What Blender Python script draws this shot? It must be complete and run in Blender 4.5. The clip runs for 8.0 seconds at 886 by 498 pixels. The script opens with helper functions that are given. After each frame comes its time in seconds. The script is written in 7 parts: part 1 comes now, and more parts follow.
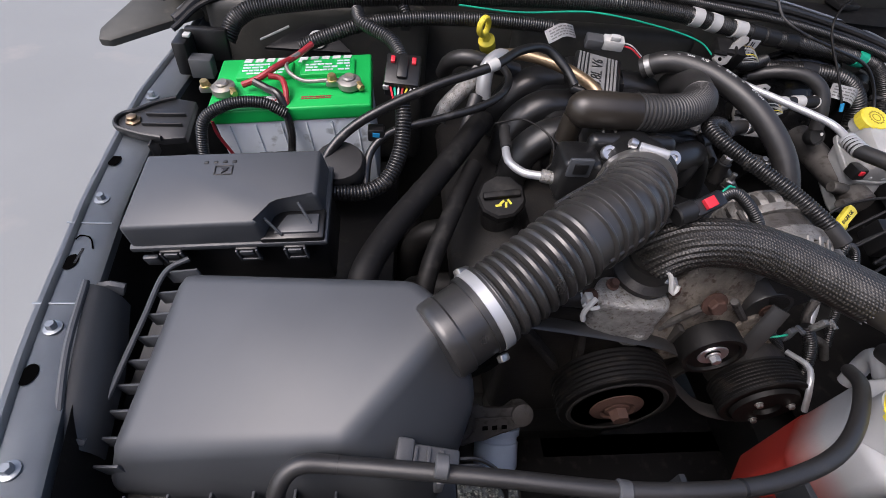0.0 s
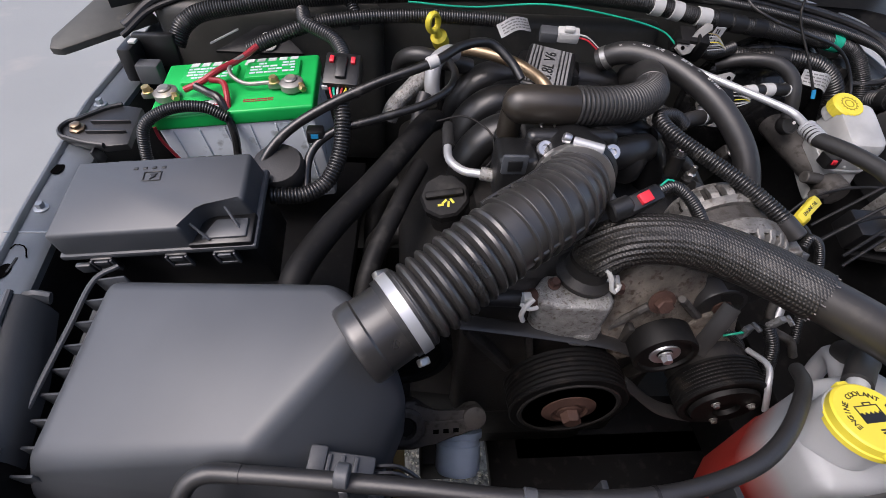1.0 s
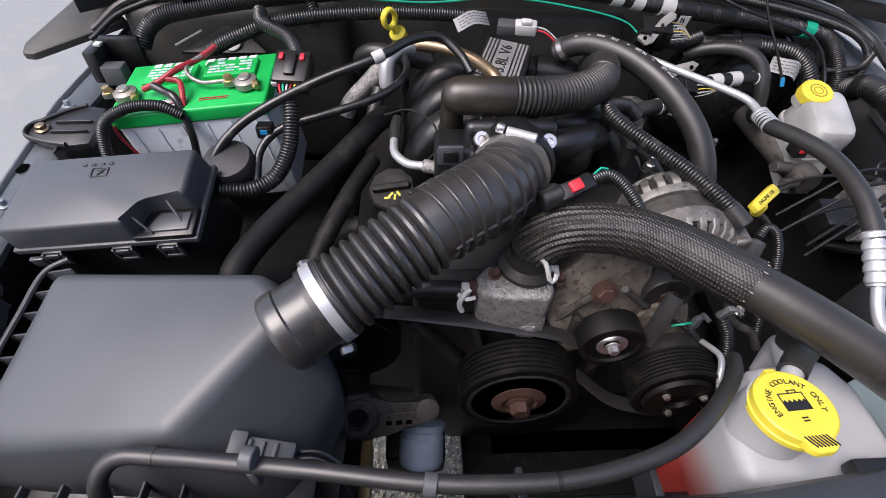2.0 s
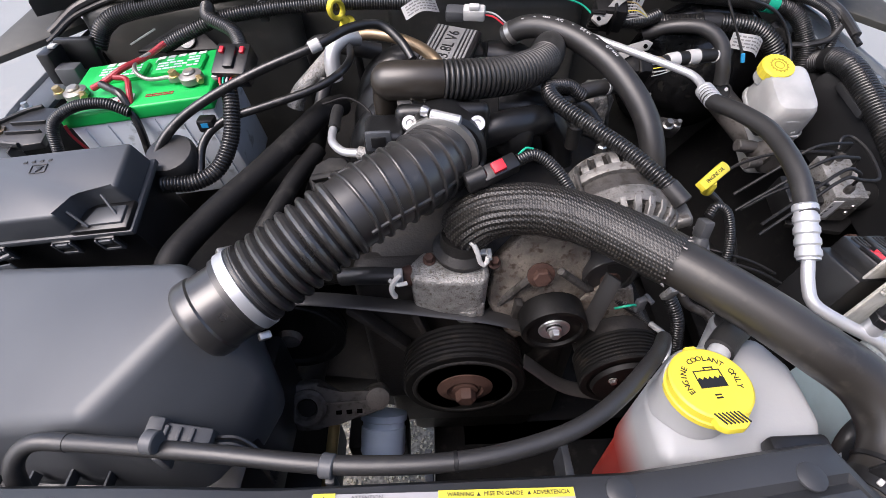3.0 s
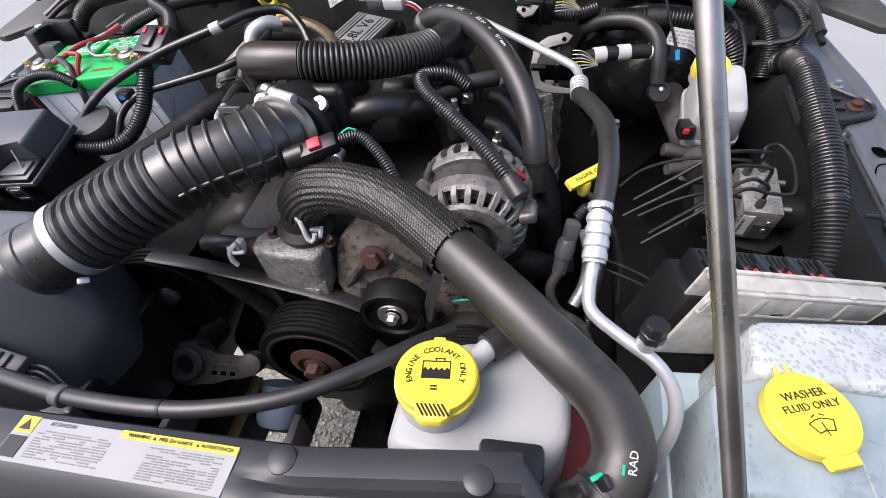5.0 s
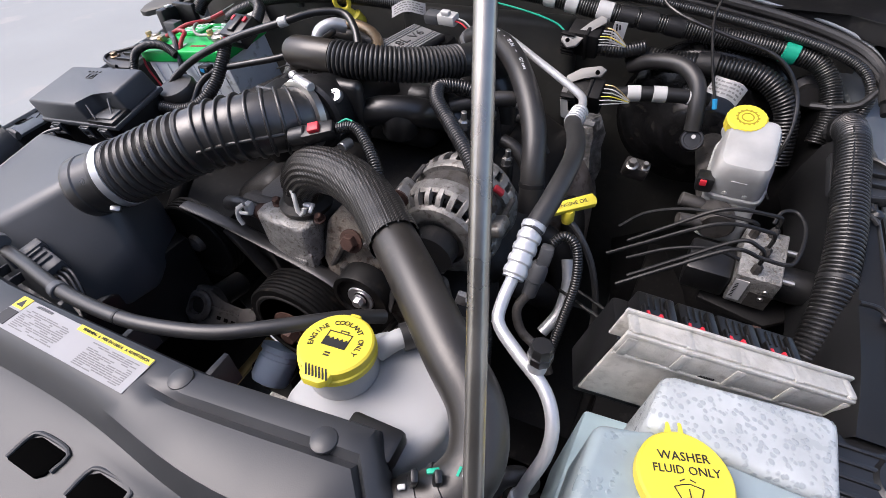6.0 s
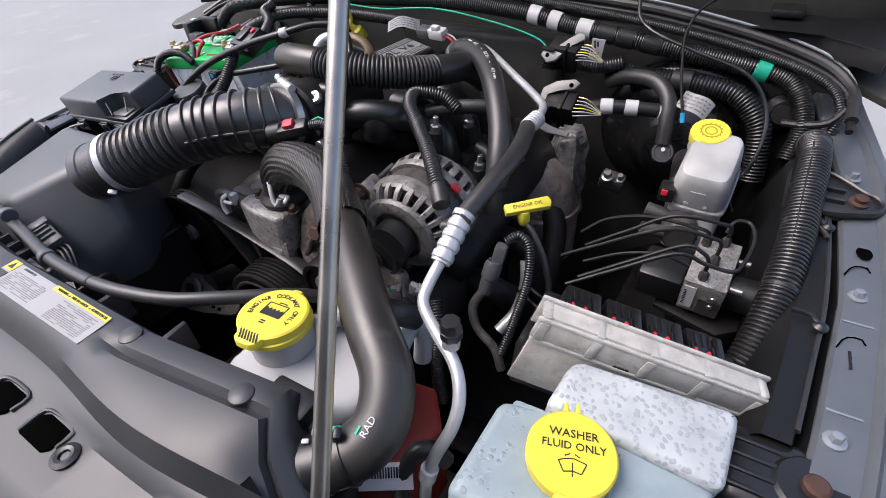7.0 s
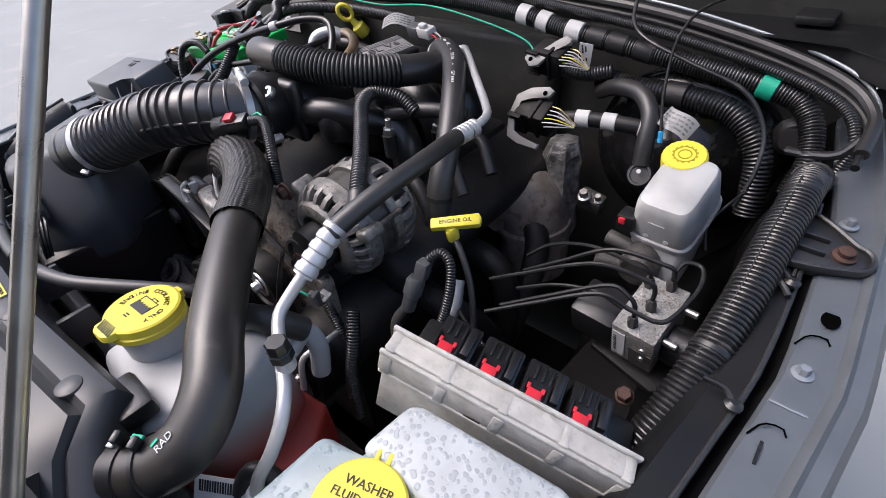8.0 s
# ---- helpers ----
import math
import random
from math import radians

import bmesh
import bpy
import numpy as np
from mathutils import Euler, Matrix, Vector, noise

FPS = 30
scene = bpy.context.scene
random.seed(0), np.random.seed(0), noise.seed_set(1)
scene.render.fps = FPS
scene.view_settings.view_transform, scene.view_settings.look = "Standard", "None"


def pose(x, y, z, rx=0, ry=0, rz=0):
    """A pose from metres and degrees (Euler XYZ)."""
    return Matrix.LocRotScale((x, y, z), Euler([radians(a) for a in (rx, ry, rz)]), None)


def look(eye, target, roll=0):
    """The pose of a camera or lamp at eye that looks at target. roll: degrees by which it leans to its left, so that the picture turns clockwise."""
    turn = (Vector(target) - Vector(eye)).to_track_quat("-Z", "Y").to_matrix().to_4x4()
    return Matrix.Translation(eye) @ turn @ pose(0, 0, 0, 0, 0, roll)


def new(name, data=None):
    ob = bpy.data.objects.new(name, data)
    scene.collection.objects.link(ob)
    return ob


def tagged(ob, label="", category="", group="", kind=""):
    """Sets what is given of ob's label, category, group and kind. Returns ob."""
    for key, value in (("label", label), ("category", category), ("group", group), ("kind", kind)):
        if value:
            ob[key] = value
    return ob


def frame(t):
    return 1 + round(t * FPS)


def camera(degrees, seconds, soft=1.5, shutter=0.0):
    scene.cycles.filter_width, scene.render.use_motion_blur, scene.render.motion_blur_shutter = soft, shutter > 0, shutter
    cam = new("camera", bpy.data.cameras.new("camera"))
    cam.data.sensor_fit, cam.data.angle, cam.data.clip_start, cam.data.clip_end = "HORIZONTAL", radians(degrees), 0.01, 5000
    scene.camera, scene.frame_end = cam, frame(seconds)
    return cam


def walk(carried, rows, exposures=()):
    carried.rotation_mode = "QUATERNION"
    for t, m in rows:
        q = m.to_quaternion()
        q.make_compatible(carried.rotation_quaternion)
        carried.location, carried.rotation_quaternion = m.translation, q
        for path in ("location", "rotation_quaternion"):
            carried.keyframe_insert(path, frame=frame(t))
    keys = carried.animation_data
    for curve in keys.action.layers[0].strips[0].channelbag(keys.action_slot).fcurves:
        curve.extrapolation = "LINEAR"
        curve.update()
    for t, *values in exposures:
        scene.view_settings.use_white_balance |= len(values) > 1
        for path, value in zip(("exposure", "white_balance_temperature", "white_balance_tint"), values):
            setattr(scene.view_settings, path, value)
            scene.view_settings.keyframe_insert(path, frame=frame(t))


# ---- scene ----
cam = camera(85.0, 8.0, soft=0.8)
PATH = [
    (0, (-0.3286, 0.0827, 1.5264), (-0.1481, 1.0944, 0.4337), 8.43),
    (0.5, (-0.2855, 0.0854, 1.5303), (-0.1205, 1.0914, 0.4300), 6.90),
    (1, (-0.2349, 0.0866, 1.5279), (-0.0987, 1.0976, 0.4283), 5.48),
    (1.5, (-0.1800, 0.0802, 1.5292), (-0.0795, 1.0981, 0.4321), 4.05),
    (3, (-0.0459, 0.0567, 1.5158), (-0.0179, 1.0728, 0.4128), -0.95),
    (3.5, (0.0480, 0.0668, 1.5107), (-0.0169, 1.0891, 0.4149), -1.35),
    (4, (0.1194, 0.0711, 1.5136), (-0.0329, 1.0792, 0.4133), -3.28),
    (4.5, (0.1845, 0.0604, 1.5011), (-0.0413, 1.0642, 0.4096), -5.60),
    (4.7, (0.2058, 0.0491, 1.4930), (-0.0023, 1.0575, 0.4022), -5.70),
    (5.8, (0.3621, 0.0608, 1.4867), (-0.0794, 1.0455, 0.4449), -4.45),
    (6, (0.3927, 0.0574, 1.4822), (-0.1142, 1.0314, 0.4602), -4.06),
    (6.5, (0.4495, 0.0290, 1.4737), (-0.0567, 1.0432, 0.4913), -4.47),
    (7, (0.4968, 0.0587, 1.4703), (-0.1184, 1.0296, 0.5066), -4.29),
    (7.5, (0.5893, 0.1342, 1.4652), (-0.1631, 1.0039, 0.5022), -5.00),
    (8, (0.6276, 0.2011, 1.4477), (-0.1794, 1.0324, 0.4949), -6.01),
]
LEVELS = [(0.0, 0.74), (1.5, 0.84), (3.0, 1.24), (4.5, 1.30), (6.0, 1.14), (8.0, 1.08)]
walk(cam, [(t, look(eye, target, roll)) for t, eye, target, roll in PATH], exposures=LEVELS)


# ---- world, sun, exposure ----
world = bpy.data.worlds.new("sky")
scene.world = world
world.use_nodes = True
wn = world.node_tree
sky = wn.nodes.new("ShaderNodeTexSky")
sky.sky_type, sky.sun_disc = "NISHITA", False
sky.sun_elevation, sky.sun_rotation = radians(58), radians(238)
sky.air_density, sky.dust_density, sky.ozone_density = 1.0, 3.0, 1.0
tint = wn.nodes.new("ShaderNodeMix")
tint.data_type, tint.blend_type = "RGBA", "MULTIPLY"
tint.inputs["Factor"].default_value = 1.0
tint.inputs[7].default_value = (1.045, 0.975, 0.975, 1)
wn.links.new(sky.outputs[0], tint.inputs[6])
wn.links.new(tint.outputs[2], wn.nodes["Background"].inputs[0])
wn.nodes["Background"].inputs[1].default_value = 0.15
sun_data = bpy.data.lights.new("sun", "SUN")
sun_data.energy, sun_data.angle, sun_data.color = 1.5, radians(40), (1.0, 0.955, 1.0)
sun = new("sun", sun_data)
sun.matrix_world = look((-3.0, -1.4, 4.9), (0, 0, 0))


# ---- materials ----
def material(name, colour, rough=0.5, metal=0.0, vary=0.15, scale=18.0, bump=0.1, fine=350.0, coat=0.0, spread=0.12, second=None, amount=0.0, trans=0.0, spec=0.5, ior=1.45, island=False):
    """A surface with two scales of variation: soft blotches of tone and a fine grain in relief and gloss."""
    m = bpy.data.materials.new(name)
    m.use_nodes = True
    nt = m.node_tree
    b = nt.nodes["Principled BSDF"]
    co = nt.nodes.new("ShaderNodeTexCoord")
    big = nt.nodes.new("ShaderNodeTexNoise")
    big.inputs["Scale"].default_value, big.inputs["Detail"].default_value = scale, 6.0
    small = nt.nodes.new("ShaderNodeTexNoise")
    small.inputs["Scale"].default_value, small.inputs["Detail"].default_value = fine, 3.0
    for n in (big, small):
        nt.links.new(co.outputs["Object"], n.inputs["Vector"])
    ramp = nt.nodes.new("ShaderNodeValToRGB")
    dark = [c * (1 - vary) for c in colour]
    light = [min(1, c * (1 + vary)) for c in colour]
    ramp.color_ramp.elements[0].color, ramp.color_ramp.elements[0].position = (*dark, 1), 0.35
    ramp.color_ramp.elements[1].color, ramp.color_ramp.elements[1].position = (*light, 1), 0.65
    nt.links.new(big.outputs["Fac"], ramp.inputs[0])
    out = ramp.outputs[0]
    if second:
        spot = nt.nodes.new("ShaderNodeTexNoise")
        spot.inputs["Scale"].default_value, spot.inputs["Detail"].default_value = scale * 2.7, 8.0
        nt.links.new(co.outputs["Object"], spot.inputs["Vector"])
        edge = nt.nodes.new("ShaderNodeValToRGB")
        edge.color_ramp.elements[0].position, edge.color_ramp.elements[1].position = 0.62 - amount * 0.3, 0.72 - amount * 0.2
        nt.links.new(spot.outputs["Fac"], edge.inputs[0])
        mix = nt.nodes.new("ShaderNodeMix")
        mix.data_type = "RGBA"
        nt.links.new(edge.outputs[0], mix.inputs["Factor"])
        nt.links.new(out, mix.inputs[6])
        mix.inputs[7].default_value = (*second, 1)
        out = mix.outputs[2]
    nt.links.new(out, b.inputs["Base Color"])
    rr = nt.nodes.new("ShaderNodeMapRange")
    rr.inputs["To Min"].default_value, rr.inputs["To Max"].default_value = max(0.03, rough - spread), min(1.0, rough + spread)
    nt.links.new(big.outputs["Fac"], rr.inputs["Value"])
    nt.links.new(rr.outputs[0], b.inputs["Roughness"])
    b.inputs["Metallic"].default_value = metal
    b.inputs["Specular IOR Level"].default_value = spec
    b.inputs["IOR"].default_value = ior
    b.inputs["Coat Weight"].default_value = coat
    b.inputs["Coat Roughness"].default_value = 0.08
    b.inputs["Transmission Weight"].default_value = trans
    if bump:
        bp = nt.nodes.new("ShaderNodeBump")
        bp.inputs["Strength"].default_value, bp.inputs["Distance"].default_value = bump, 0.001
        nt.links.new(small.outputs["Fac"], bp.inputs["Height"])
        nt.links.new(bp.outputs[0], b.inputs["Normal"])
    return m


M = {}
M["plastic"] = material("black_plastic", (0.0105, 0.0106, 0.011), 0.34, spec=0.7, bump=0.12, fine=900)
M["satin"] = material("satin_black_plastic", (0.055, 0.060, 0.067), 0.46, spec=0.85, bump=0.04, fine=1200, vary=0.10, spread=0.06, scale=9)
M["grey_plastic"] = material("grey_plastic", (0.075, 0.078, 0.083), 0.40, bump=0.15, fine=700, vary=0.1)
M["rubber"] = material("rubber", (0.0215, 0.0209, 0.0207), 0.43, spec=0.75, bump=0.14, fine=600, second=(0.032, 0.031, 0.029), amount=0.10)
M["loom"] = material("loom_plastic", (0.0115, 0.0113, 0.0114), 0.33, spec=0.8, bump=0.08, fine=500, second=(0.045, 0.043, 0.040), amount=0.12)
M["intake"] = material("intake_rubber", (0.030, 0.0288, 0.0280), 0.32, spec=1.0, bump=0.06, fine=500, vary=0.2, second=(0.05, 0.047, 0.043), amount=0.05)
M["hose"] = material("radiator_hose_rubber", (0.024, 0.0215, 0.0185), 0.40, spec=0.75, bump=0.06, fine=500, vary=0.2, second=(0.045, 0.040, 0.033), amount=0.06)
M["elbow"] = material("brown_black_rubber", (0.026, 0.0215, 0.0165), 0.36, spec=0.8, bump=0.08, fine=500, vary=0.2)
M["pulley"] = material("black_pulley_steel", (0.0045, 0.0043, 0.0042), 0.55, spec=0.25, bump=0.15, second=(0.014, 0.012, 0.010), amount=0.15)
# Darker copy of rubber; on deep parts the bay's shade is in its colour.
M["dull_rubber"] = material("dull_rubber", (0.0065, 0.0062, 0.0062), 0.6, spec=0.3, bump=0.15, fine=500, second=(0.022, 0.021, 0.019), amount=0.15)
M["gloss"] = material("glossy_black_paint", (0.010, 0.010, 0.0105), 0.20, bump=0.03, vary=0.15, second=(0.03, 0.028, 0.025), amount=0.1)
M["dusty"] = material("dusty_casting", (0.165, 0.145, 0.122), 0.6, metal=0.3, bump=0.6, fine=300, vary=0.3, scale=40, second=(0.075, 0.055, 0.040), amount=0.3)
M["grime"] = material("oily_grey_casting", (0.024, 0.0218, 0.020), 0.6, metal=0.2, bump=0.5, fine=300, vary=0.3, scale=45, second=(0.022, 0.019, 0.017), amount=0.4)
M["bracket"] = material("satin_moulded_plastic", (0.019, 0.0195, 0.0205), 0.42, spec=0.7, bump=0.08, fine=900, vary=0.12)
M["lever"] = material("grey_lever_plastic", (0.25, 0.245, 0.23), 0.45, bump=0.1, vary=0.1)
M["badge"] = material("grey_badge_print", (0.20, 0.20, 0.197), 0.5, bump=0.1, vary=0.12)
M["fine_print"] = material("grey_fine_print", (0.17, 0.17, 0.17), 0.5, bump=0.0)
M["tape"] = material("cloth_tape", (0.012, 0.012, 0.0125), 0.5, bump=0.35, fine=450)
M["braid"] = material("braided_sleeve", (0.026, 0.0248, 0.0235), 0.42, spec=0.7, bump=0.6, fine=1100, vary=0.25, scale=220)
M["cast"] = material("cast_aluminium", (0.29, 0.285, 0.272), 0.5, metal=0.5, bump=0.7, fine=420, vary=0.25, second=(0.15, 0.135, 0.115), amount=0.25, scale=85)
M["alloy"] = material("dull_grey_alloy", (0.19, 0.185, 0.175), 0.52, metal=0.5, bump=0.6, fine=420, vary=0.3, second=(0.105, 0.095, 0.082), amount=0.25, scale=60)
M["alu"] = material("aluminium", (0.62, 0.62, 0.63), 0.32, metal=0.9, bump=0.1, fine=400, vary=0.08)
M["pipe"] = material("silver_pipe", (0.52, 0.53, 0.54), 0.40, metal=0.55, bump=0.06, fine=400, vary=0.05)
for cast_name in ("cast", "dusty"):
    for node in M[cast_name].node_tree.nodes:
        if node.bl_idname == "ShaderNodeBump":
            node.inputs["Distance"].default_value = 0.003
M["steel"] = material("zinc_steel", (0.45, 0.44, 0.42), 0.35, metal=0.9, bump=0.1)
M["brass"] = material("dull_bronze_pipe", (0.27, 0.20, 0.13), 0.35, metal=0.8, bump=0.08)
M["rust"] = material("rusty_steel", (0.062, 0.032, 0.024), 0.75, metal=0.2, bump=0.5, scale=60)
M["iron"] = material("dark_iron", (0.019, 0.0182, 0.0175), 0.55, metal=0.2, bump=0.4, second=(0.030, 0.026, 0.022), amount=0.2, scale=25)
M["paint"] = material("grey_body_paint", (0.265, 0.292, 0.315), 0.34, metal=0.4, bump=0.03, vary=0.06, coat=0.4)
M["under"] = material("underbonnet_paint", (0.058, 0.058, 0.051), 0.5, bump=0.08, vary=0.2, second=(0.075, 0.07, 0.06), amount=0.12)
M["firewall"] = material("firewall_paint", (0.038, 0.038, 0.034), 0.5, bump=0.08, vary=0.2, second=(0.052, 0.048, 0.042), amount=0.12)
M["dark"] = material("black_painted_steel", (0.008, 0.008, 0.0085), 0.5, bump=0.1, second=(0.022, 0.021, 0.019), amount=0.15)
M["green"] = material("green_plastic", (0.012, 0.42, 0.085), 0.35, bump=0.05, vary=0.08)
M["case"] = material("pale_battery_case", (0.60, 0.65, 0.69), 0.40, bump=0.05, vary=0.06, second=(0.34, 0.37, 0.38), amount=0.1)
M["white"] = material("white_plastic", (0.50, 0.50, 0.485), 0.45, bump=0.05, vary=0.08)
M["paper"] = material("white_label", (0.56, 0.56, 0.56), 0.5, bump=0.02, vary=0.04)
M["sticker"] = material("sticker_paper", (0.31, 0.31, 0.315), 0.42, bump=0.02, vary=0.05)
M["foil"] = material("crumpled_foil", (0.26, 0.255, 0.245), 0.42, metal=0.5, bump=1.0, fine=110, vary=0.5, scale=60)
for node in M["foil"].node_tree.nodes:
    if node.bl_idname == "ShaderNodeBump":
        node.inputs["Distance"].default_value = 0.005
M["burnt"] = material("heat_stained_steel", (0.30, 0.255, 0.22), 0.5, metal=0.2, bump=0.3, vary=0.3, scale=22, second=(0.17, 0.13, 0.10), amount=0.25)
# Near-black, mostly for openings not cut through: inner shade in the colour.
M["hole"] = material("hole_shade_black", (0.002, 0.002, 0.002), 0.95, bump=0.0, spec=0.0)
M["ink"] = material("black_ink", (0.015, 0.015, 0.016), 0.5, bump=0.0)
M["yellow"] = material("yellow_plastic", (0.70, 0.585, 0.055), 0.45, bump=0.04, vary=0.06)
M["yellow_paper"] = material("yellow_label", (0.60, 0.53, 0.05), 0.5, bump=0.0, vary=0.03)
M["olive"] = material("embossed_olive_print", (0.30, 0.235, 0.02), 0.5, bump=0.0)
M["red"] = material("red_plastic", (0.62, 0.028, 0.045), 0.4, bump=0.05)
M["redcable"] = material("red_cable", (0.32, 0.022, 0.032), 0.42, bump=0.1)
M["teal"] = material("green_tape", (0.01, 0.36, 0.22), 0.45, bump=0.1)
M["lead"] = material("lead_terminal", (0.30, 0.29, 0.27), 0.5, metal=0.7, bump=0.4, fine=250, second=(0.42, 0.38, 0.28), amount=0.2)
M["gold"] = material("yellow_zinc", (0.55, 0.42, 0.20), 0.4, metal=0.8, bump=0.1)
M["milky"] = material("milky_tank_plastic", (0.37, 0.38, 0.385), 0.45, bump=0.08, vary=0.07, scale=8, fine=300)
M["frosted"] = material("frosted_tank_plastic", (0.40, 0.405, 0.395), 0.42, bump=0.1, vary=0.14, scale=22, fine=300)
M["header"] = material("dark_grey_header_plastic", (0.030, 0.0318, 0.0345), 0.42, spec=0.6, bump=0.05, fine=900, vary=0.1)
M["dirty_cast"] = material("dirty_cast_aluminium", (0.085, 0.080, 0.075), 0.6, metal=0.4, bump=0.5, fine=380, second=(0.045, 0.04, 0.035), amount=0.35, scale=30)
M["paleblue"] = material("pale_blue_plastic", (0.45, 0.56, 0.72), 0.4, bump=0.05, vary=0.06)
M["clear"] = material("clear_tank_plastic", (0.21, 0.265, 0.285), 0.24, bump=0.12, vary=0.12, scale=14, fine=200)
M["fluid"] = material("tank_plastic_with_blue_fluid", (0.42, 0.55, 0.58), 0.35, bump=0.08, vary=0.1)
M["shield"] = material("smoky_plastic", (0.48, 0.465, 0.42), 0.36, bump=0.5, fine=420, vary=0.16, scale=45, second=(0.40, 0.385, 0.34), amount=0.25)
M["concrete"] = material("pale_concrete", (0.255, 0.264, 0.257), 0.85, bump=0.6, fine=55, vary=0.06, scale=0.8, second=(0.30, 0.29, 0.275), amount=0.1)
# For the unseen wall that dims light from the front.
M["shade_wall"] = material("shade_wall_dark", (0.065, 0.060, 0.055), 0.85, bump=0.5, fine=60, vary=0.12, scale=2.0)
M["gravel"] = material("pale_gravel", (0.20, 0.19, 0.165), 0.9, bump=1.0, fine=90, vary=0.5, scale=95)
M["stones"] = material("mixed_gravel", (0.34, 0.315, 0.25), 0.85, bump=0.5, fine=400, vary=0.55, scale=140)
M["bluetag"] = material("blue_sleeve", (0.02, 0.25, 0.50), 0.45, bump=0.05)
M["chrome"] = material("zinc_rod", (0.37, 0.35, 0.315), 0.30, metal=0.95, bump=0.05, fine=200, vary=0.15, scale=30)


def beaded(name, colour, bead_colour, size, cover):
    """Translucent plastic with drops of water on its inside: uneven cells with pale rims, in relief, in patches."""
    m = material(name, colour, 0.30, bump=0.0, vary=0.12, scale=26, fine=250)
    nt = m.node_tree
    b = nt.nodes["Principled BSDF"]
    co = nt.nodes.new("ShaderNodeTexCoord")
    warp = nt.nodes.new("ShaderNodeTexNoise")
    warp.inputs["Scale"].default_value, warp.inputs["Detail"].default_value = 70.0, 2.0
    nt.links.new(co.outputs["Object"], warp.inputs["Vector"])
    push = nt.nodes.new("ShaderNodeVectorMath")
    push.operation = "MULTIPLY_ADD"
    push.inputs[1].default_value = (0.006, 0.006, 0.006)
    nt.links.new(warp.outputs["Color"], push.inputs[0])
    nt.links.new(co.outputs["Object"], push.inputs[2])
    cell = nt.nodes.new("ShaderNodeTexVoronoi")
    cell.feature = "SMOOTH_F1"
    cell.inputs["Smoothness"].default_value = 0.25
    cell.inputs["Scale"].default_value = size
    nt.links.new(push.outputs[0], cell.inputs["Vector"])
    patch = nt.nodes.new("ShaderNodeTexNoise")
    patch.inputs["Scale"].default_value, patch.inputs["Detail"].default_value = 38.0, 3.0
    nt.links.new(co.outputs["Object"], patch.inputs["Vector"])
    where = nt.nodes.new("ShaderNodeMapRange")
    where.inputs["From Min"].default_value, where.inputs["From Max"].default_value = 0.58 - cover, 0.66 - cover
    nt.links.new(patch.outputs["Fac"], where.inputs["Value"])
    drop = nt.nodes.new("ShaderNodeMapRange")
    drop.inputs["From Min"].default_value, drop.inputs["From Max"].default_value = 0.46, 0.30
    nt.links.new(cell.outputs["Distance"], drop.inputs["Value"])
    both = nt.nodes.new("ShaderNodeMath")
    both.operation = "MULTIPLY"
    nt.links.new(drop.outputs[0], both.inputs[0])
    nt.links.new(where.outputs[0], both.inputs[1])
    mix = nt.nodes.new("ShaderNodeMix")
    mix.data_type = "RGBA"
    nt.links.new(both.outputs[0], mix.inputs["Factor"])
    nt.links.new(b.inputs["Base Color"].links[0].from_socket, mix.inputs[6])
    mix.inputs[7].default_value = (*bead_colour, 1)
    nt.links.new(mix.outputs[2], b.inputs["Base Color"])
    bp = nt.nodes.new("ShaderNodeBump")
    bp.inputs["Strength"].default_value, bp.inputs["Distance"].default_value = 0.5, 0.0012
    nt.links.new(both.outputs[0], bp.inputs["Height"])
    nt.links.new(bp.outputs[0], b.inputs["Normal"])
    return m


def coolant_tank_plastic():
    """Milky plastic that shows the red coolant up to its level inside."""
    m = material("milky_plastic_with_coolant", (0.37, 0.38, 0.385), 0.42, bump=0.08, vary=0.07, scale=8, fine=300)
    nt = m.node_tree
    b = nt.nodes["Principled BSDF"]
    co = nt.nodes.new("ShaderNodeTexCoord")
    sep = nt.nodes.new("ShaderNodeSeparateXYZ")
    nt.links.new(co.outputs["Object"], sep.inputs[0])
    level = nt.nodes.new("ShaderNodeMapRange")
    level.inputs["From Min"].default_value, level.inputs["From Max"].default_value = 0.985, 1.050
    nt.links.new(sep.outputs[2], level.inputs["Value"])
    ramp = nt.nodes.new("ShaderNodeValToRGB")
    e = ramp.color_ramp.elements
    e[0].color, e[1].color = (0.30, 0.030, 0.022, 1), (0.37, 0.38, 0.385, 1)
    mid = e.new(0.5)
    mid.color = (0.35, 0.19, 0.175, 1)
    nt.links.new(level.outputs[0], ramp.inputs[0])
    nt.links.new(ramp.outputs[0], b.inputs["Base Color"])
    return m


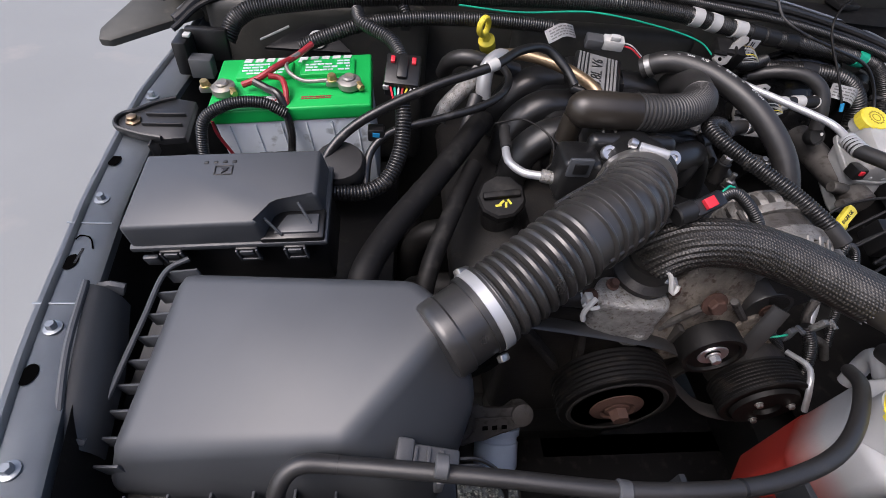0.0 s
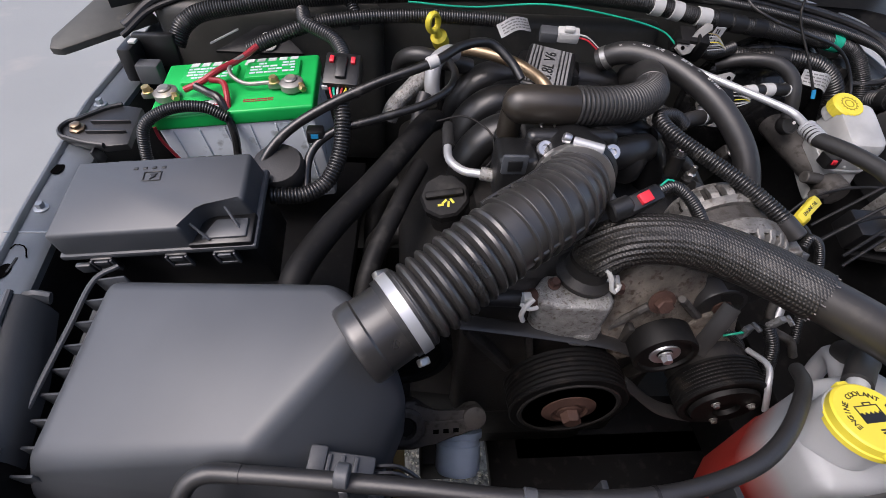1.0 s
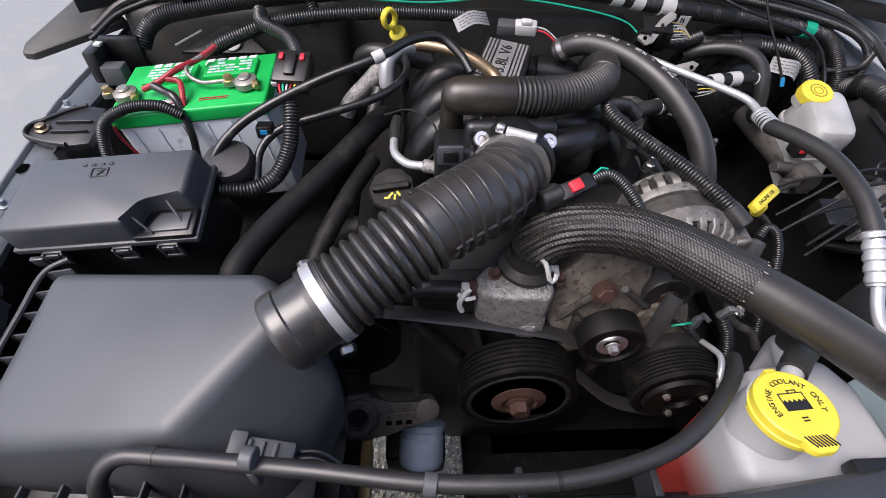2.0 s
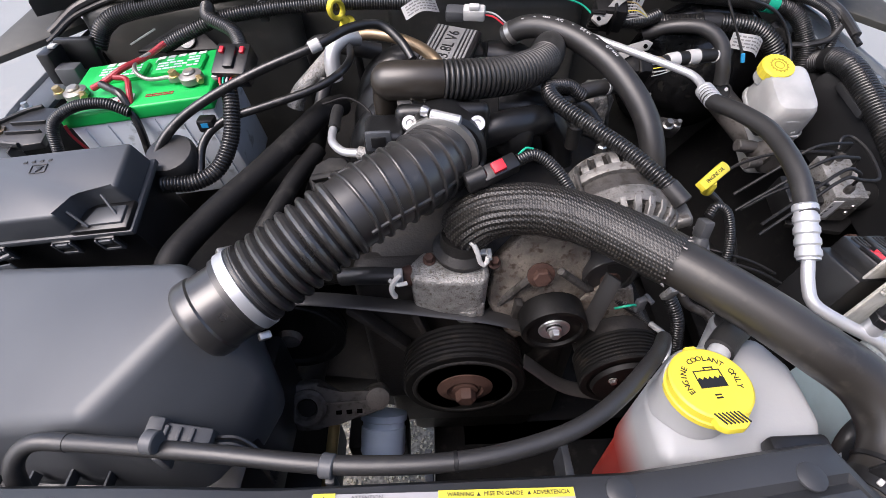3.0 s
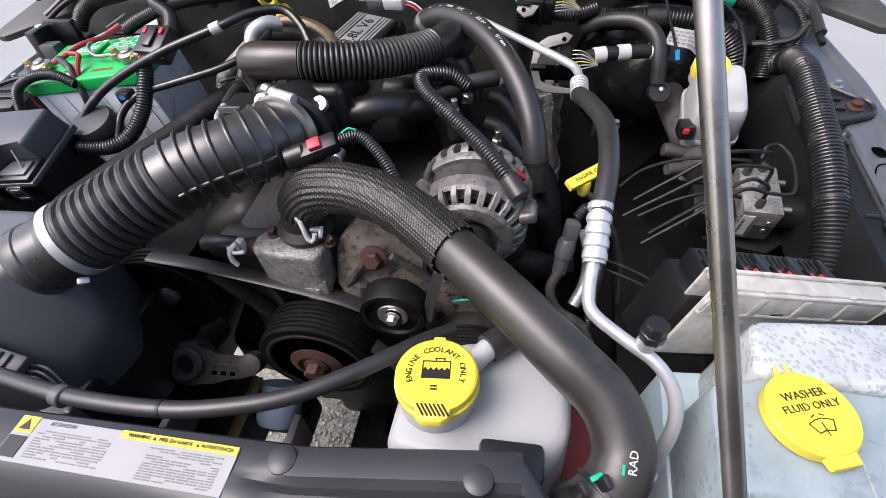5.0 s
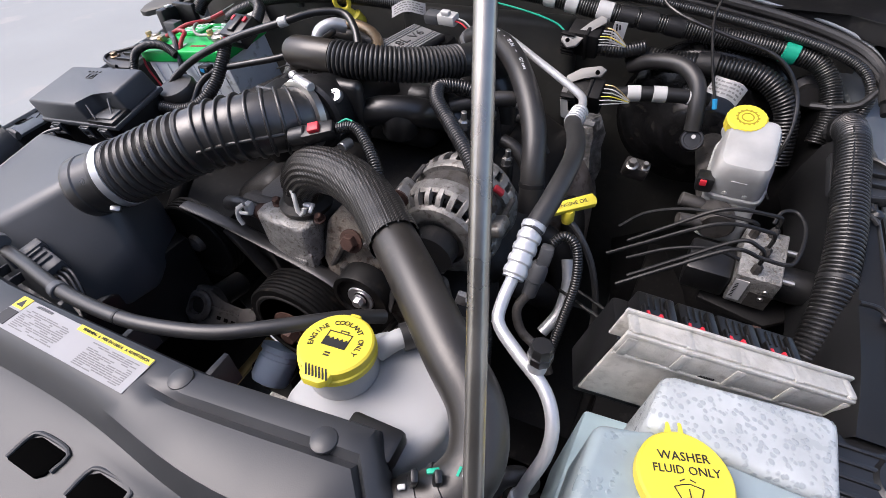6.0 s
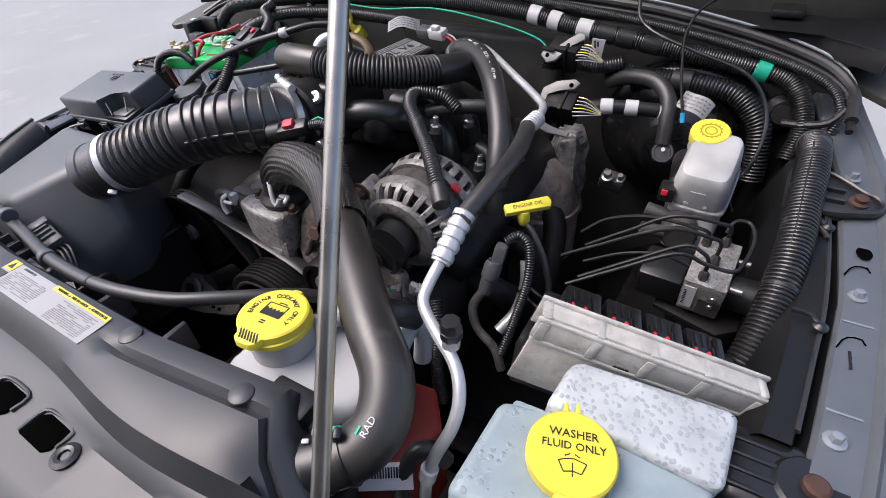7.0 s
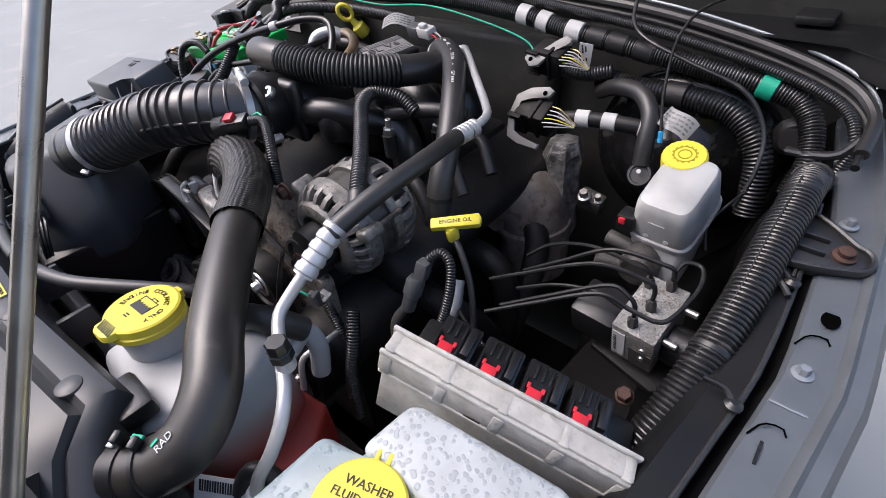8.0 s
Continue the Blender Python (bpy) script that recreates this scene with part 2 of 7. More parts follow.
def woven(m):
    """Adds a fine cross weave in relief and tone to the sleeve's surface."""
    nt = m.node_tree
    b = nt.nodes["Principled BSDF"]
    co = nt.nodes.new("ShaderNodeTexCoord")
    waves = []
    for direction in ("X", "DIAGONAL"):
        w = nt.nodes.new("ShaderNodeTexWave")
        w.wave_type, w.bands_direction = "BANDS", direction
        w.inputs["Scale"].default_value, w.inputs["Distortion"].default_value = 118.0, 0.7
        nt.links.new(co.outputs["Object"], w.inputs["Vector"])
        waves.append(w)
    mul = nt.nodes.new("ShaderNodeMath")
    mul.operation = "MULTIPLY"
    nt.links.new(waves[0].outputs["Fac"], mul.inputs[0])
    nt.links.new(waves[1].outputs["Fac"], mul.inputs[1])
    bp = nt.nodes.new("ShaderNodeBump")
    bp.inputs["Strength"].default_value, bp.inputs["Distance"].default_value = 0.6, 0.0008
    nt.links.new(mul.outputs[0], bp.inputs["Height"])
    nt.links.new(bp.outputs[0], b.inputs["Normal"])
    ramp = nt.nodes.new("ShaderNodeValToRGB")
    ramp.color_ramp.elements[0].color, ramp.color_ramp.elements[1].color = (0.008, 0.0075, 0.007, 1), (0.060, 0.055, 0.048, 1)
    nt.links.new(mul.outputs[0], ramp.inputs[0])
    nt.links.new(ramp.outputs[0], b.inputs["Base Color"])


def translucent(m, weight, depth):
    b = m.node_tree.nodes["Principled BSDF"]
    b.inputs["Subsurface Weight"].default_value = weight
    b.inputs["Subsurface Radius"].default_value = (1.0, 0.95, 0.9)
    b.inputs["Subsurface Scale"].default_value = depth


woven(M["braid"])
M["fog"] = beaded("fogged_tank_plastic", (0.42, 0.45, 0.455), (0.33, 0.36, 0.372), 185.0, 0.36)
M["beads"] = beaded("beaded_tank_plastic", (0.27, 0.33, 0.35), (0.215, 0.27, 0.29), 150.0, 0.07)
M["coolant"] = coolant_tank_plastic()

for name in ("milky", "frosted", "coolant", "fog", "beads", "shield"):
    translucent(M[name], 0.8 if name == "frosted" else 0.6, 0.035 if name == "frosted" else 0.02)


# ---- building helpers ----
def thing(name, at, label, category, group="", kind=""):
    ob = new(name)
    ob.empty_display_size = 0.02
    ob.location = at
    ob["base"] = 1
    return tagged(ob, label, category, group, kind)


def part(name, bm, mat, parent=None, label="", smooth=True):
    me = bpy.data.meshes.new(name)
    bmesh.ops.recalc_face_normals(bm, faces=bm.faces)
    bm.to_mesh(me)
    bm.free()
    me.materials.append(M[mat] if isinstance(mat, str) else mat)
    if smooth:
        me.shade_smooth()
        me.set_sharp_from_angle(angle=radians(35))
    ob = new(name, me)
    if parent is not None:
        ob.parent = parent
        if "base" in parent:
            ob.matrix_parent_inverse = Matrix.Translation(-Vector(parent.location))
    return tagged(ob, label)


def alone(name, bm, mat, label, category, group="", kind=""):
    return tagged(part(name, bm, mat), label, category, group, kind)


def box(bm, c, s, m=None, bevel=0.0, seg=2, taper=1.0):
    """A box of size s about c, in the frame m, its edges rounded; taper narrows its top."""
    v = bmesh.ops.create_cube(bm, size=1)["verts"]
    for p in v:
        k = taper if p.co.z > 0 else 1.0
        p.co = Vector((p.co.x * s[0] * k + c[0], p.co.y * s[1] * k + c[1], p.co.z * s[2] + c[2]))
    es = list({e for p in v for e in p.link_edges})
    if bevel:
        r = bmesh.ops.bevel(bm, geom=es, offset=min(bevel, 0.45 * min(s)), segments=seg, affect="EDGES", profile=0.5)
        v = list({q for f in r["faces"] for q in f.verts} | {p for p in v if p.is_valid})
    if m is not None:
        bmesh.ops.transform(bm, matrix=m, verts=[p for p in v if p.is_valid])
    return bm


def prism(bm, outline, z0, z1, m=None, bevel=0.0, seg=2, inset=0.0):
    """A plate with the outline (x, y) from z0 to z1, its top edge rounded or drawn in."""
    low = [bm.verts.new((x, y, z0)) for x, y in outline]
    cx, cy = sum(p[0] for p in outline) / len(outline), sum(p[1] for p in outline) / len(outline)
    k = 1 - inset
    top = [bm.verts.new((cx + (x - cx) * k, cy + (y - cy) * k, z1)) for x, y in outline]
    n = len(outline)
    bm.faces.new(low[::-1])
    f = bm.faces.new(top)
    for i in range(n):
        bm.faces.new((low[i], low[(i + 1) % n], top[(i + 1) % n], top[i]))
    v = low + top
    if bevel:
        r = bmesh.ops.bevel(bm, geom=list(f.edges) + [e for p in low for e in p.link_edges if e.other_vert(p) in top], offset=bevel, segments=seg, affect="EDGES", profile=0.5)
        v = list({q for g in r["faces"] for q in g.verts} | {p for p in v if p.is_valid})
    if m is not None:
        bmesh.ops.transform(bm, matrix=m, verts=[p for p in v if p.is_valid])
    return bm


def axis_frame(p0, p1):
    d = Vector(p1) - Vector(p0)
    return Matrix.Translation(p0) @ d.to_track_quat("Z", "Y").to_matrix().to_4x4()


def lathe(bm, profile, p0=(0, 0, 0), p1=(0, 0, 1), seg=24, wave=0.0, teeth=0):
    """Turns the profile (radius, height) round the axis from p0 towards p1; teeth give a knurled or finned rim."""
    m = axis_frame(p0, p1)
    rings = []
    for r, h in profile:
        ring = []
        for i in range(seg):
            a = 2 * math.pi * i / seg
            q = r * (1 + (wave * (1 if math.cos(a * teeth) > 0 else 0) if teeth else 0))
            ring.append(bm.verts.new(m @ Vector((q * math.cos(a), q * math.sin(a), h))))
        rings.append(ring)
    for a, b in zip(rings, rings[1:]):
        for i in range(seg):
            bm.faces.new((a[i], a[(i + 1) % seg], b[(i + 1) % seg], b[i]))
    bm.faces.new(rings[0][::-1])
    bm.faces.new(rings[-1])
    return bm


def rod(bm, p0, p1, r, seg=12, bevel=0.0):
    h = (Vector(p1) - Vector(p0)).length
    e = min(bevel or r * 0.15, h * 0.3)
    return lathe(bm, [(r - e, 0), (r, e), (r, h - e), (r - e, h)], p0, p1, seg)


def bolt(bm, p, up=(0, 0, 1), r=0.007, h=0.006, washer=1.6):
    p, up = Vector(p), Vector(up).normalized()
    lathe(bm, [(r * washer, 0), (r * washer, h * 0.25), (r * washer * 0.8, h * 0.35)], p, p + up, 16)
    lathe(bm, [(r, 0), (r, h * 0.8), (r * 0.85, h)], p + up * h * 0.3, p + up * 2, 6)
    return bm


def spline(points, step):
    """Evenly stepped places along a smooth line through the points."""
    p = [Vector(q) for q in points]
    if len(p) == 2:
        n = max(2, int((p[1] - p[0]).length / step))
        return [p[0].lerp(p[1], i / n) for i in range(n + 1)]
    p = [2 * p[0] - p[1]] + p + [2 * p[-1] - p[-2]]
    dense = []
    for a, b, c, d in zip(p, p[1:], p[2:], p[3:]):
        n = 24
        for i in range(n):
            t = i / n
            dense.append(0.5 * ((2 * b) + (c - a) * t + (2 * a - 5 * b + 4 * c - d) * t * t + (3 * b - a - 3 * c + d) * t ** 3))
    dense.append(p[-2])
    out, left = [dense[0]], step
    for a, b in zip(dense, dense[1:]):
        l = (b - a).length
        while l > 1e-9 and left <= l:
            a = a.lerp(b, left / l)
            l -= left
            left = step
            out.append(a)
        left -= l
    if (out[-1] - dense[-1]).length > step * 0.3:
        out.append(dense[-1])
    return out


def tube(bm, points, r, seg=12, step=0.006, rib=0.0, pitch=0.0, radius=None, oval=1.0, start=0.0, stop=1.0, square=False):
    """A hose through the points. rib and pitch: height and spacing of corrugations; radius(u): its own radius along the way."""
    if pitch:
        step = pitch / 4
    path = spline(points, step)
    n = len(path)
    t0 = (path[1] - path[0]).normalized()
    side = t0.cross(Vector((0, 0, 1)))
    side = (side if side.length > 0.05 else t0.cross(Vector((0, 1, 0)))).normalized()
    rings = []
    for i, q in enumerate(path):
        t = (path[min(i + 1, n - 1)] - path[max(i - 1, 0)]).normalized()
        side = (side - t * side.dot(t)).normalized()
        up = t.cross(side)
        u = i / (n - 1)
        k = radius(u) if radius else r
        if pitch and start <= u <= stop:
            k += rib * (1.0, 1.0, 0.0, 0.0)[i % 4] if square else rib * (0.0, 0.8, 1.0, 0.8)[i % 4]
        rings.append([bm.verts.new(q + side * (k * math.cos(2 * math.pi * j / seg)) + up * (k * oval * math.sin(2 * math.pi * j / seg))) for j in range(seg)])
    for a, b in zip(rings, rings[1:]):
        for j in range(seg):
            bm.faces.new((a[j], a[(j + 1) % seg], b[(j + 1) % seg], b[j]))
    bm.faces.new(rings[0][::-1])
    bm.faces.new(rings[-1])
    return bm


def ring_band(bm, points, at, r, width, seg=20):
    """A clamp or a wrap of tape round a hose, at the share at of its way."""
    path = spline(points, 0.004)
    i = min(max(1, int(at * (len(path) - 1))), len(path) - 2)
    d = (path[i + 1] - path[i - 1]).normalized()
    p = path[i] - d * width / 2
    return lathe(bm, [(r * 0.9, 0), (r, 0.0006), (r, width - 0.0006), (r * 0.9, width)], p, p + d, seg)


def letters(bm, text, size, m, thick=0.0003, spacing=1.0):
    cu = bpy.data.curves.new("letters", "FONT")
    cu.body, cu.size, cu.extrude, cu.align_x, cu.align_y, cu.resolution_u = text, size, thick, "CENTER", "CENTER", 2
    cu.space_character = spacing
    ob = new("letters", cu)
    me = bpy.data.meshes.new_from_object(ob.evaluated_get(bpy.context.evaluated_depsgraph_get()))
    me.transform(m)
    bm.from_mesh(me)
    bpy.data.objects.remove(ob)
    bpy.data.curves.remove(cu)
    bpy.data.meshes.remove(me)
    return bm


def arc_letters(bm, text, size, radius, m, middle=90.0, gap=11.0):
    """Writing bent round a circle, read from inside, its middle at the given angle."""
    for i, ch in enumerate(text):
        if ch == " ":
            continue
        a = radians(middle + gap * ((len(text) - 1) / 2 - i))
        letters(bm, ch, size, m @ pose(radius * math.cos(a), radius * math.sin(a), 0, 0, 0, math.degrees(a) - 90))
    return bm


def bars(bm, m, w, h, lines, fill=0.85, thick=0.0004, seed=1):
    """Lines of unreadable writing as plain bars."""
    rnd = random.Random(seed)
    for i in range(lines):
        y = h / 2 - (i + 0.5) * h / lines
        x = -w / 2
        while x < w / 2 - 0.002:
            l = min(rnd.uniform(0.06, 0.2) * w, w / 2 - x)
            if rnd.random() < fill:
                box(bm, (x + l / 2, y, 0), (l * 0.85, h / lines * 0.5, thick), m)
            x += l
    return bm


def loft(bm, rings, m, n=32, power=0.55):
    """A rounded tank: rings (half width, half depth, height, shift in y) joined from below, closed at both ends."""
    loops = []
    for a, b, z, y in rings:
        loop = []
        for i in range(n):
            c, s = math.cos(2 * math.pi * i / n), math.sin(2 * math.pi * i / n)
            loop.append(bm.verts.new(m @ Vector((a * math.copysign(abs(c) ** power, c), y + b * math.copysign(abs(s) ** power, s), z))))
        loops.append(loop)
    for p, q in zip(loops, loops[1:]):
        for i in range(n):
            bm.faces.new((p[i], p[(i + 1) % n], q[(i + 1) % n], q[i]))
    bm.faces.new(loops[0][::-1])
    bm.faces.new(loops[-1])
    return bm


B = bmesh.new


# ---- ground and body shell ----
bm = B()
n = 24
grid = [[bm.verts.new(((i / n * 2 - 1) ** 3 * 120, (j / n * 2 - 1) ** 3 * 120, 0)) for j in range(n + 1)] for i in range(n + 1)]
for i in range(n):
    for j in range(n):
        bm.faces.new((grid[i][j], grid[i + 1][j], grid[i + 1][j + 1], grid[i][j + 1]))
alone("ground", bm, "concrete", "pale concrete ground under the parked car", "ground", kind="structure")


# Unseen wall, added to darken reflections and light on front-facing surfaces.
alone("front_shade_wall", box(B(), (2.2, -2.75, 1.8), (7.6, 0.2, 3.6), None, 0.02), "shade_wall", "unseen plain dark wall added in front to dim front light", "wall", kind="structure")


def fender_line(y):
    """Half width and height of the flange at y."""
    return float(np.interp(y, (0.1, 0.33, 0.38, 0.56, 0.75, 0.95), (0.605, 0.648, 0.656, 0.678, 0.670, 0.632))), float(np.interp(y, (0.0, 0.33, 0.56, 0.75, 0.95), (1.070, 1.083, 1.089, 1.120, 1.150)))


def fender(s, label):
    t = thing("fender", (s * 0.70, 0.4, 0.7), label, "fender", "front fenders")
    bm = B()
    profile = [(-0.030, -0.06), (-0.028, -0.004), (-0.022, 0.0), (0.020, 0.0), (0.023, 0.004), (0.027, 0.0055), (0.031, 0.001), (0.042, 0.0005), (0.048, -0.008), (0.054, -0.05), (0.060, -0.30), (0.050, -0.32)]
    rows = []
    for k in range(32):
        y = -0.08 + k * 0.035
        x, z = fender_line(y)
        rows.append([bm.verts.new((s * (x + (dx * 0.55 if s < 0 and dx > 0 else dx * 0.55 if s > 0 and dx < 0 else dx)), y, z + dz)) for dx, dz in profile])
    for a, b in zip(rows, rows[1:]):
        for i in range(len(profile) - 1):
            bm.faces.new((a[i], a[i + 1], b[i + 1], b[i]))
    bmesh.ops.solidify(bm, geom=bm.faces[:], thickness=0.0015)
    part("panel", bm, "paint", t)
    for y in (0.75, 0.56, 0.375, 0.24):
        x, z = fender_line(y)
        part("bolt", bolt(B(), (s * (x - 0.002), y, z + 0.0005), r=0.0050, h=0.007, washer=1.75), "paint", t)
    for y in ((0.625,) if s > 0 else (0.625, 0.325, 0.46)):
        x, z = fender_line(y)
        # Flat black disc, nothing cut: the shade inside the slot is its colour.
        bm = B()
        lathe(bm, [(0.0075, 0), (0.0075, 0.0006)], (s * (x + 0.006), y, z + 0.0008), (s * (x + 0.006), y, z + 1), 16)
        for v in bm.verts:
            v.co.y = y + (v.co.y - y) * 1.5
        part("slot", bm, "hole", t)
    for y in ((0.595, 0.49) if s > 0 else (0.49,)):
        x, z = fender_line(y)
        part("clip", tube(B(), [(s * (x - 0.013), y - 0.010, z + 0.001), (s * (x - 0.006), y + 0.004, z + 0.003), (s * (x + 0.006), y + 0.008, z + 0.003), (s * (x + 0.011), y + 0.002, z + 0.001)], 0.0008, 6), "hole", t)
    for y in (0.405, 0.52):
        x, z = fender_line(y)
        part("seam", box(B(), (s * (x + 0.002), y, z + 0.0008), (0.05 if s < 0 else 0.026, 0.0025, 0.0010), None, 0.0004), "paint", t)
    return t


fender(-1, "grey painted front fender flange with hex bolts and slots")
fender(1, "grey painted front fender flange with bolts and seam ridge")

# writing stamped in the flange, unreadable
for s in (-1, 1):
    x, z = fender_line(0.47)
    alone("stamped_mark", bars(B(), Matrix.Translation((s * (x + 0.0), 0.47, z + 0.001)) @ pose(0, 0, 0, 0, 0, 90), 0.024, 0.005, 1, 1.0, 0.0005), "dark", "faint stamped mark in the fender flange", "stamped mark")


def inner_wall(s):
    bm = B()
    rows = []
    for k in range(26):
        y = -0.02 + k * 0.04
        x, z = fender_line(y)
        bulge = 0.022 * math.sin(k * 0.55)
        rows.append([bm.verts.new((s * (x + dx), y, z + dz)) for dx, dz in ((-0.014 if s > 0 else -0.034, -0.006), (-0.040, -0.03), (-0.060 + bulge * 0.4, -0.09), (-0.08 + bulge, -0.22), (-0.15, -0.34), (-0.27, -0.42))])
    for a, b in zip(rows, rows[1:]):
        for i in range(5):
            bm.faces.new((a[i], a[i + 1], b[i + 1], b[i]))
    bmesh.ops.solidify(bm, geom=bm.faces[:], thickness=0.003)
    alone("inner_fender", bm, "dark", "black inner fender wall below the flange", "body panel", kind="structure")


inner_wall(-1)
inner_wall(1)

# firewall with stamped shelves, cowl and seal
bm = B()
box(bm, (0, 0.965, 0.80), (1.28, 0.03, 0.84), bevel=0.004)
box(bm, (-0.44, 0.925, 1.06), (0.36, 0.05, 0.30), bevel=0.02, seg=3)
box(bm, (0.06, 0.935, 1.0), (0.34, 0.04, 0.40), bevel=0.02, seg=3)
alone("firewall", bm, "firewall", "olive-grey painted firewall behind the engine", "firewall", kind="structure")


def cowl_strip(name, dy, dz, r, mat, label, category):
    pts = [(-0.655, 0.855 + dy, 1.185 + dz), (-0.60, 0.905 + dy, 1.215 + dz), (-0.45, 0.930 + dy, 1.240 + dz), (0, 0.940 + dy, 1.262 + dz), (0.30, 0.936 + dy, 1.255 + dz), (0.48, 0.926 + dy, 1.232 + dz), (0.60, 0.900 + dy, 1.208 + dz), (0.648, 0.862 + dy, 1.186 + dz), (0.652, 0.80 + dy, 1.168 + dz)]
    return alone(name, tube(B(), pts, r, 10), mat, label, category, kind="structure")


cowl_strip("cowl_lip", 0.0, -0.010, 0.0045, "dark", "dark folded lip of the cowl", "trim")
cowl_strip("cowl_seal", 0.016, -0.002, 0.0075, "rubber", "black rubber seal along the cowl edge", "seal")
# Thin pale strip: the cowl edge's bright highlight, put in as shape and colour.
cowl_strip("cowl_edge_glint", 0.038, 0.004, 0.0024, "paint", "thin pale strip standing for the highlight on the cowl edge", "trim")
bm = B()
prism(bm, [(-0.67, 0.88), (-0.60, 0.945), (-0.3, 0.965), (0.3, 0.965), (0.60, 0.945), (0.67, 0.88), (0.72, 1.16), (-0.72, 1.16)], 1.205, 1.232, None, 0.006)
alone("cowl", bm, "dark", "dark painted cowl panel under the windscreen", "cowl", kind="structure")
bm = B()
box(bm, (0, 1.17, 1.40), (1.40, 0.03, 0.36), bevel=0.006)
alone("windscreen_frame", bm, "under", "dark frame below the windscreen", "body panel", kind="structure")

# bonnet, propped open over the bay
hood = thing("hood", (0, 1.0, 1.25), "dark underside of the open hood on its prop rod", "hood")
hm = pose(0, 1.06, 1.235, 104, 0, 0)
part("panel", prism(B(), [(-0.73, -0.09), (-0.66, -0.11), (-0.60, -0.01), (0.60, -0.01), (0.66, -0.11), (0.73, -0.09), (0.71, 0.5), (0.63, 1.12), (-0.63, 1.12), (-0.71, 0.5)], 0.0, 0.02, hm, 0.005), "under", hood)
for x in (-0.55, 0.55):
    part("hinge", box(B(), (x, 1.03, 1.242), (0.045, 0.07, 0.012), None, 0.004), "dark", hood)
for x in (-0.42, -0.14, 0.14, 0.42):
    part("rib", box(B(), (x, 0.55, -0.008), (0.07, 0.95, 0.018), hm, 0.006), "dark", hood)
# folded rear corners that hang past the fenders
for s in (-1, 1):
    m = Matrix.Translation((s * 0.735, 0.885, 1.165)) @ pose(0, 0, 0, 12, s * -14, s * 34)
    bm = prism(B(), [(-0.012, -0.035), (0.004, -0.052), (0.018, -0.042), (0.06, 0.10), (-0.05, 0.12)], -0.006, 0.006, m, 0.004)
    part("corner", bm, "under", hood)

# front header panel over the radiator
header = thing("radiator_header", (-0.025, 0.135, 0.94), "dark grey moulded plastic header panel over the radiator", "header panel")
bm = B()
cross = [(-0.10, 1.02), (-0.05, 1.060), (0.0, 1.096), (0.02, 1.104), (0.068, 1.108), (0.082, 1.112), (0.097, 1.112), (0.108, 1.138), (0.117, 1.147), (0.126, 1.150), (0.131, 1.143), (0.136, 1.1495), (0.148, 1.150), (0.158, 1.146), (0.164, 1.132), (0.166, 1.06)]
rows = []
for k in range(61):
    x = -0.60 + k * 0.02
    u = abs(x) / 0.6
    drop = 0.06 * max(0.0, u - 0.40) ** 1.3
    swell = 0.019 * math.exp(-((x - 0.19) / 0.13) ** 2)
    end = 1.0 if x < 0.285 else 0.0
    row = []
    for i, (y, z) in enumerate(cross):
        bulge = math.exp(-((i - 6.5) / 1.9) ** 2)
        if i == 10:
            z += 0.007 * (1 - min(1.0, max(0.0, (x - 0.08) / 0.03)))
        yy = y - swell * 1.1 * bulge + 0.10 * max(0, -x - 0.15) + (0.10 * max(0, min(x, 0.285) - 0.12) if i > 8 else 0)
        if not end and i > 7:
            yy, z = y - 0.045 * min(1, (x - 0.285) / 0.07), z - 0.045 * min(1, (x - 0.285) / 0.07)
        row.append(bm.verts.new((x, yy, z - drop - 0.13 * max(0, -x - 0.15) + swell * 0.55 * bulge)))
    rows.append(row)
for a, b in zip(rows, rows[1:]):
    for i in range(len(cross) - 1):
        bm.faces.new((a[i], a[i + 1], b[i + 1], b[i]))
hs = Vector((-0.024, 0.014, -0.012))
for v in bm.verts:
    v.co += hs
part("panel", bm, "header", header)
for x, y in ((0.25, 0.150), (0.107, 0.146), (-0.185, 0.144), (-0.33, 0.158)):
    part("push_clip", lathe(B(), [(0.011, 0), (0.0105, 0.0015), (0.007, 0.003), (0.002, 0.0034)], Vector((x, y, 1.1490 - 0.06 * max(0.0, abs(x) / 0.6 - 0.40) ** 1.3 - 0.13 * max(0, -x - 0.15))) + hs, Vector((x, y, 2)) + hs, 20), "header", header)
for x in (-0.34, -0.20, -0.056, 0.02):
    sl = Matrix.Translation(Vector((x + 0.070, 0.054, 1.1075)) + hs)
    # Solid black plate for the opening; the depth's shade is in its colour.
    slot = part("slot", prism(B(), [(-0.022, -0.012), (0.015, -0.013), (0.0215, -0.008), (0.0225, 0.012), (-0.012, 0.013), (-0.020, 0.008)], -0.002, 0.002, sl, 0.0015), "hole", header)
    part("slot_lip", tube(B(), [tuple(sl @ Vector(p)) for p in ((-0.0235, -0.011, 0.001), (-0.022, 0.009, 0.002), (-0.012, 0.0150, 0.0025), (0.024, 0.0135, 0.002), (0.0245, -0.004, 0.001))], 0.0020, 8), "header", slot)
part("screw", lathe(B(), [(0.012, 0), (0.012, 0.002), (0.008, 0.004), (0.005, 0.003), (0.004, 0.001)], (0.106, 0.064, 1.096), (0.106, 0.064, 2), 20), "plastic", header)
for x in (-0.033, 0.085):
    part("rib", prism(B(), [(-0.004, 0.162), (0.004, 0.162), (0.003, 0.200), (-0.003, 0.200)], 1.06, 1.102, Matrix.Translation(Vector((x, 0, 0)) + hs), 0.001), "header", header)
part("bracket", box(B(), Vector((0.272, 0.175, 1.118)) + hs, (0.05, 0.03, 0.02), None, 0.005), "plastic", header)

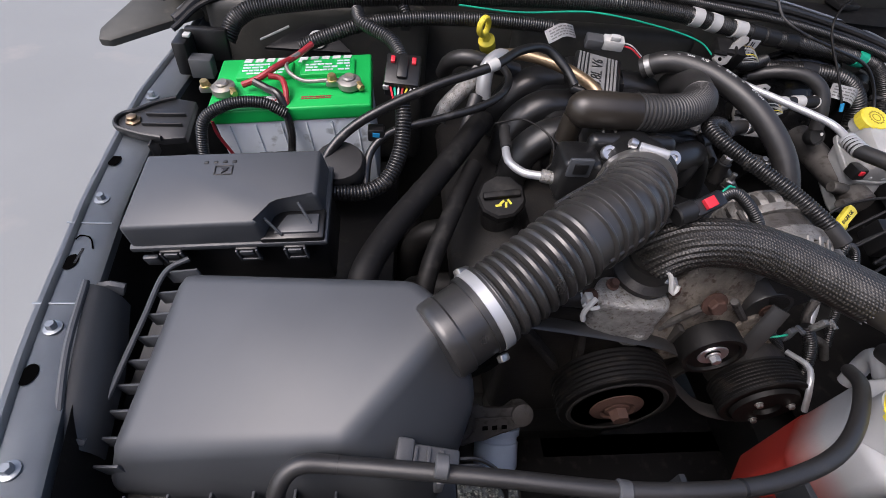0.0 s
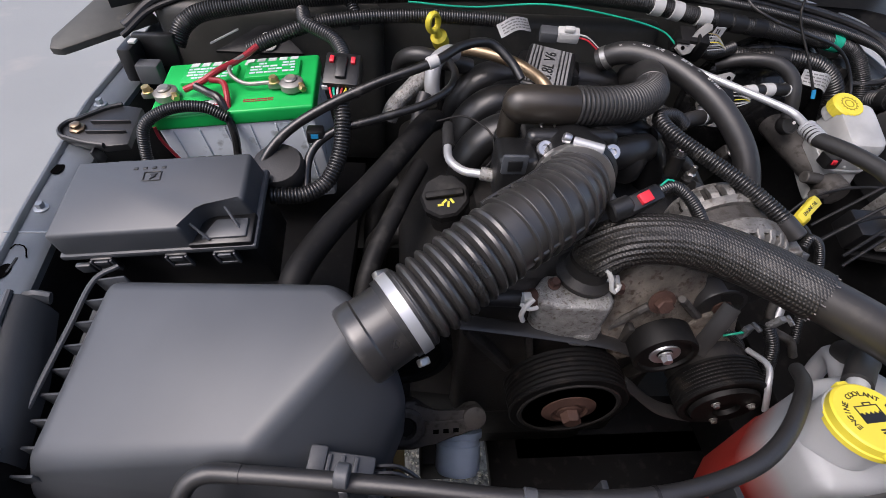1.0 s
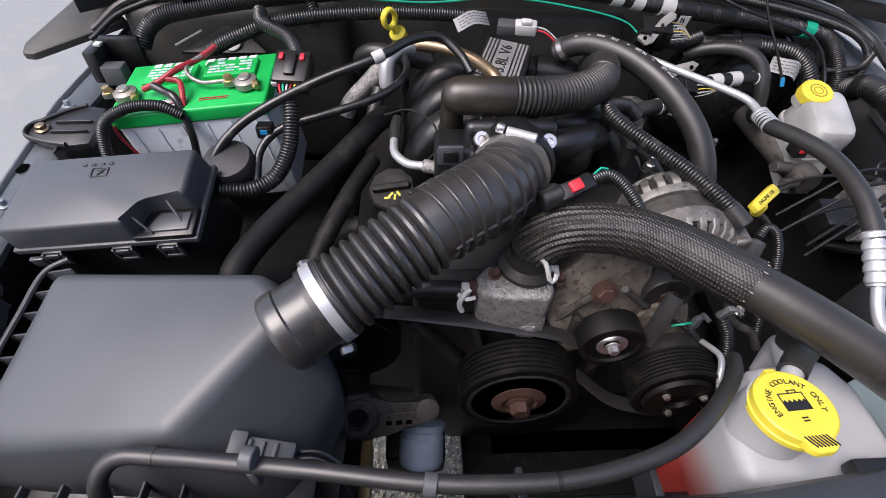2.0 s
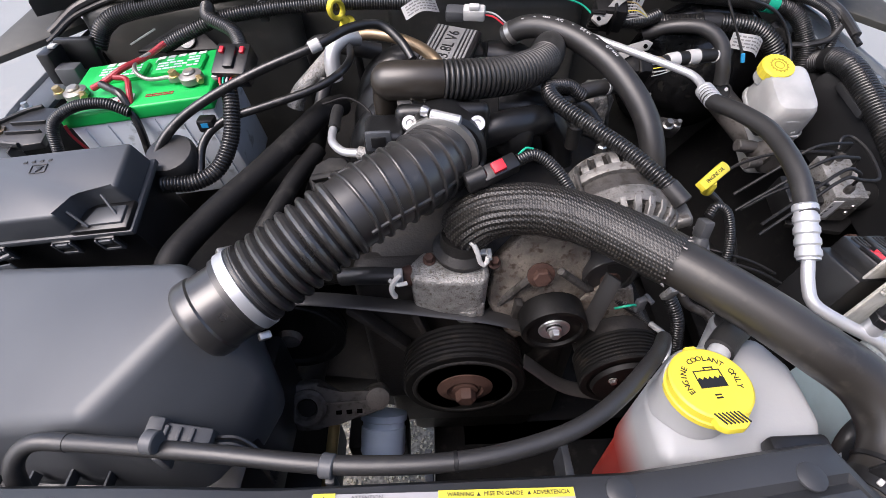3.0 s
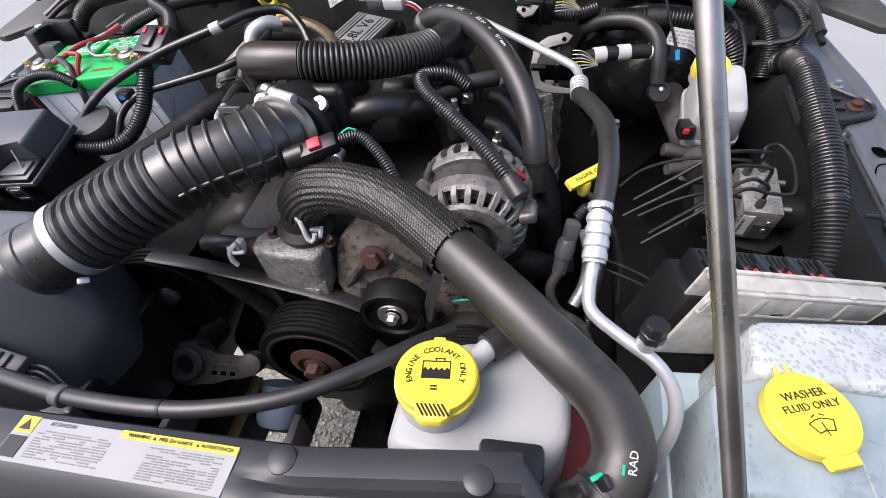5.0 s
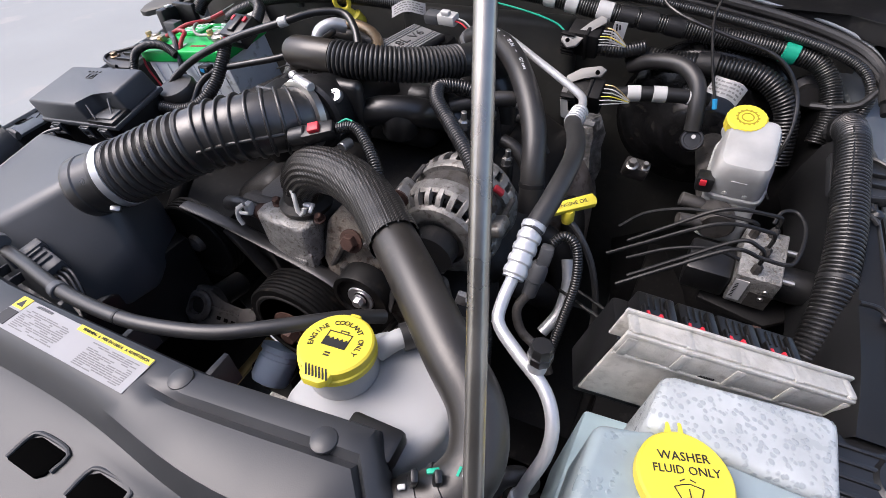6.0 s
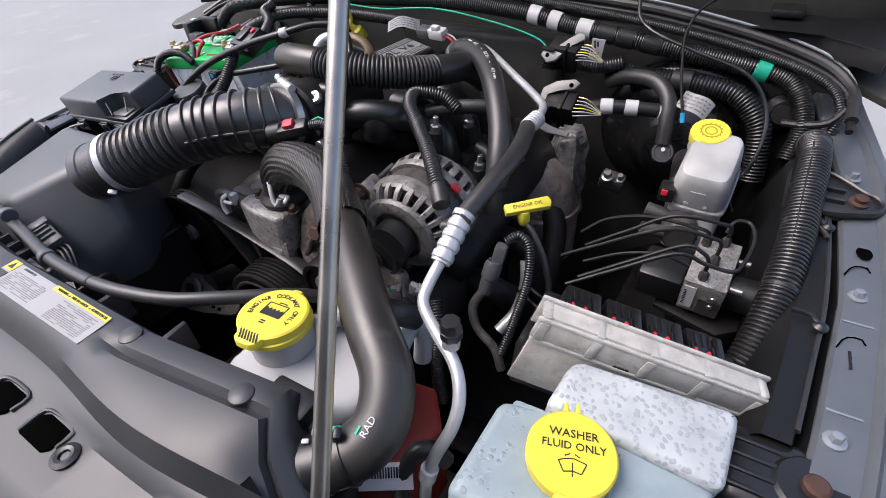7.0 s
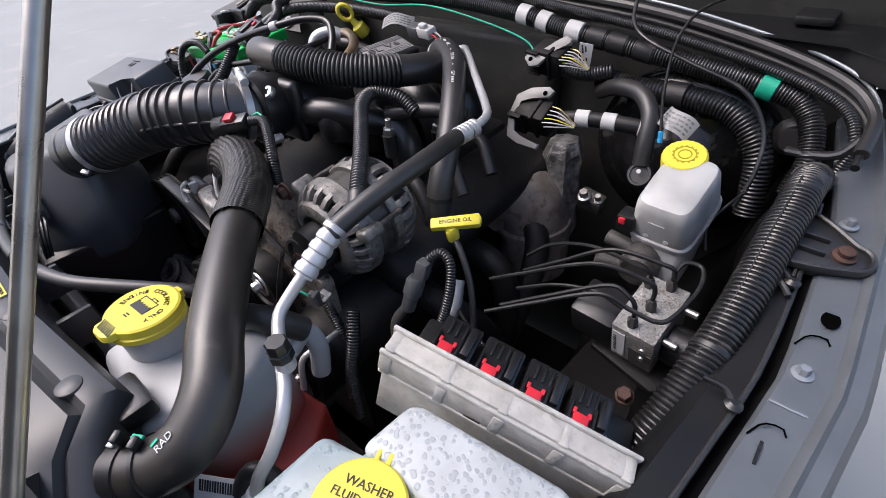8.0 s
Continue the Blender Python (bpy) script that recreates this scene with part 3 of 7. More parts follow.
sm0 = Matrix.Translation(Vector((-0.022, 0.134, 1.1506)) + hs) @ pose(0, 0, 0, 0, 0, -1)
st = thing("warning_sticker", (-0.022, 0.140, 1.150), "white emission sticker with yellow warning bands", "sticker")
part("paper", box(B(), (0, 0, 0), (0.190, 0.034, 0.0006), sm0), "sticker", st)
part("yellow_band", box(B(), (0.0455, 0.0145, 0.0006), (0.098, 0.0062, 0.0006), sm0), "yellow_paper", st, "yellow band of warnings")
part("yellow_corner", box(B(), (-0.086, 0.011, 0.0006), (0.016, 0.013, 0.0006), sm0), "yellow_paper", st)
part("triangle", prism(B(), [(-0.091, 0.007), (-0.081, 0.007), (-0.086, 0.0155)], 0.0008, 0.0012, sm0), "ink", st)
part("picture", box(B(), (-0.086, -0.006, 0.0006), (0.016, 0.016, 0.0006), sm0), "ink", st)
bm = letters(B(), "WARNING", 0.0040, sm0 @ pose(0.0125, 0.0145, 0.0011))
letters(bm, "MISE EN GARDE", 0.0040, sm0 @ pose(0.0435, 0.0145, 0.0011))
letters(bm, "ADVERTENCIA", 0.0040, sm0 @ pose(0.0780, 0.0145, 0.0011))
for x in (0.0255, 0.0620):
    prism(bm, [(x - 0.0013, 0.0133), (x + 0.0013, 0.0133), (x, 0.0158)], 0.0009, 0.0013, sm0)
part("band_writing", bm, "ink", st)
part("heading", letters(B(), "ATTENTION", 0.0042, sm0 @ pose(-0.055, 0.0140, 0.0006)), "fine_print", st)
tagged(part("small_writing", bars(B(), sm0 @ pose(-0.040, -0.002, 0.0005), 0.066, 0.022, 11, 0.75, 0.0004, 8), "fine_print", st), kind="stuff")
tagged(part("small_writing", bars(B(), sm0 @ pose(0.056, -0.003, 0.0005), 0.062, 0.024, 13, 0.75, 0.0004, 3), "fine_print", st), kind="stuff")

# radiator and shroud below the header
rd = thing("radiator", (0, 0.2, 0.5), "black radiator and fan shroud behind the header", "radiator")
part("core", box(B(), (0.0, 0.165, 0.76), (0.62, 0.03, 0.56), None, 0.004), "dark", rd)
part("shroud", box(B(), (0.02, 0.205, 0.74), (0.56, 0.03, 0.50), None, 0.015), "plastic", rd)

# plain unseen wall added behind the grille, closing the bay against stray light
bm = box(B(), (0, -0.115, 0.84), (1.26, 0.03, 0.30), None, 0.01)
alone("front_light_block", bm, "dark", "unseen dark wall added behind the grille to block light", "body panel", kind="structure")
# Unseen side panels over open arches, added to darken the ground beneath.
for s in (-1, 1):
    alone("side_light_block", box(B(), (s * 0.66, 0.40, 0.70), (0.03, 1.05, 0.24), None, 0.01), "dark", "unseen black panel added below the fender to block light", "body panel", kind="structure")

# frame rails and cross member
for s in (-1, 1):
    alone("frame_rail", box(B(), (s * 0.43, 0.45, 0.60), (0.08, 1.1, 0.13), None, 0.01), "dark", "black steel frame rail", "frame rail", "frame rails")
# The next three are unseen, added to close gaps where bright ground showed.
alone("cross_member", box(B(), (0.22, 0.48, 0.50), (0.46, 0.14, 0.08), None, 0.012), "dull_rubber", "unseen black cross member added under the engine to close gaps", "cross member")
alone("underside_filler", box(B(), (0.22, 0.72, 0.47), (0.50, 0.44, 0.02), None, 0.006), "iron", "unseen dark plate added under the engine to hide bright ground", "skid plate")
alone("side_gap_filler", prism(B(), [(-0.34, 0.53), (-0.12, 0.50), (-0.10, 0.90), (-0.40, 0.90)], 0.56, 0.66, None, 0.02), "iron", "unseen dark filler added beside the block to hide bright ground", "engine mount")
alone("sway_bar_plate", box(B(), (-0.30, 0.27, 0.60), (0.22, 0.10, 0.06), None, 0.012), "dark", "black steel plate low behind the radiator", "plate")
alone("gravel_strip", prism(B(), [(-0.62, 0.1), (0.62, 0.1), (0.62, 1.3), (-0.62, 1.3)], 0.002, 0.006), "gravel", "tan gravel strewn on the ground below", "gravel", kind="structure")
rnd = random.Random(11)
verts, faces = [], []
for k in range(2600):
    cx, cy, r = rnd.uniform(-0.50, 0.10), rnd.uniform(0.30, 1.05), rnd.uniform(0.003, 0.008)
    a, n0 = rnd.uniform(0, 6.28), len(verts)
    for j in range(5):
        q = r * rnd.uniform(0.75, 1.15)
        verts.append((cx + q * math.cos(a + j * 1.2566), cy + q * math.sin(a + j * 1.2566), 0.006))
    for j in range(5):
        verts.append((cx + 0.6 * r * math.cos(a + 0.3 + j * 1.2566), cy + 0.6 * r * math.sin(a + 0.3 + j * 1.2566), 0.006 + r * rnd.uniform(0.6, 1.0)))
    faces += [(n0 + j, n0 + (j + 1) % 5, n0 + 5 + (j + 1) % 5, n0 + 5 + j) for j in range(5)] + [tuple(n0 + 5 + j for j in range(5))]
me = bpy.data.meshes.new("gravel")
me.from_pydata(verts, [], faces)
me.materials.append(M["stones"])
tagged(new("gravel", me), "loose tan and grey gravel under the engine", "gravel", kind="stuff")
alone("lower_guard", prism(B(), [(-0.46, 0.24), (-0.235, 0.24), (-0.235, 0.455), (-0.46, 0.55)], 0.54, 0.66, None, 0.015), "dark", "black steel guard low behind the radiator", "guard")
alone("guard_lip", box(B(), (-0.236, 0.35, 0.664), (0.02, 0.20, 0.008), None, 0.002), "gold", "dull amber edge on the lower guard", "edge strip")
# Unseen plate, added so the gap under the pulleys stays black.
alone("pulley_gap_plate", box(B(), (0.20, 0.34, 0.53), (0.52, 0.26, 0.02), None, 0.006), "dull_rubber", "unseen black plate added under the pulleys to hide bright ground", "splash pan")
alone("steering_rod", rod(B(), (-0.5, 0.30, 0.52), (0.5, 0.32, 0.50), 0.02), "dark", "black steering rod across the frame", "steering rod")

# hood prop rod
alone("hood_prop_rod", rod(B(), (0.3801, 0.0717, 1.120), (0.1254, 0.8060, 2.204), 0.0054, 14), "chrome", "bare zinc-plated prop rod holding up the hood", "prop rod")


# ---- battery corner ----
def upright(x, y, z, yaw=0.0, roll=0.0, pitch=0.0):
    return pose(x, y, z, pitch, roll, yaw)


bt = upright(-0.461, 0.737, 1.165, 1, -6, 5) @ Matrix.Diagonal((0.92, 0.80, 1.0, 1.0))
battery = thing("battery", (-0.470, 0.757, 0.98), "green-topped car battery with a pale case, cables attached", "battery")
part("case", box(B(), (0, 0, -0.095), (0.232, 0.150, 0.16), bt, 0.006), "case", battery)
for x in (-0.095, -0.057, -0.019, 0.019, 0.057, 0.095):
    part("rib", box(B(), (x, -0.0755, -0.095), (0.0025, 0.0035, 0.14), bt, 0.001), "case", battery)
lidp = part("lid", box(B(), (0, 0, -0.010), (0.240, 0.158, 0.022), bt, 0.004, 3), "green", battery, "bright green lid")
part("vent_cover", box(B(), (-0.045, 0.030, 0.003), (0.085, 0.05, 0.008), bt, 0.003), "green", lidp)
part("vent_cover", box(B(), (0.052, 0.032, 0.003), (0.085, 0.05, 0.008), bt, 0.003), "green", lidp)
bm = B()
for k in range(10):
    if k != 4:
        x = -0.085 + k * 0.0175
        prism(bm, [(x, 0.058), (x + 0.0125, 0.058), (x + 0.0155, 0.075), (x + 0.003, 0.075)], 0.0012, 0.0020, bt)
        if k % 3:
            prism(bm, [(x + 0.005, 0.062), (x + 0.0085, 0.062), (x + 0.0095, 0.068), (x + 0.006, 0.068)], 0.0020, 0.0024, bt)
part("brand_blocks", bm, "paper", lidp)
part("small_print", bars(B(), bt @ pose(0.052, 0.032, 0.0075), 0.07, 0.036, 4, 0.7, 0.0006, 6), "case", lidp)
part("small_print", bars(B(), bt @ pose(-0.045, 0.030, 0.0075), 0.07, 0.036, 4, 0.7, 0.0006, 7), "case", lidp)
part("logo", bars(B(), bt @ pose(0.038, -0.052, 0.0014), 0.045, 0.010, 2, 1.0, 0.0006, 8), "redcable", lidp)
lb = part("label", box(B(), (-0.035, -0.050, 0.0016), (0.050, 0.024, 0.0006), bt @ pose(0, 0, 0, 0, 0, 8)), "paper", lidp)
part("number", letters(B(), "5", 0.016, bt @ pose(-0.020, -0.056, 0.0022, 0, 0, 100)), "redcable", lb)
part("small_print", bars(B(), bt @ pose(-0.045, -0.052, 0.0020, 0, 0, 8), 0.022, 0.018, 4, 0.8, 0.0005, 9), "ink", lb)

for name, x, label in (("battery_terminal", -0.098, "dull lead battery clamp with furred bolts"), ("battery_terminal", 0.088, "grey battery clamp with yellow-zinc bolts")):
    p = bt @ Vector((x, -0.028, 0.0))
    tt = thing(name, p, label, "battery terminal", "battery terminals")
    part("post", lathe(B(), [(0.010, 0), (0.009, 0.018), (0.007, 0.02)], p, bt @ Vector((x, -0.028, 1)), 20), "lead", tt)
    part("clamp", lathe(B(), [(0.015, 0.003), (0.0165, 0.005), (0.016, 0.013), (0.011, 0.016)], p, bt @ Vector((x, -0.028, 1)), 20), "lead", tt)
    part("ear", box(B(), (x - 0.022, -0.026, 0.009), (0.026, 0.012, 0.009), bt, 0.002), "lead", tt)
    part("bolt", bolt(B(), bt @ Vector((x - 0.025, -0.026, 0.013)), bt.to_3x3() @ Vector((0, 0, 1)), 0.006, 0.007, 1.2), "gold", tt)
    part("bolt", bolt(B(), bt @ Vector((x + 0.013, -0.036, 0.009)), bt.to_3x3() @ Vector((0.6, -1, 0)), 0.005, 0.008, 1.2), "gold", tt)


def cable(name, pts, r, mat, label, category="cable", rib=0.0, pitch=0.0, seg=10, group=""):
    return alone(name, tube(B(), pts, r, seg, 0.006, rib, pitch), mat, label, category, group)


V = lambda x, y, z: tuple(bt @ Vector((x, y, z)))
cable("red_cable", [V(-0.07, -0.026, 0.012), V(-0.045, -0.02, 0.018), V(-0.02, 0.0, 0.024), V(0.005, 0.04, 0.020), V(0.03, 0.072, 0.024)], 0.0044, "redcable", "red battery cable over the green lid")
cable("red_cable", [V(-0.03, -0.022, 0.022), V(-0.012, -0.024, 0.018), V(-0.004, -0.05, 0.012), V(-0.006, -0.078, -0.01)], 0.004, "redcable", "short red cable wrapped at the battery terminal")
cable("red_wire", [V(-0.114, -0.082, -0.012), V(-0.112, -0.088, -0.03), V(-0.100, -0.09, -0.07)], 0.0022, "redcable", "thin red wire down the battery front", "wire")
cable("earth_strap", [V(0.055, -0.024, 0.012), V(0.02, -0.022, 0.012), V(-0.002, -0.005, 0.018), V(-0.006, 0.02, 0.022), V(0.01, 0.045, 0.022)], 0.003, "lead", "grey-brown earth strap on the battery")
cable("black_cable", [V(-0.05, -0.03, 0.018), V(-0.03, -0.045, 0.014), V(-0.012, -0.062, 0.01), V(-0.004, -0.088, -0.03), V(-0.012, -0.10, -0.07)], 0.0055, "loom", "black taped cable down the battery front")
cable("corrugated_cable", [V(-0.004, -0.083, -0.005), V(-0.035, -0.079, 0.012), V(-0.08, -0.082, 0.014), V(-0.118, -0.094, 0.0), V(-0.130, -0.112, -0.03), V(-0.134, -0.122, -0.06)], 0.0068, "loom", "black corrugated cable arching to the fuse box", "cable", 0.0011, 0.0032)

# connector block and its corrugated lead
cb = thing("wiring_connector", (-0.335, 0.745, 1.15), "black wiring connector with red lock and coloured wires", "connector")
cm = upright(-0.308, 0.700, 1.203, -6, 0, 24)
part("body", box(B(), (0, 0, 0), (0.046, 0.05, 0.03), cm, 0.003), "plastic", cb)
for x in (-0.014, 0.014):
    part("lock", box(B(), (x, 0.012, 0.0162), (0.006, 0.010, 0.005), cm, 0.001), "red", cb)
part("lever", box(B(), (0, 0.0, 0.0172), (0.014, 0.034, 0.006), cm, 0.002), "plastic", cb)
for i, c in enumerate(("red", "teal", "white", "redcable", "yellow", "white")):
    x = -0.014 + i * 0.0055
    part("wire", tube(B(), [tuple(cm @ Vector((x, -0.024, 0.006))), tuple(cm @ Vector((x * 0.8, -0.034, 0.008))), tuple(cm @ Vector((x * 0.4, -0.048, 0.0)))], 0.0015, 6), c, cb)
for x in (-0.02, 0.02):
    part("pin", box(B(), (x, -0.0255, 0.006), (0.008, 0.003, 0.008), cm, 0.001), "white", cb)
cable("connector_loom", [(-0.310, 0.660, 1.196), (-0.307, 0.640, 1.176), (-0.310, 0.610, 1.146), (-0.326, 0.580, 1.122), (-0.354, 0.562, 1.114), (-0.395, 0.556, 1.116)], 0.0095, "loom", "black corrugated lead from the connector", "cable", 0.0014, 0.0042, 14)
cable("loom_branch", [(-0.305, 0.735, 1.205), (-0.325, 0.775, 1.218), (-0.365, 0.805, 1.226), (-0.375, 0.835, 1.230)], 0.009, "loom", "black corrugated branch behind the battery", "cable", 0.0013, 0.004, 12)

# fuse box
fb = upright(-0.496, 0.516, 1.136, -1, -6, 12.5) @ Matrix.Diagonal((0.96, 0.76, 1.15, 1.0))
fuse_box = thing("fuse_box", (-0.527, 0.540, 0.98), "black plastic fuse box with a clipped lid", "fuse box")
part("body", box(B(), (-0.007, 0.002, -0.055), (0.210, 0.125, 0.10), fb, 0.006), "plastic", fuse_box)
fl = part("lid", prism(B(), [(-0.118, -0.068), (0.036, -0.068), (0.044, -0.030), (0.056, -0.022), (0.102, -0.022), (0.102, 0.068), (-0.112, 0.068)], -0.008, 0.022, fb, 0.005, 3, 0.03), "satin", fuse_box)
# Darker plastic than the lid: the deep notch's shade is in its colour.
part("lid_step", prism(B(), [(0.030, -0.070), (0.104, -0.070), (0.104, -0.018), (0.045, -0.018)], -0.010, -0.003, fb, 0.003), "plastic", fl)
part("recess_floor", prism(B(), [(0.046, -0.062), (0.098, -0.062), (0.098, -0.030), (0.060, -0.030)], -0.004, 0.0, fb, 0.002), "satin", fl)
for p, q in (((0.040, -0.050, 0.014), (0.056, -0.064, -0.002)), ((0.076, -0.024, 0.014), (0.090, -0.050, -0.002))):
    part("web", rod(B(), fb @ Vector(p), fb @ Vector(q), 0.0016, 8), "satin", fl)
part("rim", box(B(), (-0.007, 0, -0.013), (0.228, 0.144, 0.008), fb, 0.003), "satin", fl)
for x in (-0.075, 0.012, 0.068):
    part("latch", box(B(), (x, -0.0725, -0.024), (0.026, 0.007, 0.022), fb, 0.002), "plastic", fuse_box)
    part("latch_bar", box(B(), (x, -0.0775, -0.018), (0.016, 0.004, 0.006), fb, 0.001), "satin", fuse_box)
    part("latch_foot", box(B(), (x, -0.0775, -0.031), (0.020, 0.003, 0.004), fb, 0.001), "satin", fuse_box)
    for a in (-1, 1):
        part("latch_side", box(B(), (x + a * 0.0115, -0.0770, -0.024), (0.003, 0.004, 0.020), fb, 0.001), "satin", fuse_box)
part("latch", box(B(), (-0.104, -0.073, -0.030), (0.018, 0.008, 0.014), fb, 0.002), "satin", fuse_box)
for k, (w, h) in enumerate(((0.020, 0.0015), (0.020, 0.0015))):
    part("symbol", box(B(), (-0.012, 0.030 + (k - 0.5) * 0.016, 0.0225), (w, h, 0.001), fb, 0.0003), "plastic", fl)
for x in (-0.022, -0.002):
    part("symbol", box(B(), (x, 0.030, 0.0225), (0.0015, 0.016, 0.001), fb, 0.0003), "plastic", fl)
part("symbol", prism(B(), [(-0.016, 0.034), (-0.006, 0.034), (-0.010, 0.030), (-0.007, 0.030), (-0.014, 0.024), (-0.012, 0.029)], 0.022, 0.0232, fb), "plastic", fl)
for i in range(4):
    part("symbol", box(B(), (-0.034 + i * 0.011, 0.046, 0.0225), (0.005, 0.004, 0.001), fb, 0.0003), "plastic", fl)
for x, y in ((-0.06, 0.072), (0.03, 0.072), (0.05, 0.072)):
    part("hinge_tab", box(B(), (x, y, 0.006), (0.018, 0.01, 0.014), fb, 0.002), "plastic", fuse_box)
cap = thing("cable_boot", (-0.392, 0.622, 1.08), "round black rubber boot beside the battery", "rubber boot")
part("boot", lathe(B(), [(0.026, -0.03), (0.032, -0.02), (0.033, 0.004), (0.030, 0.009), (0.014, 0.011)], (-0.388, 0.594, 1.132), (-0.394, 0.570, 1.22), 24), "rubber", cap)

# moulded brackets over the fender flanges


def wing_bracket(s, origin, label, bolt_mat):
    """A moulded tongue with a raised rim, stiffening ribs and a bolt at its tip, reaching out over the fender flange."""
    g = thing("wing_bracket", origin, label, "bracket", "wing brackets")
    m = Matrix.Translation(origin) @ pose(0, 0, 0, 8, s * 2, 0)
    edge = []
    for a in np.linspace(-70, 80, 9):
        edge.append((s * (0.003 + 0.020 * math.cos(radians(a))), 0.019 * math.sin(radians(a))))
    outline = edge + [(s * -0.022, 0.040), (s * -0.045, 0.050), (s * -0.072, 0.044), (s * -0.074, -0.030), (s * -0.045, -0.034), (s * -0.018, -0.028)]
    part("tongue", prism(B(), outline if s > 0 else outline[::-1], -0.014, -0.004, m, 0.002), "bracket", g)
    part("rim", tube(B(), [tuple(m @ Vector((*p, -0.003))) for p in outline[13:15] + edge + outline[9:11]], 0.0030, 8, 0.004, oval=1.5), "bracket", g)
    for y in (-0.008, 0.012):
        part("rib", box(B(), (s * -0.040, y, -0.002), (0.052, 0.003, 0.007), m, 0.001), "bracket", g)
    part("gusset", box(B(), (s * -0.030, -0.034, -0.020), (0.003, 0.020, 0.028), m, 0.001), "bracket", g)
    part("bolt", lathe(B(), [(0.0105, -0.006), (0.0105, -0.001), (0.0070, 0.0005), (0.0070, 0.005), (0.005, 0.006)], m @ Vector((0, 0, 0)), m @ Vector((0, 0, 1)), 6 if s < 0 else 18), bolt_mat, g)
    return g


wing_bracket(-1, (-0.670, 0.682, 1.127), "black moulded bracket with ribs and a brass bolt", "brass")
wing_bracket(1, (0.673, 0.698, 1.122), "black moulded bracket with raised rim and rusty bolt", "rust")
rl = thing("relay", (-0.60, 0.80, 1.12), "small grey relay on a black bracket", "relay")
part("case", box(B(), (-0.602, 0.795, 1.150), (0.032, 0.024, 0.03), upright(0, 0, 0), 0.003), "grey_plastic", rl)
part("bracket", box(B(), (-0.628, 0.815, 1.160), (0.02, 0.05, 0.05), None, 0.004), "plastic", rl)
part("bracket", box(B(), (-0.600, 0.836, 1.165), (0.06, 0.014, 0.05), None, 0.004), "plastic", rl)
alone("white_clip", box(B(), (-0.620, 0.812, 1.188), (0.010, 0.012, 0.004), None, 0.001), "white", "small white plastic clip", "clip")
sp = thing("firewall_bracket", (-0.44, 0.86, 1.16), "dark triangular bracket with pale washer on the firewall", "bracket")
part("plate", prism(B(), [(-0.08, -0.02), (0.06, -0.02), (0.012, 0.028), (-0.012, 0.028)], -0.004, 0.002, Matrix.Translation((-0.445, 0.875, 1.165)) @ pose(0, 0, 0, 35, 0, 0), 0.002), "dark", sp)
part("washer", lathe(B(), [(0.014, 0), (0.014, 0.003), (0.006, 0.005)], (-0.441, 0.868, 1.168), (-0.441, 0.80, 1.22), 20), "white", sp)
alone("silver_strip", box(B(), (0, 0, 0), (0.05, 0.004, 0.002), Matrix.Translation((-0.505, 0.86, 1.178)) @ pose(0, 0, 0, 0, -24, 10)), "pipe", "thin silver strip on the firewall", "strip")

# ---- air intake ----
air = thing("air_filter_box", (-0.42, 0.33, 0.95), "large smooth black plastic air filter box", "air box")
bm = B()
top = [(-0.570, 0.262, 1.060), (-0.362, 0.240, 1.112), (-0.256, 0.346, 1.160), (-0.300, 0.390, 1.154), (-0.540, 0.430, 1.112)]
mid = [(-0.580, 0.250, 1.030), (-0.278, 0.216, 0.990), (-0.224, 0.318, 1.045), (-0.268, 0.408, 1.060), (-0.550, 0.444, 1.064)]
low = [(-0.588, 0.240, 1.000), (-0.270, 0.210, 0.945), (-0.226, 0.320, 0.960), (-0.274, 0.412, 0.985), (-0.556, 0.452, 1.000)]
tv, mv, lv = [[bm.verts.new(p) for p in ring] for ring in (top, mid, low)]
bm.faces.new(tv)
bm.faces.new(lv[::-1])
for a, b in ((lv, mv), (mv, tv)):
    for i in range(5):
        bm.faces.new((a[i], a[(i + 1) % 5], b[(i + 1) % 5], b[i]))
bmesh.ops.bevel(bm, geom=bm.edges[:], offset=0.015, segments=5, affect="EDGES", profile=0.5)
part("lid", bm, "satin", air)
part("tray", prism(B(), [(-0.585, 0.222), (-0.25, 0.20), (-0.24, 0.40), (-0.55, 0.458), (-0.60, 0.30)], 0.86, 0.995, None, 0.008), "plastic", air)
# Rim and ribs paler than the web: their lit edges are in the colour.
rim = [(-0.606, 0.240, 1.030), (-0.600, 0.270, 1.042), (-0.588, 0.330, 1.062), (-0.576, 0.390, 1.080), (-0.566, 0.440, 1.094), (-0.545, 0.458, 1.098)]
part("rim", tube(B(), rim, 0.0030, 8), "satin", air)
part("rim", tube(B(), [(-0.606, 0.240, 1.030), (-0.590, 0.215, 1.022), (-0.54, 0.206, 1.020), (-0.44, 0.203, 1.020), (-0.36, 0.20, 1.02)], 0.0030, 8), "satin", air)
for i in range(9):
    u = i / 8
    y = 0.255 + u * 0.185
    z = 1.036 + (y - 0.255) * 0.31
    part("rib", box(B(), (0, 0, 0), (0.040, 0.0025, 0.018), Matrix.Translation((-0.580 + u * 0.034, y, z - 0.004)) @ pose(0, 0, 0, 0, -18, -8), 0.0005), "satin", air)
for i in range(6):
    part("rib", box(B(), (-0.56 + i * 0.038, 0.218, 1.018), (0.0025, 0.032, 0.014), None, 0.0005), "satin", air)
part("web", box(B(), (0, 0, 0), (0.040, 0.20, 0.003), Matrix.Translation((-0.570, 0.345, 1.030)) @ pose(0, 0, 0, 16, -6, -8)), "plastic", air)
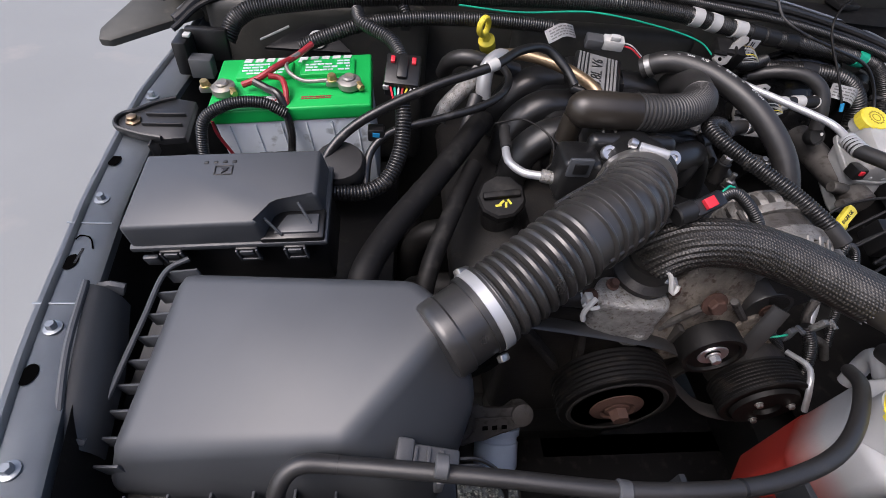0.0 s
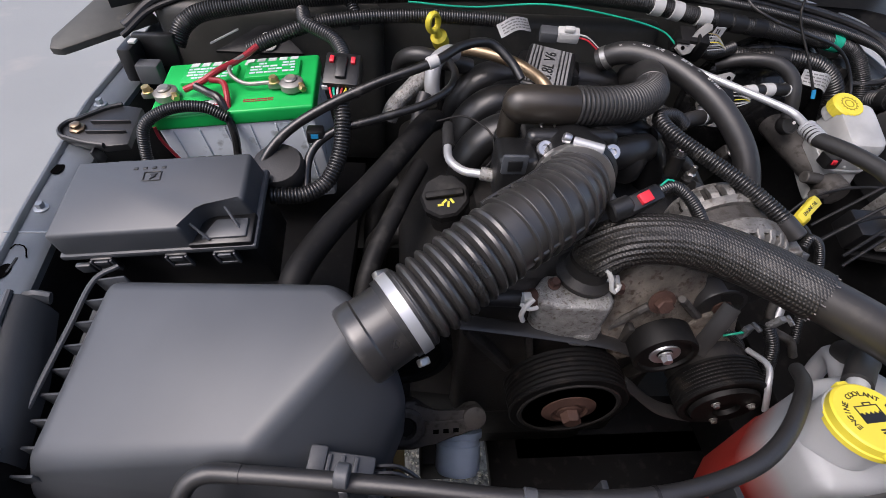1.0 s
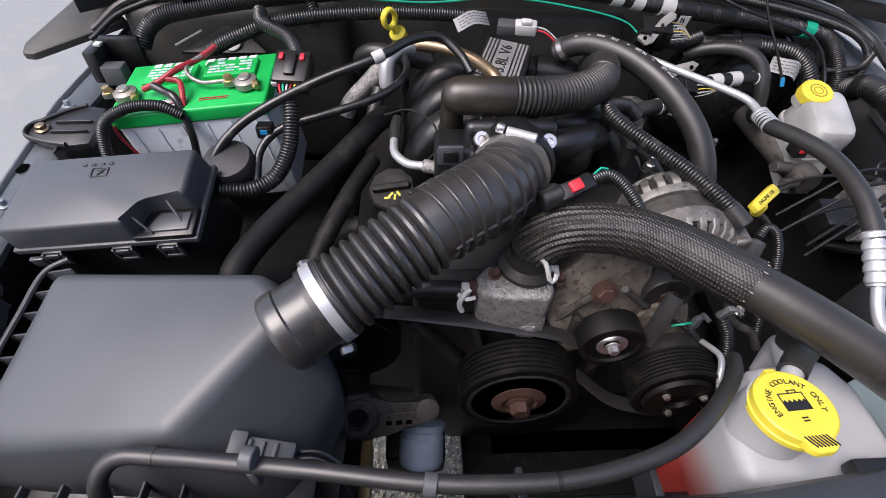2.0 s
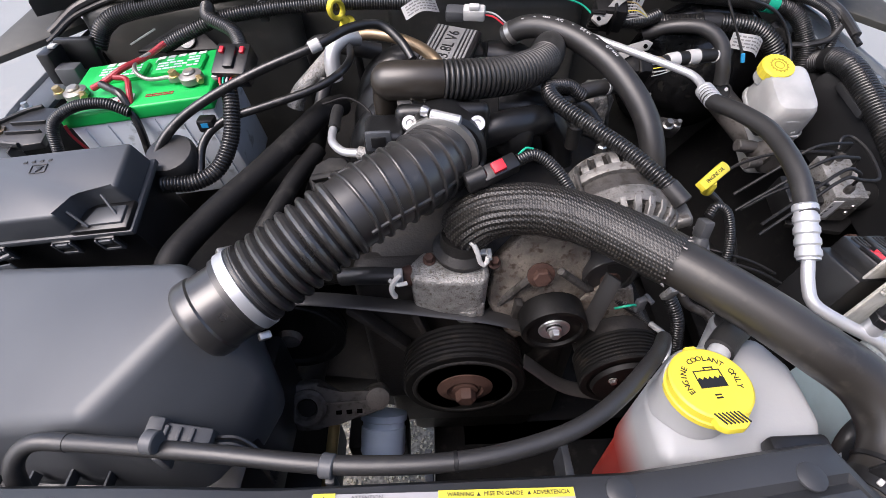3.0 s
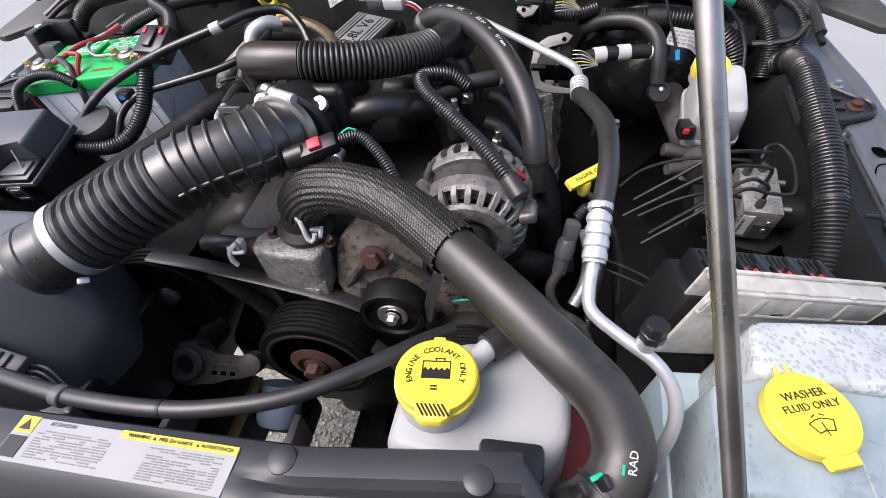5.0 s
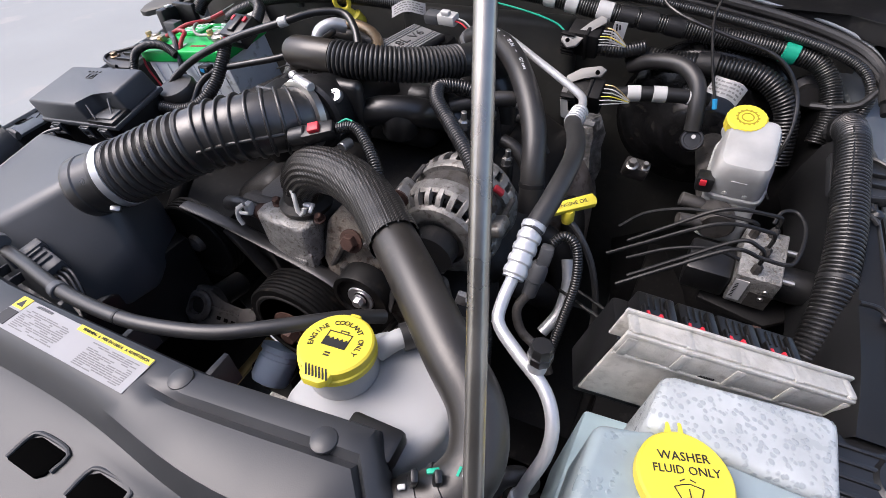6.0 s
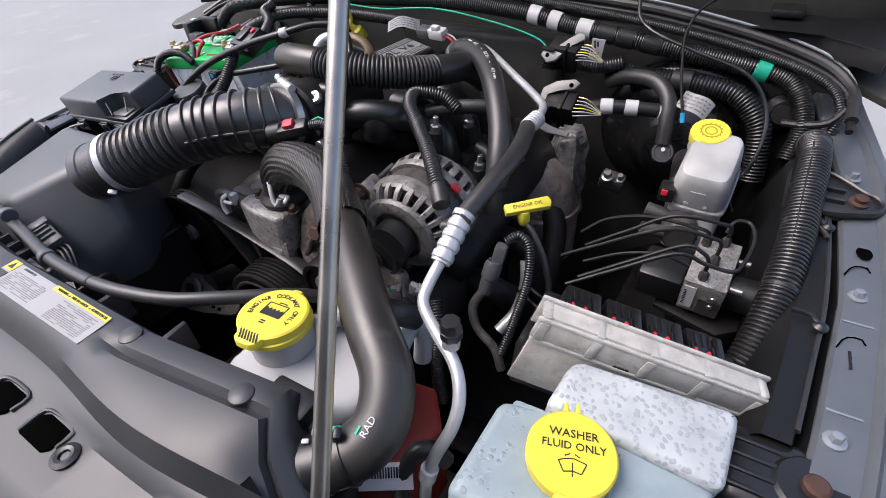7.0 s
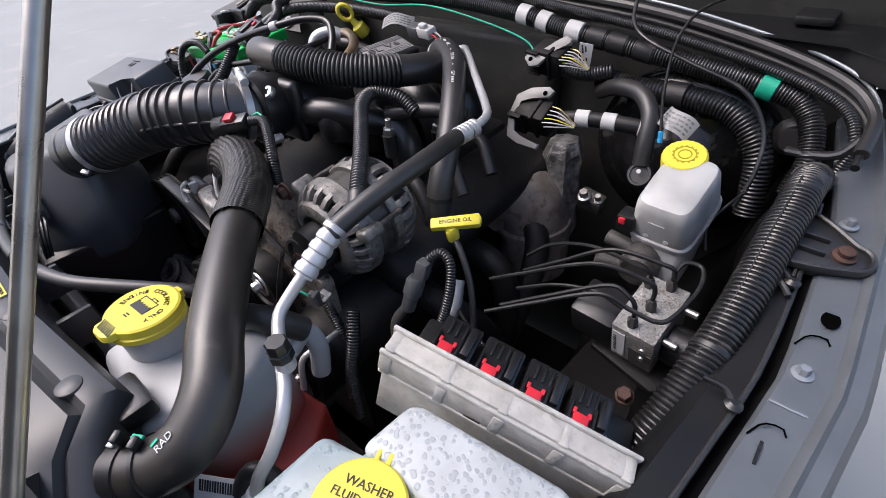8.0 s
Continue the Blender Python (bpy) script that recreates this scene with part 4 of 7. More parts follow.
for y, z in ((0.272, 1.046), (0.415, 1.092)):
    part("latch", tube(B(), [(-0.612, y, z - 0.03), (-0.622, y, z - 0.008), (-0.612, y, z + 0.008), (-0.596, y, z + 0.004)], 0.0045, 8, oval=2.2), "satin", air)
part("outlet", lathe(B(), [(0.030, -0.004), (0.0390, -0.003), (0.0410, 0.0), (0.0415, 0.004), (0.0415, 0.014), (0.040, 0.016), (0.040, 0.05)], (-0.274, 0.331, 1.128), (-0.2295, 0.3565, 1.143), 36), "intake", air)
sn = thing("air_inlet_duct", (-0.62, 0.35, 1.0), "smooth black air inlet scoop beside the air box", "inlet duct")
bm = B()
rows = []
for k in range(9):
    u = k / 8
    c = Vector((-0.628 + 0.012 * u, 0.410 - 0.145 * u, 1.112 - 0.03 * u - 0.02 * u * u))
    w = 0.036 * (1 - 0.35 * abs(u - 0.45))
    rows.append([bm.verts.new(c + Vector((0.004 + w * math.sin(a) * 0.9, 0, -w * (1 - math.cos(a)) * 1.3))) for a in (0.0, 0.3, 0.6, 0.9, 1.2, 1.5)])
for a, b in zip(rows, rows[1:]):
    for i in range(5):
        bm.faces.new((a[i], a[i + 1], b[i + 1], b[i]))
bmesh.ops.solidify(bm, geom=bm.faces[:], thickness=0.003)
part("scoop", bm, "satin", sn)
part("edge", tube(B(), [(-0.626, 0.412, 1.114), (-0.622, 0.340, 1.096), (-0.613, 0.265, 1.064)], 0.0035, 8), "satin", sn)

ih = [(-0.240, 0.351, 1.140), (-0.205, 0.371, 1.153), (-0.160, 0.399, 1.171), (-0.115, 0.428, 1.185), (-0.070, 0.457, 1.191), (-0.042, 0.492, 1.186), (-0.032, 0.528, 1.178)]
hose = thing("intake_hose", (-0.1, 0.42, 1.1), "black ribbed rubber intake hose with a steel clamp", "hose")
path = spline(ih, 0.004)
cut = int(len(path) * 0.46)
part("bellows", tube(B(), path[4:cut], 0.0365, 32, rib=0.0065, pitch=0.0116), "intake", hose)
part("smooth_half", tube(B(), path[cut - 2:], 0.0395, 32, 0.004), "intake", hose)
count = 8
for k in range(count):
    i = cut + 2 + round(k * (len(path) - cut - 12) / (count - 1))
    d = (path[i + 1] - path[i - 1]).normalized()
    d = (d + Vector((0.10, -0.10, 0.10)) * (k - 2) * 0.30).normalized()
    part("hoop", lathe(B(), [(0.0385, -0.0022), (0.0412, -0.0014), (0.0430, -0.0008), (0.0434, 0.0002), (0.0434, 0.0010), (0.0430, 0.0020), (0.0412, 0.0026), (0.0385, 0.0034)], path[i], path[i] + d, 40), "intake", hose)
for sgn in (-1, 1):
    pts = []
    for i in range(cut + 1, len(path) - 8, 3):
        d = (path[i + 1] - path[i - 1]).normalized()
        side = d.cross(Vector((0, 0, 1))).normalized()
        up = side.cross(d)
        pts.append(path[i] + (side * sgn * 0.95 + up * (0.42 if sgn < 0 else 0.02)) * 0.0415)
    part("seam_rib", tube(B(), pts, 0.0024, 8), "intake", hose)
part("cuff", tube(B(), path[:7], 0.0425, 32, 0.003), "rubber", hose)
cl = part("clamp", ring_band(B(), ih, 0.052, 0.0440, 0.012, 36), "pipe", hose, "bright steel band clamp")
part("clamp_screw", box(B(), (0, 0, 0), (0.016, 0.010, 0.010), Matrix.Translation((-0.252, 0.386, 1.165)) @ pose(0, 0, 0, 30, 20, 35), 0.002), "steel", cl)
part("clamp_screw", box(B(), (0, 0, 0), (0.012, 0.008, 0.008), Matrix.Translation((-0.212, 0.318, 1.118)) @ pose(0, 0, 0, 30, 20, 35), 0.002), "steel", cl)

# throttle body
tb = thing("throttle_body", (-0.03, 0.55, 1.1), "black throttle body with bright screws", "throttle body")
part("bore", lathe(B(), [(0.044, 0), (0.049, 0.004), (0.049, 0.028), (0.045, 0.034), (0.042, 0.075)], (-0.030, 0.512, 1.180), (-0.030, 0.7, 1.165), 32), "plastic", tb)
part("flange", box(B(), (-0.030, 0.562, 1.170), (0.112, 0.022, 0.092), None, 0.012, 3), "plastic", tb)
act = part("actuator", box(B(), (-0.098, 0.545, 1.172), (0.048, 0.050, 0.062), None, 0.008, 3), "plastic", tb)
part("badge", box(B(), (-0.104, 0.5215, 1.196), (0.030, 0.006, 0.026), pose(0, 0, 0), 0.003), "satin", act)
part("badge_frame", box(B(), (-0.104, 0.5185, 1.196), (0.017, 0.003, 0.014), None, 0.001), "plastic", act)
for p in ((-0.068, 0.540, 1.204), (0.008, 0.532, 1.206)):
    part("screw", lathe(B(), [(0.0085, 0), (0.0096, 0.002), (0.0094, 0.007), (0.0085, 0.0085), (0.0045, 0.0085), (0.0035, 0.0065), (0.001, 0.0065)], p, (p[0], p[1] - 0.7, p[2] + 0.75), 18), "alu", tb)
part("hose_clamp", ring_band(B(), ih, 0.93, 0.0462, 0.011, 36), "steel", tb, "steel band clamp")
part("clamp_worm", rod(B(), (-0.044, 0.522, 1.228), (-0.012, 0.510, 1.226), 0.006, 12), "pipe", tb)
part("clamp_screw", lathe(B(), [(0.005, 0), (0.006, 0.003), (0.006, 0.008), (0.003, 0.010)], (-0.046, 0.524, 1.229), (-0.06, 0.530, 1.231), 12), "alu", tb)
part("lug", rod(B(), (0.022, 0.520, 1.150), (0.022, 0.500, 1.152), 0.007, 14), "alu", tb)

# air temperature sensor
ts = thing("air_sensor", (0.02, 0.46, 1.19), "black air sensor plug with red lock", "sensor")
part("body", box(B(), (0, 0, 0), (0.042, 0.019, 0.017), Matrix.Translation((0.026, 0.462, 1.196)) @ pose(0, 0, 0, 20, -12, 22), 0.003), "plastic", ts)
part("stem", rod(B(), (-0.01, 0.452, 1.187), (0.012, 0.458, 1.193), 0.012, 16), "plastic", ts)
part("lock", box(B(), (0, 0, 0), (0.014, 0.012, 0.006), Matrix.Translation((0.024, 0.456, 1.2055)) @ pose(0, 0, 0, 24, -12, 22), 0.001), "red", ts, "red-orange lock tab")
cable("sensor_lead", [(0.046, 0.472, 1.200), (0.066, 0.478, 1.202), (0.085, 0.470, 1.192), (0.104, 0.456, 1.170), (0.112, 0.448, 1.14)], 0.0062, "loom", "grey-black corrugated sensor lead", "cable", 0.0009, 0.003)
cable("green_wire", [(0.047, 0.474, 1.205), (0.056, 0.480, 1.210), (0.066, 0.480, 1.207)], 0.0014, "teal", "short green wire at the sensor", "wire")

# breather hose
ph = [(-0.112, 0.594, 1.226), (-0.090, 0.590, 1.232), (-0.052, 0.586, 1.234), (0.002, 0.594, 1.229), (0.052, 0.616, 1.221), (0.094, 0.652, 1.213), (0.120, 0.697, 1.205), (0.132, 0.742, 1.196), (0.138, 0.80, 1.160)]
pcv = thing("breather_hose", (0.0, 0.62, 1.1), "black breather hose with elbow and ribbed middle", "hose")
pp = spline(ph, 0.004)
a, b = int(len(pp) * 0.21), int(len(pp) * 0.66)
part("elbow", tube(B(), pp[:a + 1], 0.0225, 24, 0.004, radius=lambda u: 0.0225 * math.sqrt(max(0.02, 1 - max(0.0, 1 - u / 0.28) ** 2))), "elbow", pcv, "smooth brownish-black elbow")
part("bellows", tube(B(), pp[a:b], 0.0205, 28, rib=0.0034, pitch=0.0058), "rubber", pcv)
part("tail", tube(B(), pp[b - 1:], 0.0222, 24, 0.004), "rubber", pcv)
stem = [(-0.098, 0.594, 1.222), (-0.099, 0.596, 1.200), (-0.097, 0.600, 1.170), (-0.092, 0.604, 1.140)]
part("stem", tube(B(), stem, 0.0145, 20), "elbow", pcv)
part("spring_clamp", ring_band(B(), stem, 0.55, 0.0170, 0.015, 24), "plastic", pcv)
part("clamp_lug", box(B(), (-0.100, 0.579, 1.183), (0.010, 0.006, 0.010), None, 0.002), "plastic", pcv)
for x in (-0.066, -0.050):
    part("clamp_wire", tube(B(), [(x, 0.576, 1.214), (x + 0.002, 0.564, 1.208), (x + 0.006, 0.560, 1.202)], 0.0018, 8), "steel", pcv)

# ---- engine ----
engine = thing("engine", (0.02, 0.6, 0.55), "dark dusty six-cylinder engine with plastic intake manifold", "engine")
part("block", box(B(), (0.02, 0.66, 0.84), (0.30, 0.44, 0.46), None, 0.02), "iron", engine)
part("sump", box(B(), (0.02, 0.66, 0.58), (0.24, 0.40, 0.12), None, 0.02), "iron", engine)
man = part("intake_manifold", box(B(), (0.0, 0.745, 1.120), (0.20, 0.25, 0.08), None, 0.03, 4), "plastic", engine)
for i in range(3):
    for s in (-1, 1):
        part("runner", tube(B(), [(s * 0.05, 0.66 + i * 0.075, 1.155), (s * 0.10, 0.655 + i * 0.075, 1.150), (s * 0.135, 0.65 + i * 0.075, 1.115), (s * 0.145, 0.645 + i * 0.075, 1.06)], 0.026, 14, oval=0.85), "plastic", man)
part("plenum_nose", lathe(B(), [(0.050, 0), (0.052, 0.02), (0.046, 0.06), (0.05, 0.09)], (-0.028, 0.572, 1.165), (-0.02, 0.8, 1.15), 24), "plastic", man)
part("solenoid", lathe(B(), [(0.024, 0), (0.026, 0.004), (0.026, 0.03), (0.02, 0.04)], (0.062, 0.590, 1.135), (0.066, 0.58, 1.25), 20), "plastic", man)
part("solenoid_neck", tube(B(), [(0.02, 0.575, 1.165), (0.05, 0.580, 1.172), (0.085, 0.60, 1.165), (0.11, 0.64, 1.14)], 0.02, 16), "plastic", man)
pm = Matrix.Translation((-0.012, 0.760, 1.190)) @ pose(0, 0, 0, 5, 4, -18)
plate = part("badge_plate", box(B(), (0, 0, 0), (0.074, 0.112, 0.012), pm, 0.006, 3), "plastic", engine)
for i, x in enumerate((-0.0300, -0.0245, -0.0190, 0.0165, 0.0220, 0.0275)):
    part("stripe", box(B(), (x, 0.0, 0.0066), (0.0036, 0.100, 0.0016), pm, 0.0005), "badge", plate)
part("field", box(B(), (-0.0012, 0.0, 0.0064), (0.027, 0.100, 0.0014), pm, 0.0005), "badge", plate)
part("badge_writing", letters(B(), "3.8L V6", 0.0245, pm @ pose(-0.0012, 0.0, 0.0073, 0, 0, 90), 0.0006), "plastic", plate)
part("neck_plate", box(B(), (0.0, 0.80, 1.165), (0.085, 0.09, 0.04), None, 0.012), "plastic", engine)
part("timing_cover", box(B(), (0.0, 0.455, 0.90), (0.30, 0.05, 0.34), None, 0.03, 3), "grime", engine)
for i, (x, z, h) in enumerate(((-0.12, 0.98, 0.12), (-0.06, 0.96, 0.14), (0.05, 0.98, 0.10), (0.12, 0.93, 0.14))):
    part("web", box(B(), (0, 0, 0), (0.010, 0.02, h), Matrix.Translation((x, 0.415, z)) @ pose(0, 0, 0, 0, -35 + i * 22, 0), 0.003), "grime", engine)
for s in (-1, 1):
    vc = part("valve_cover", box(B(), (0, 0, 0), (0.12, 0.40, 0.07), Matrix.Translation((0.01 + s * 0.185, 0.70, 1.005)) @ pose(0, 0, 0, 0, s * 30, 0), 0.025, 4), "iron", engine)
    for i in range(3):
        part("exhaust_runner", tube(B(), [(0.01 + s * 0.20, 0.56 + i * 0.12, 0.93), (0.01 + s * 0.265, 0.56 + i * 0.12, 0.92), (0.01 + s * 0.29, 0.60 + i * 0.08, 0.86), (0.01 + s * 0.29, 0.66, 0.74)], 0.022, 14), "iron", engine)
part("foil_wrap", lathe(B(), [(0.024, 0), (0.034, 0.03), (0.028, 0.06), (0.034, 0.09), (0.029, 0.13), (0.033, 0.16), (0.022, 0.19)], (0.280, 0.880, 0.86), (0.268, 0.905, 1.16), 15, 0.16, 7), "foil", engine, "crumpled foil sleeve")
part("exhaust_bell", tube(B(), [(0.165, 0.80, 0.935), (0.200, 0.825, 0.958), (0.236, 0.838, 0.938), (0.252, 0.842, 0.89), (0.254, 0.84, 0.80)], 0.064, 24, 0.008), "burnt", engine, "heat-stained exhaust shield")
for x, y, z in ((0.176, 0.772, 0.990), (0.214, 0.780, 0.992)):
    part("shield_hole", lathe(B(), [(0.010, 0.0), (0.011, 0.004), (0.008, 0.006), (0.006, 0.002)], (x, y, z), (x, y - 0.7, z + 0.7), 16), "grime", engine)
part("bell_flange", lathe(B(), [(0.066, 0), (0.071, 0.004), (0.071, 0.012), (0.066, 0.016)], (0.246, 0.842, 0.905), (0.252, 0.842, 0.85), 24), "burnt", engine)
part("stud_plate", box(B(), (0, 0, 0), (0.040, 0.024, 0.030), Matrix.Translation((0.378, 0.790, 1.020)) @ pose(0, 0, 0, 20, 10, 0), 0.005), "dirty_cast", engine)
part("stud", bolt(B(), (0.372, 0.776, 1.034), (0, -0.4, 1), 0.007, 0.010, 1.4), "steel", engine)
part("stud", bolt(B(), (0.392, 0.782, 1.030), (0, -0.4, 1), 0.005, 0.010, 1.4), "steel", engine)


def pulley(name, c, r, w, mat, label="", grooves=4, dish=0.4):
    """A belt pulley that faces the front of the car, with a dished face and grooved rim."""
    c = Vector(c)
    prof = [(r * dish, -0.004), (r * 0.80, -0.004), (r * 0.84, 0.0), (r * 0.97, 0.0), (r, -0.002)]
    for g in range(grooves):
        y = -0.004 - g * (w - 0.006) / grooves
        prof += [(r, y), (r * 0.965, y - 0.0012), (r * 0.965, y - 0.0026), (r, y - 0.0038)]
    prof += [(r, -w), (r * 0.5, -w)]
    bm = B()
    lathe(bm, [(q, -h) for q, h in prof], c, c + Vector((0, 1, 0)), 44)
    return part(name, bm, mat, engine, label)


cp = pulley("crank_pulley", (-0.012, 0.352, 0.926), 0.080, 0.045, "pulley", "black grooved crank pulley with rusty hub", 6)
part("hub", lathe(B(), [(0.038, 0.004), (0.036, -0.002), (0.024, -0.006), (0.021, -0.002), (0.010, -0.003)], (-0.012, 0.352, 0.926), (-0.012, 1, 0.926), 28), "rust", cp)
part("bolt", bolt(B(), (-0.012, 0.350, 0.926), (0, -1, 0), 0.013, 0.014, 1.3), "rust", cp)
# Ring paler than the pulley: the rim's highlight arc, put into the colour.
part("rim_highlight", lathe(B(), [(0.062, -0.001), (0.064, -0.0025), (0.067, -0.0025), (0.069, -0.001)], (-0.012, 0.352, 0.926), (-0.012, 1, 0.926), 44), "iron", cp)
ip = pulley("idler_pulley", (0.098, 0.378, 1.010), 0.041, 0.030, "pulley", "smooth black idler pulley with steel centre", 0, 0.3)
part("centre", lathe(B(), [(0.021, 0.008), (0.019, 0.002), (0.016, 0.0015), (0.010, 0.004)], (0.098, 0.378, 1.010), (0.098, 1, 1.010), 24), "alu", ip)
part("bolt", bolt(B(), (0.098, 0.380, 1.010), (0, -1, 0), 0.007, 0.008, 1.3), "alu", ip)
wp = pulley("pump_pulley", (-0.238, 0.405, 0.975), 0.072, 0.028, "pulley", "dark pump pulley with brown hub", 3)
part("hub", lathe(B(), [(0.026, 0.010), (0.016, 0.004), (0.014, -0.004), (0.009, -0.006)], (-0.238, 0.405, 0.975), (-0.238, 1, 0.975), 24), "dirty_cast", wp)
ac = pulley("compressor_pulley", (0.195, 0.345, 0.940), 0.060, 0.040, "pulley", "dark compressor clutch pulley with bolts", 7)
part("clutch", lathe(B(), [(0.046, 0.0), (0.044, -0.006), (0.018, -0.008), (0.016, -0.002)], (0.195, 0.345, 0.940), (0.195, 1, 0.940), 30), "pulley", ac)
for i in range(3):
    a = i * 2.094 + 0.4
    part("rivet", bolt(B(), (0.195 + 0.03 * math.cos(a), 0.337, 0.940 + 0.03 * math.sin(a)), (0, -1, 0), 0.0045, 0.004, 1.3), "steel", ac)
part("compressor_body", lathe(B(), [(0.05, 0), (0.055, 0.02), (0.052, 0.12), (0.04, 0.15)], (0.195, 0.385, 0.940), (0.195, 1, 0.940), 28), "grime", engine)
tp = pulley("tensioner_pulley", (0.165, 0.418, 1.060), 0.032, 0.028, "rubber", "black tensioner pulley", 0, 0.3)
part("bolt", bolt(B(), (0.165, 0.417, 1.060), (0, -1, 0), 0.008, 0.008, 1.5), "rust", tp)
# belt between the pulleys, a flat band
bm = B()
tube(bm, [(-0.236, 0.418, 1.048), (-0.158, 0.412, 1.044), (-0.05, 0.406, 1.026), (0.04, 0.400, 1.006), (0.095, 0.396, 0.968)], 0.0105, 12, oval=0.20)
part("belt", bm, "rubber", engine, "black drive belt")
part("belt", tube(B(), [(0.140, 0.384, 1.010), (0.150, 0.392, 1.050), (0.160, 0.402, 1.085)], 0.0105, 12, oval=0.20), "rubber", engine, "black drive belt")
part("belt", tube(B(), [(0.066, 0.374, 0.95), (0.12, 0.36, 0.905), (0.18, 0.358, 0.878)], 0.0105, 12, oval=0.20), "rubber", engine, "black drive belt")

# thermostat housing and bracket castings
th = thing("thermostat_housing", (-0.03, 0.43, 1.0), "rough grey cast aluminium thermostat housing", "casting")
part("casting", prism(B(), [(-0.072, 0.410), (-0.040, 0.402), (0.008, 0.400), (0.016, 0.412), (0.014, 0.444), (-0.010, 0.452), (-0.058, 0.450), (-0.074, 0.430)], 1.022, 1.086, None, 0.007, 3, -0.06), "cast", th)
part("nose", prism(B(), [(-0.022, 0.402), (0.004, 0.398), (0.008, 0.424), (-0.016, 0.428)], 1.004, 1.030, None, 0.006, 3, -0.10), "cast", th)
part("side_lug", lathe(B(), [(0.012, 0), (0.013, 0.012), (0.010, 0.020)], (-0.066, 0.426, 1.070), (-0.12, 0.415, 1.085), 18), "rust", th)
part("clip_block", box(B(), (-0.088, 0.414, 1.084), (0.010, 0.012, 0.018), pose(0, 0, 0), 0.002), "white", th, "white hose clip")
part("clip_ear", tube(B(), [(-0.084, 0.405, 1.098), (-0.092, 0.400, 1.092), (-0.096, 0.398, 1.078), (-0.092, 0.398, 1.066)], 0.0032, 8), "white", th)
part("clip_ear", tube(B(), [(-0.098, 0.404, 1.090), (-0.088, 0.399, 1.087), (-0.078, 0.402, 1.086)], 0.0026, 8), "white", th)
part("hook_clip", tube(B(), [(-0.012, 0.424, 1.130), (-0.004, 0.420, 1.130), (0.002, 0.414, 1.120), (0.006, 0.410, 1.106), (0.012, 0.410, 1.104), (0.014, 0.414, 1.112)], 0.0030, 8), "white", th, "white hose clip")
part("foot", box(B(), (0.0, 0.408, 1.022), (0.028, 0.016, 0.04), None, 0.006), "cast", th)
part("cap_casting", lathe(B(), [(0.034, 0), (0.036, 0.008), (0.028, 0.016), (0.026, 0.03)], (-0.012, 0.446, 1.088), (-0.008, 0.446, 1.2), 24), "iron", th)
part("bolt", bolt(B(), (-0.052, 0.434, 1.088), (0, -0.3, 1), 0.006, 0.008, 1.3), "rust", th)
part("bolt", bolt(B(), (0.024, 0.425, 1.088), (0, -0.3, 1), 0.006, 0.008, 1.3), "rust", th)
bk = thing("bracket_casting", (0.08, 0.44, 1.0), "dirty cast aluminium bracket with a rusty bolt", "casting")
part("plate", prism(B(), [(0.018, -0.01), (0.026, 0.050), (0.060, 0.090), (0.110, 0.094), (0.140, 0.070), (0.150, 0.01), (0.12, -0.05), (0.05, -0.075)], -0.008, 0.010, Matrix.Translation((0.0, 0.428, 1.030)) @ pose(0, 0, 0, 74, 0, 0), 0.006, 3), "dusty", bk)
part("lower_arm", prism(B(), [(0.10, -0.03), (0.16, 0.02), (0.20, 0.015), (0.215, -0.04), (0.19, -0.09), (0.15, -0.10)], -0.008, 0.010, Matrix.Translation((0.0, 0.424, 1.025)) @ pose(0, 0, 0, 80, 0, 0), 0.006, 3), "dusty", bk)
part("boss", lathe(B(), [(0.018, 0), (0.018, 0.010), (0.014, 0.014)], (0.170, 0.424, 0.985), (0.170, 0.2, 1.0), 20), "cast", bk)
part("bolt", bolt(B(), (0.078, 0.414, 1.078), (0, -0.95, 0.3), 0.011, 0.010, 1.5), "rust", bk)
for p, q in (((0.022, 0.420, 1.00), (0.066, 0.414, 1.070)), ((0.10, 0.412, 1.085), (0.142, 0.418, 1.04)), ((0.03, 0.424, 0.985), (0.10, 0.420, 1.01))):
    part("rib", rod(B(), p, q, 0.005, 8), "dirty_cast", bk)

al = thing("alternator", (0.19, 0.5, 1.0), "dusty cast aluminium alternator with vent slots", "alternator")
ac0, ac1 = Vector((0.186, 0.448, 1.086)), Vector((0.196, 1.0, 1.12))
d = (ac1 - ac0).normalized()
fr = axis_frame(ac0, ac1)
turn = pose(0, 0, 0, 90, 0, 0)
part("front_ring", lathe(B(), [(0.034, 0.004), (0.035, -0.005), (0.040, -0.006), (0.050, -0.003), (0.0535, 0.002), (0.051, 0.006), (0.038, 0.006)], ac0, ac1, 44), "alloy", al)
part("front_core", lathe(B(), [(0.020, 0.012), (0.050, 0.014), (0.056, 0.022), (0.056, 0.036)], ac0, ac1, 32), "grime", al)
part("front_shell", lathe(B(), [(0.059, 0.018), (0.063, 0.015), (0.067, 0.019), (0.068, 0.034), (0.066, 0.037), (0.059, 0.037)], ac0, ac1, 48), "alloy", al)
part("winding", lathe(B(), [(0.058, 0.0), (0.062, 0.002), (0.062, 0.024), (0.058, 0.026)], ac0 + d * 0.037, ac1, 40), "dirty_cast", al)
part("rear_core", lathe(B(), [(0.052, 0), (0.056, 0.002), (0.056, 0.040), (0.04, 0.044)], ac0 + d * 0.062, ac1, 40), "grime", al)
part("rear_shell", lathe(B(), [(0.059, 0.0), (0.067, 0.0), (0.069, 0.003), (0.069, 0.011), (0.066, 0.014), (0.059, 0.014)], ac0 + d * 0.062, ac1, 48), "alloy", al)
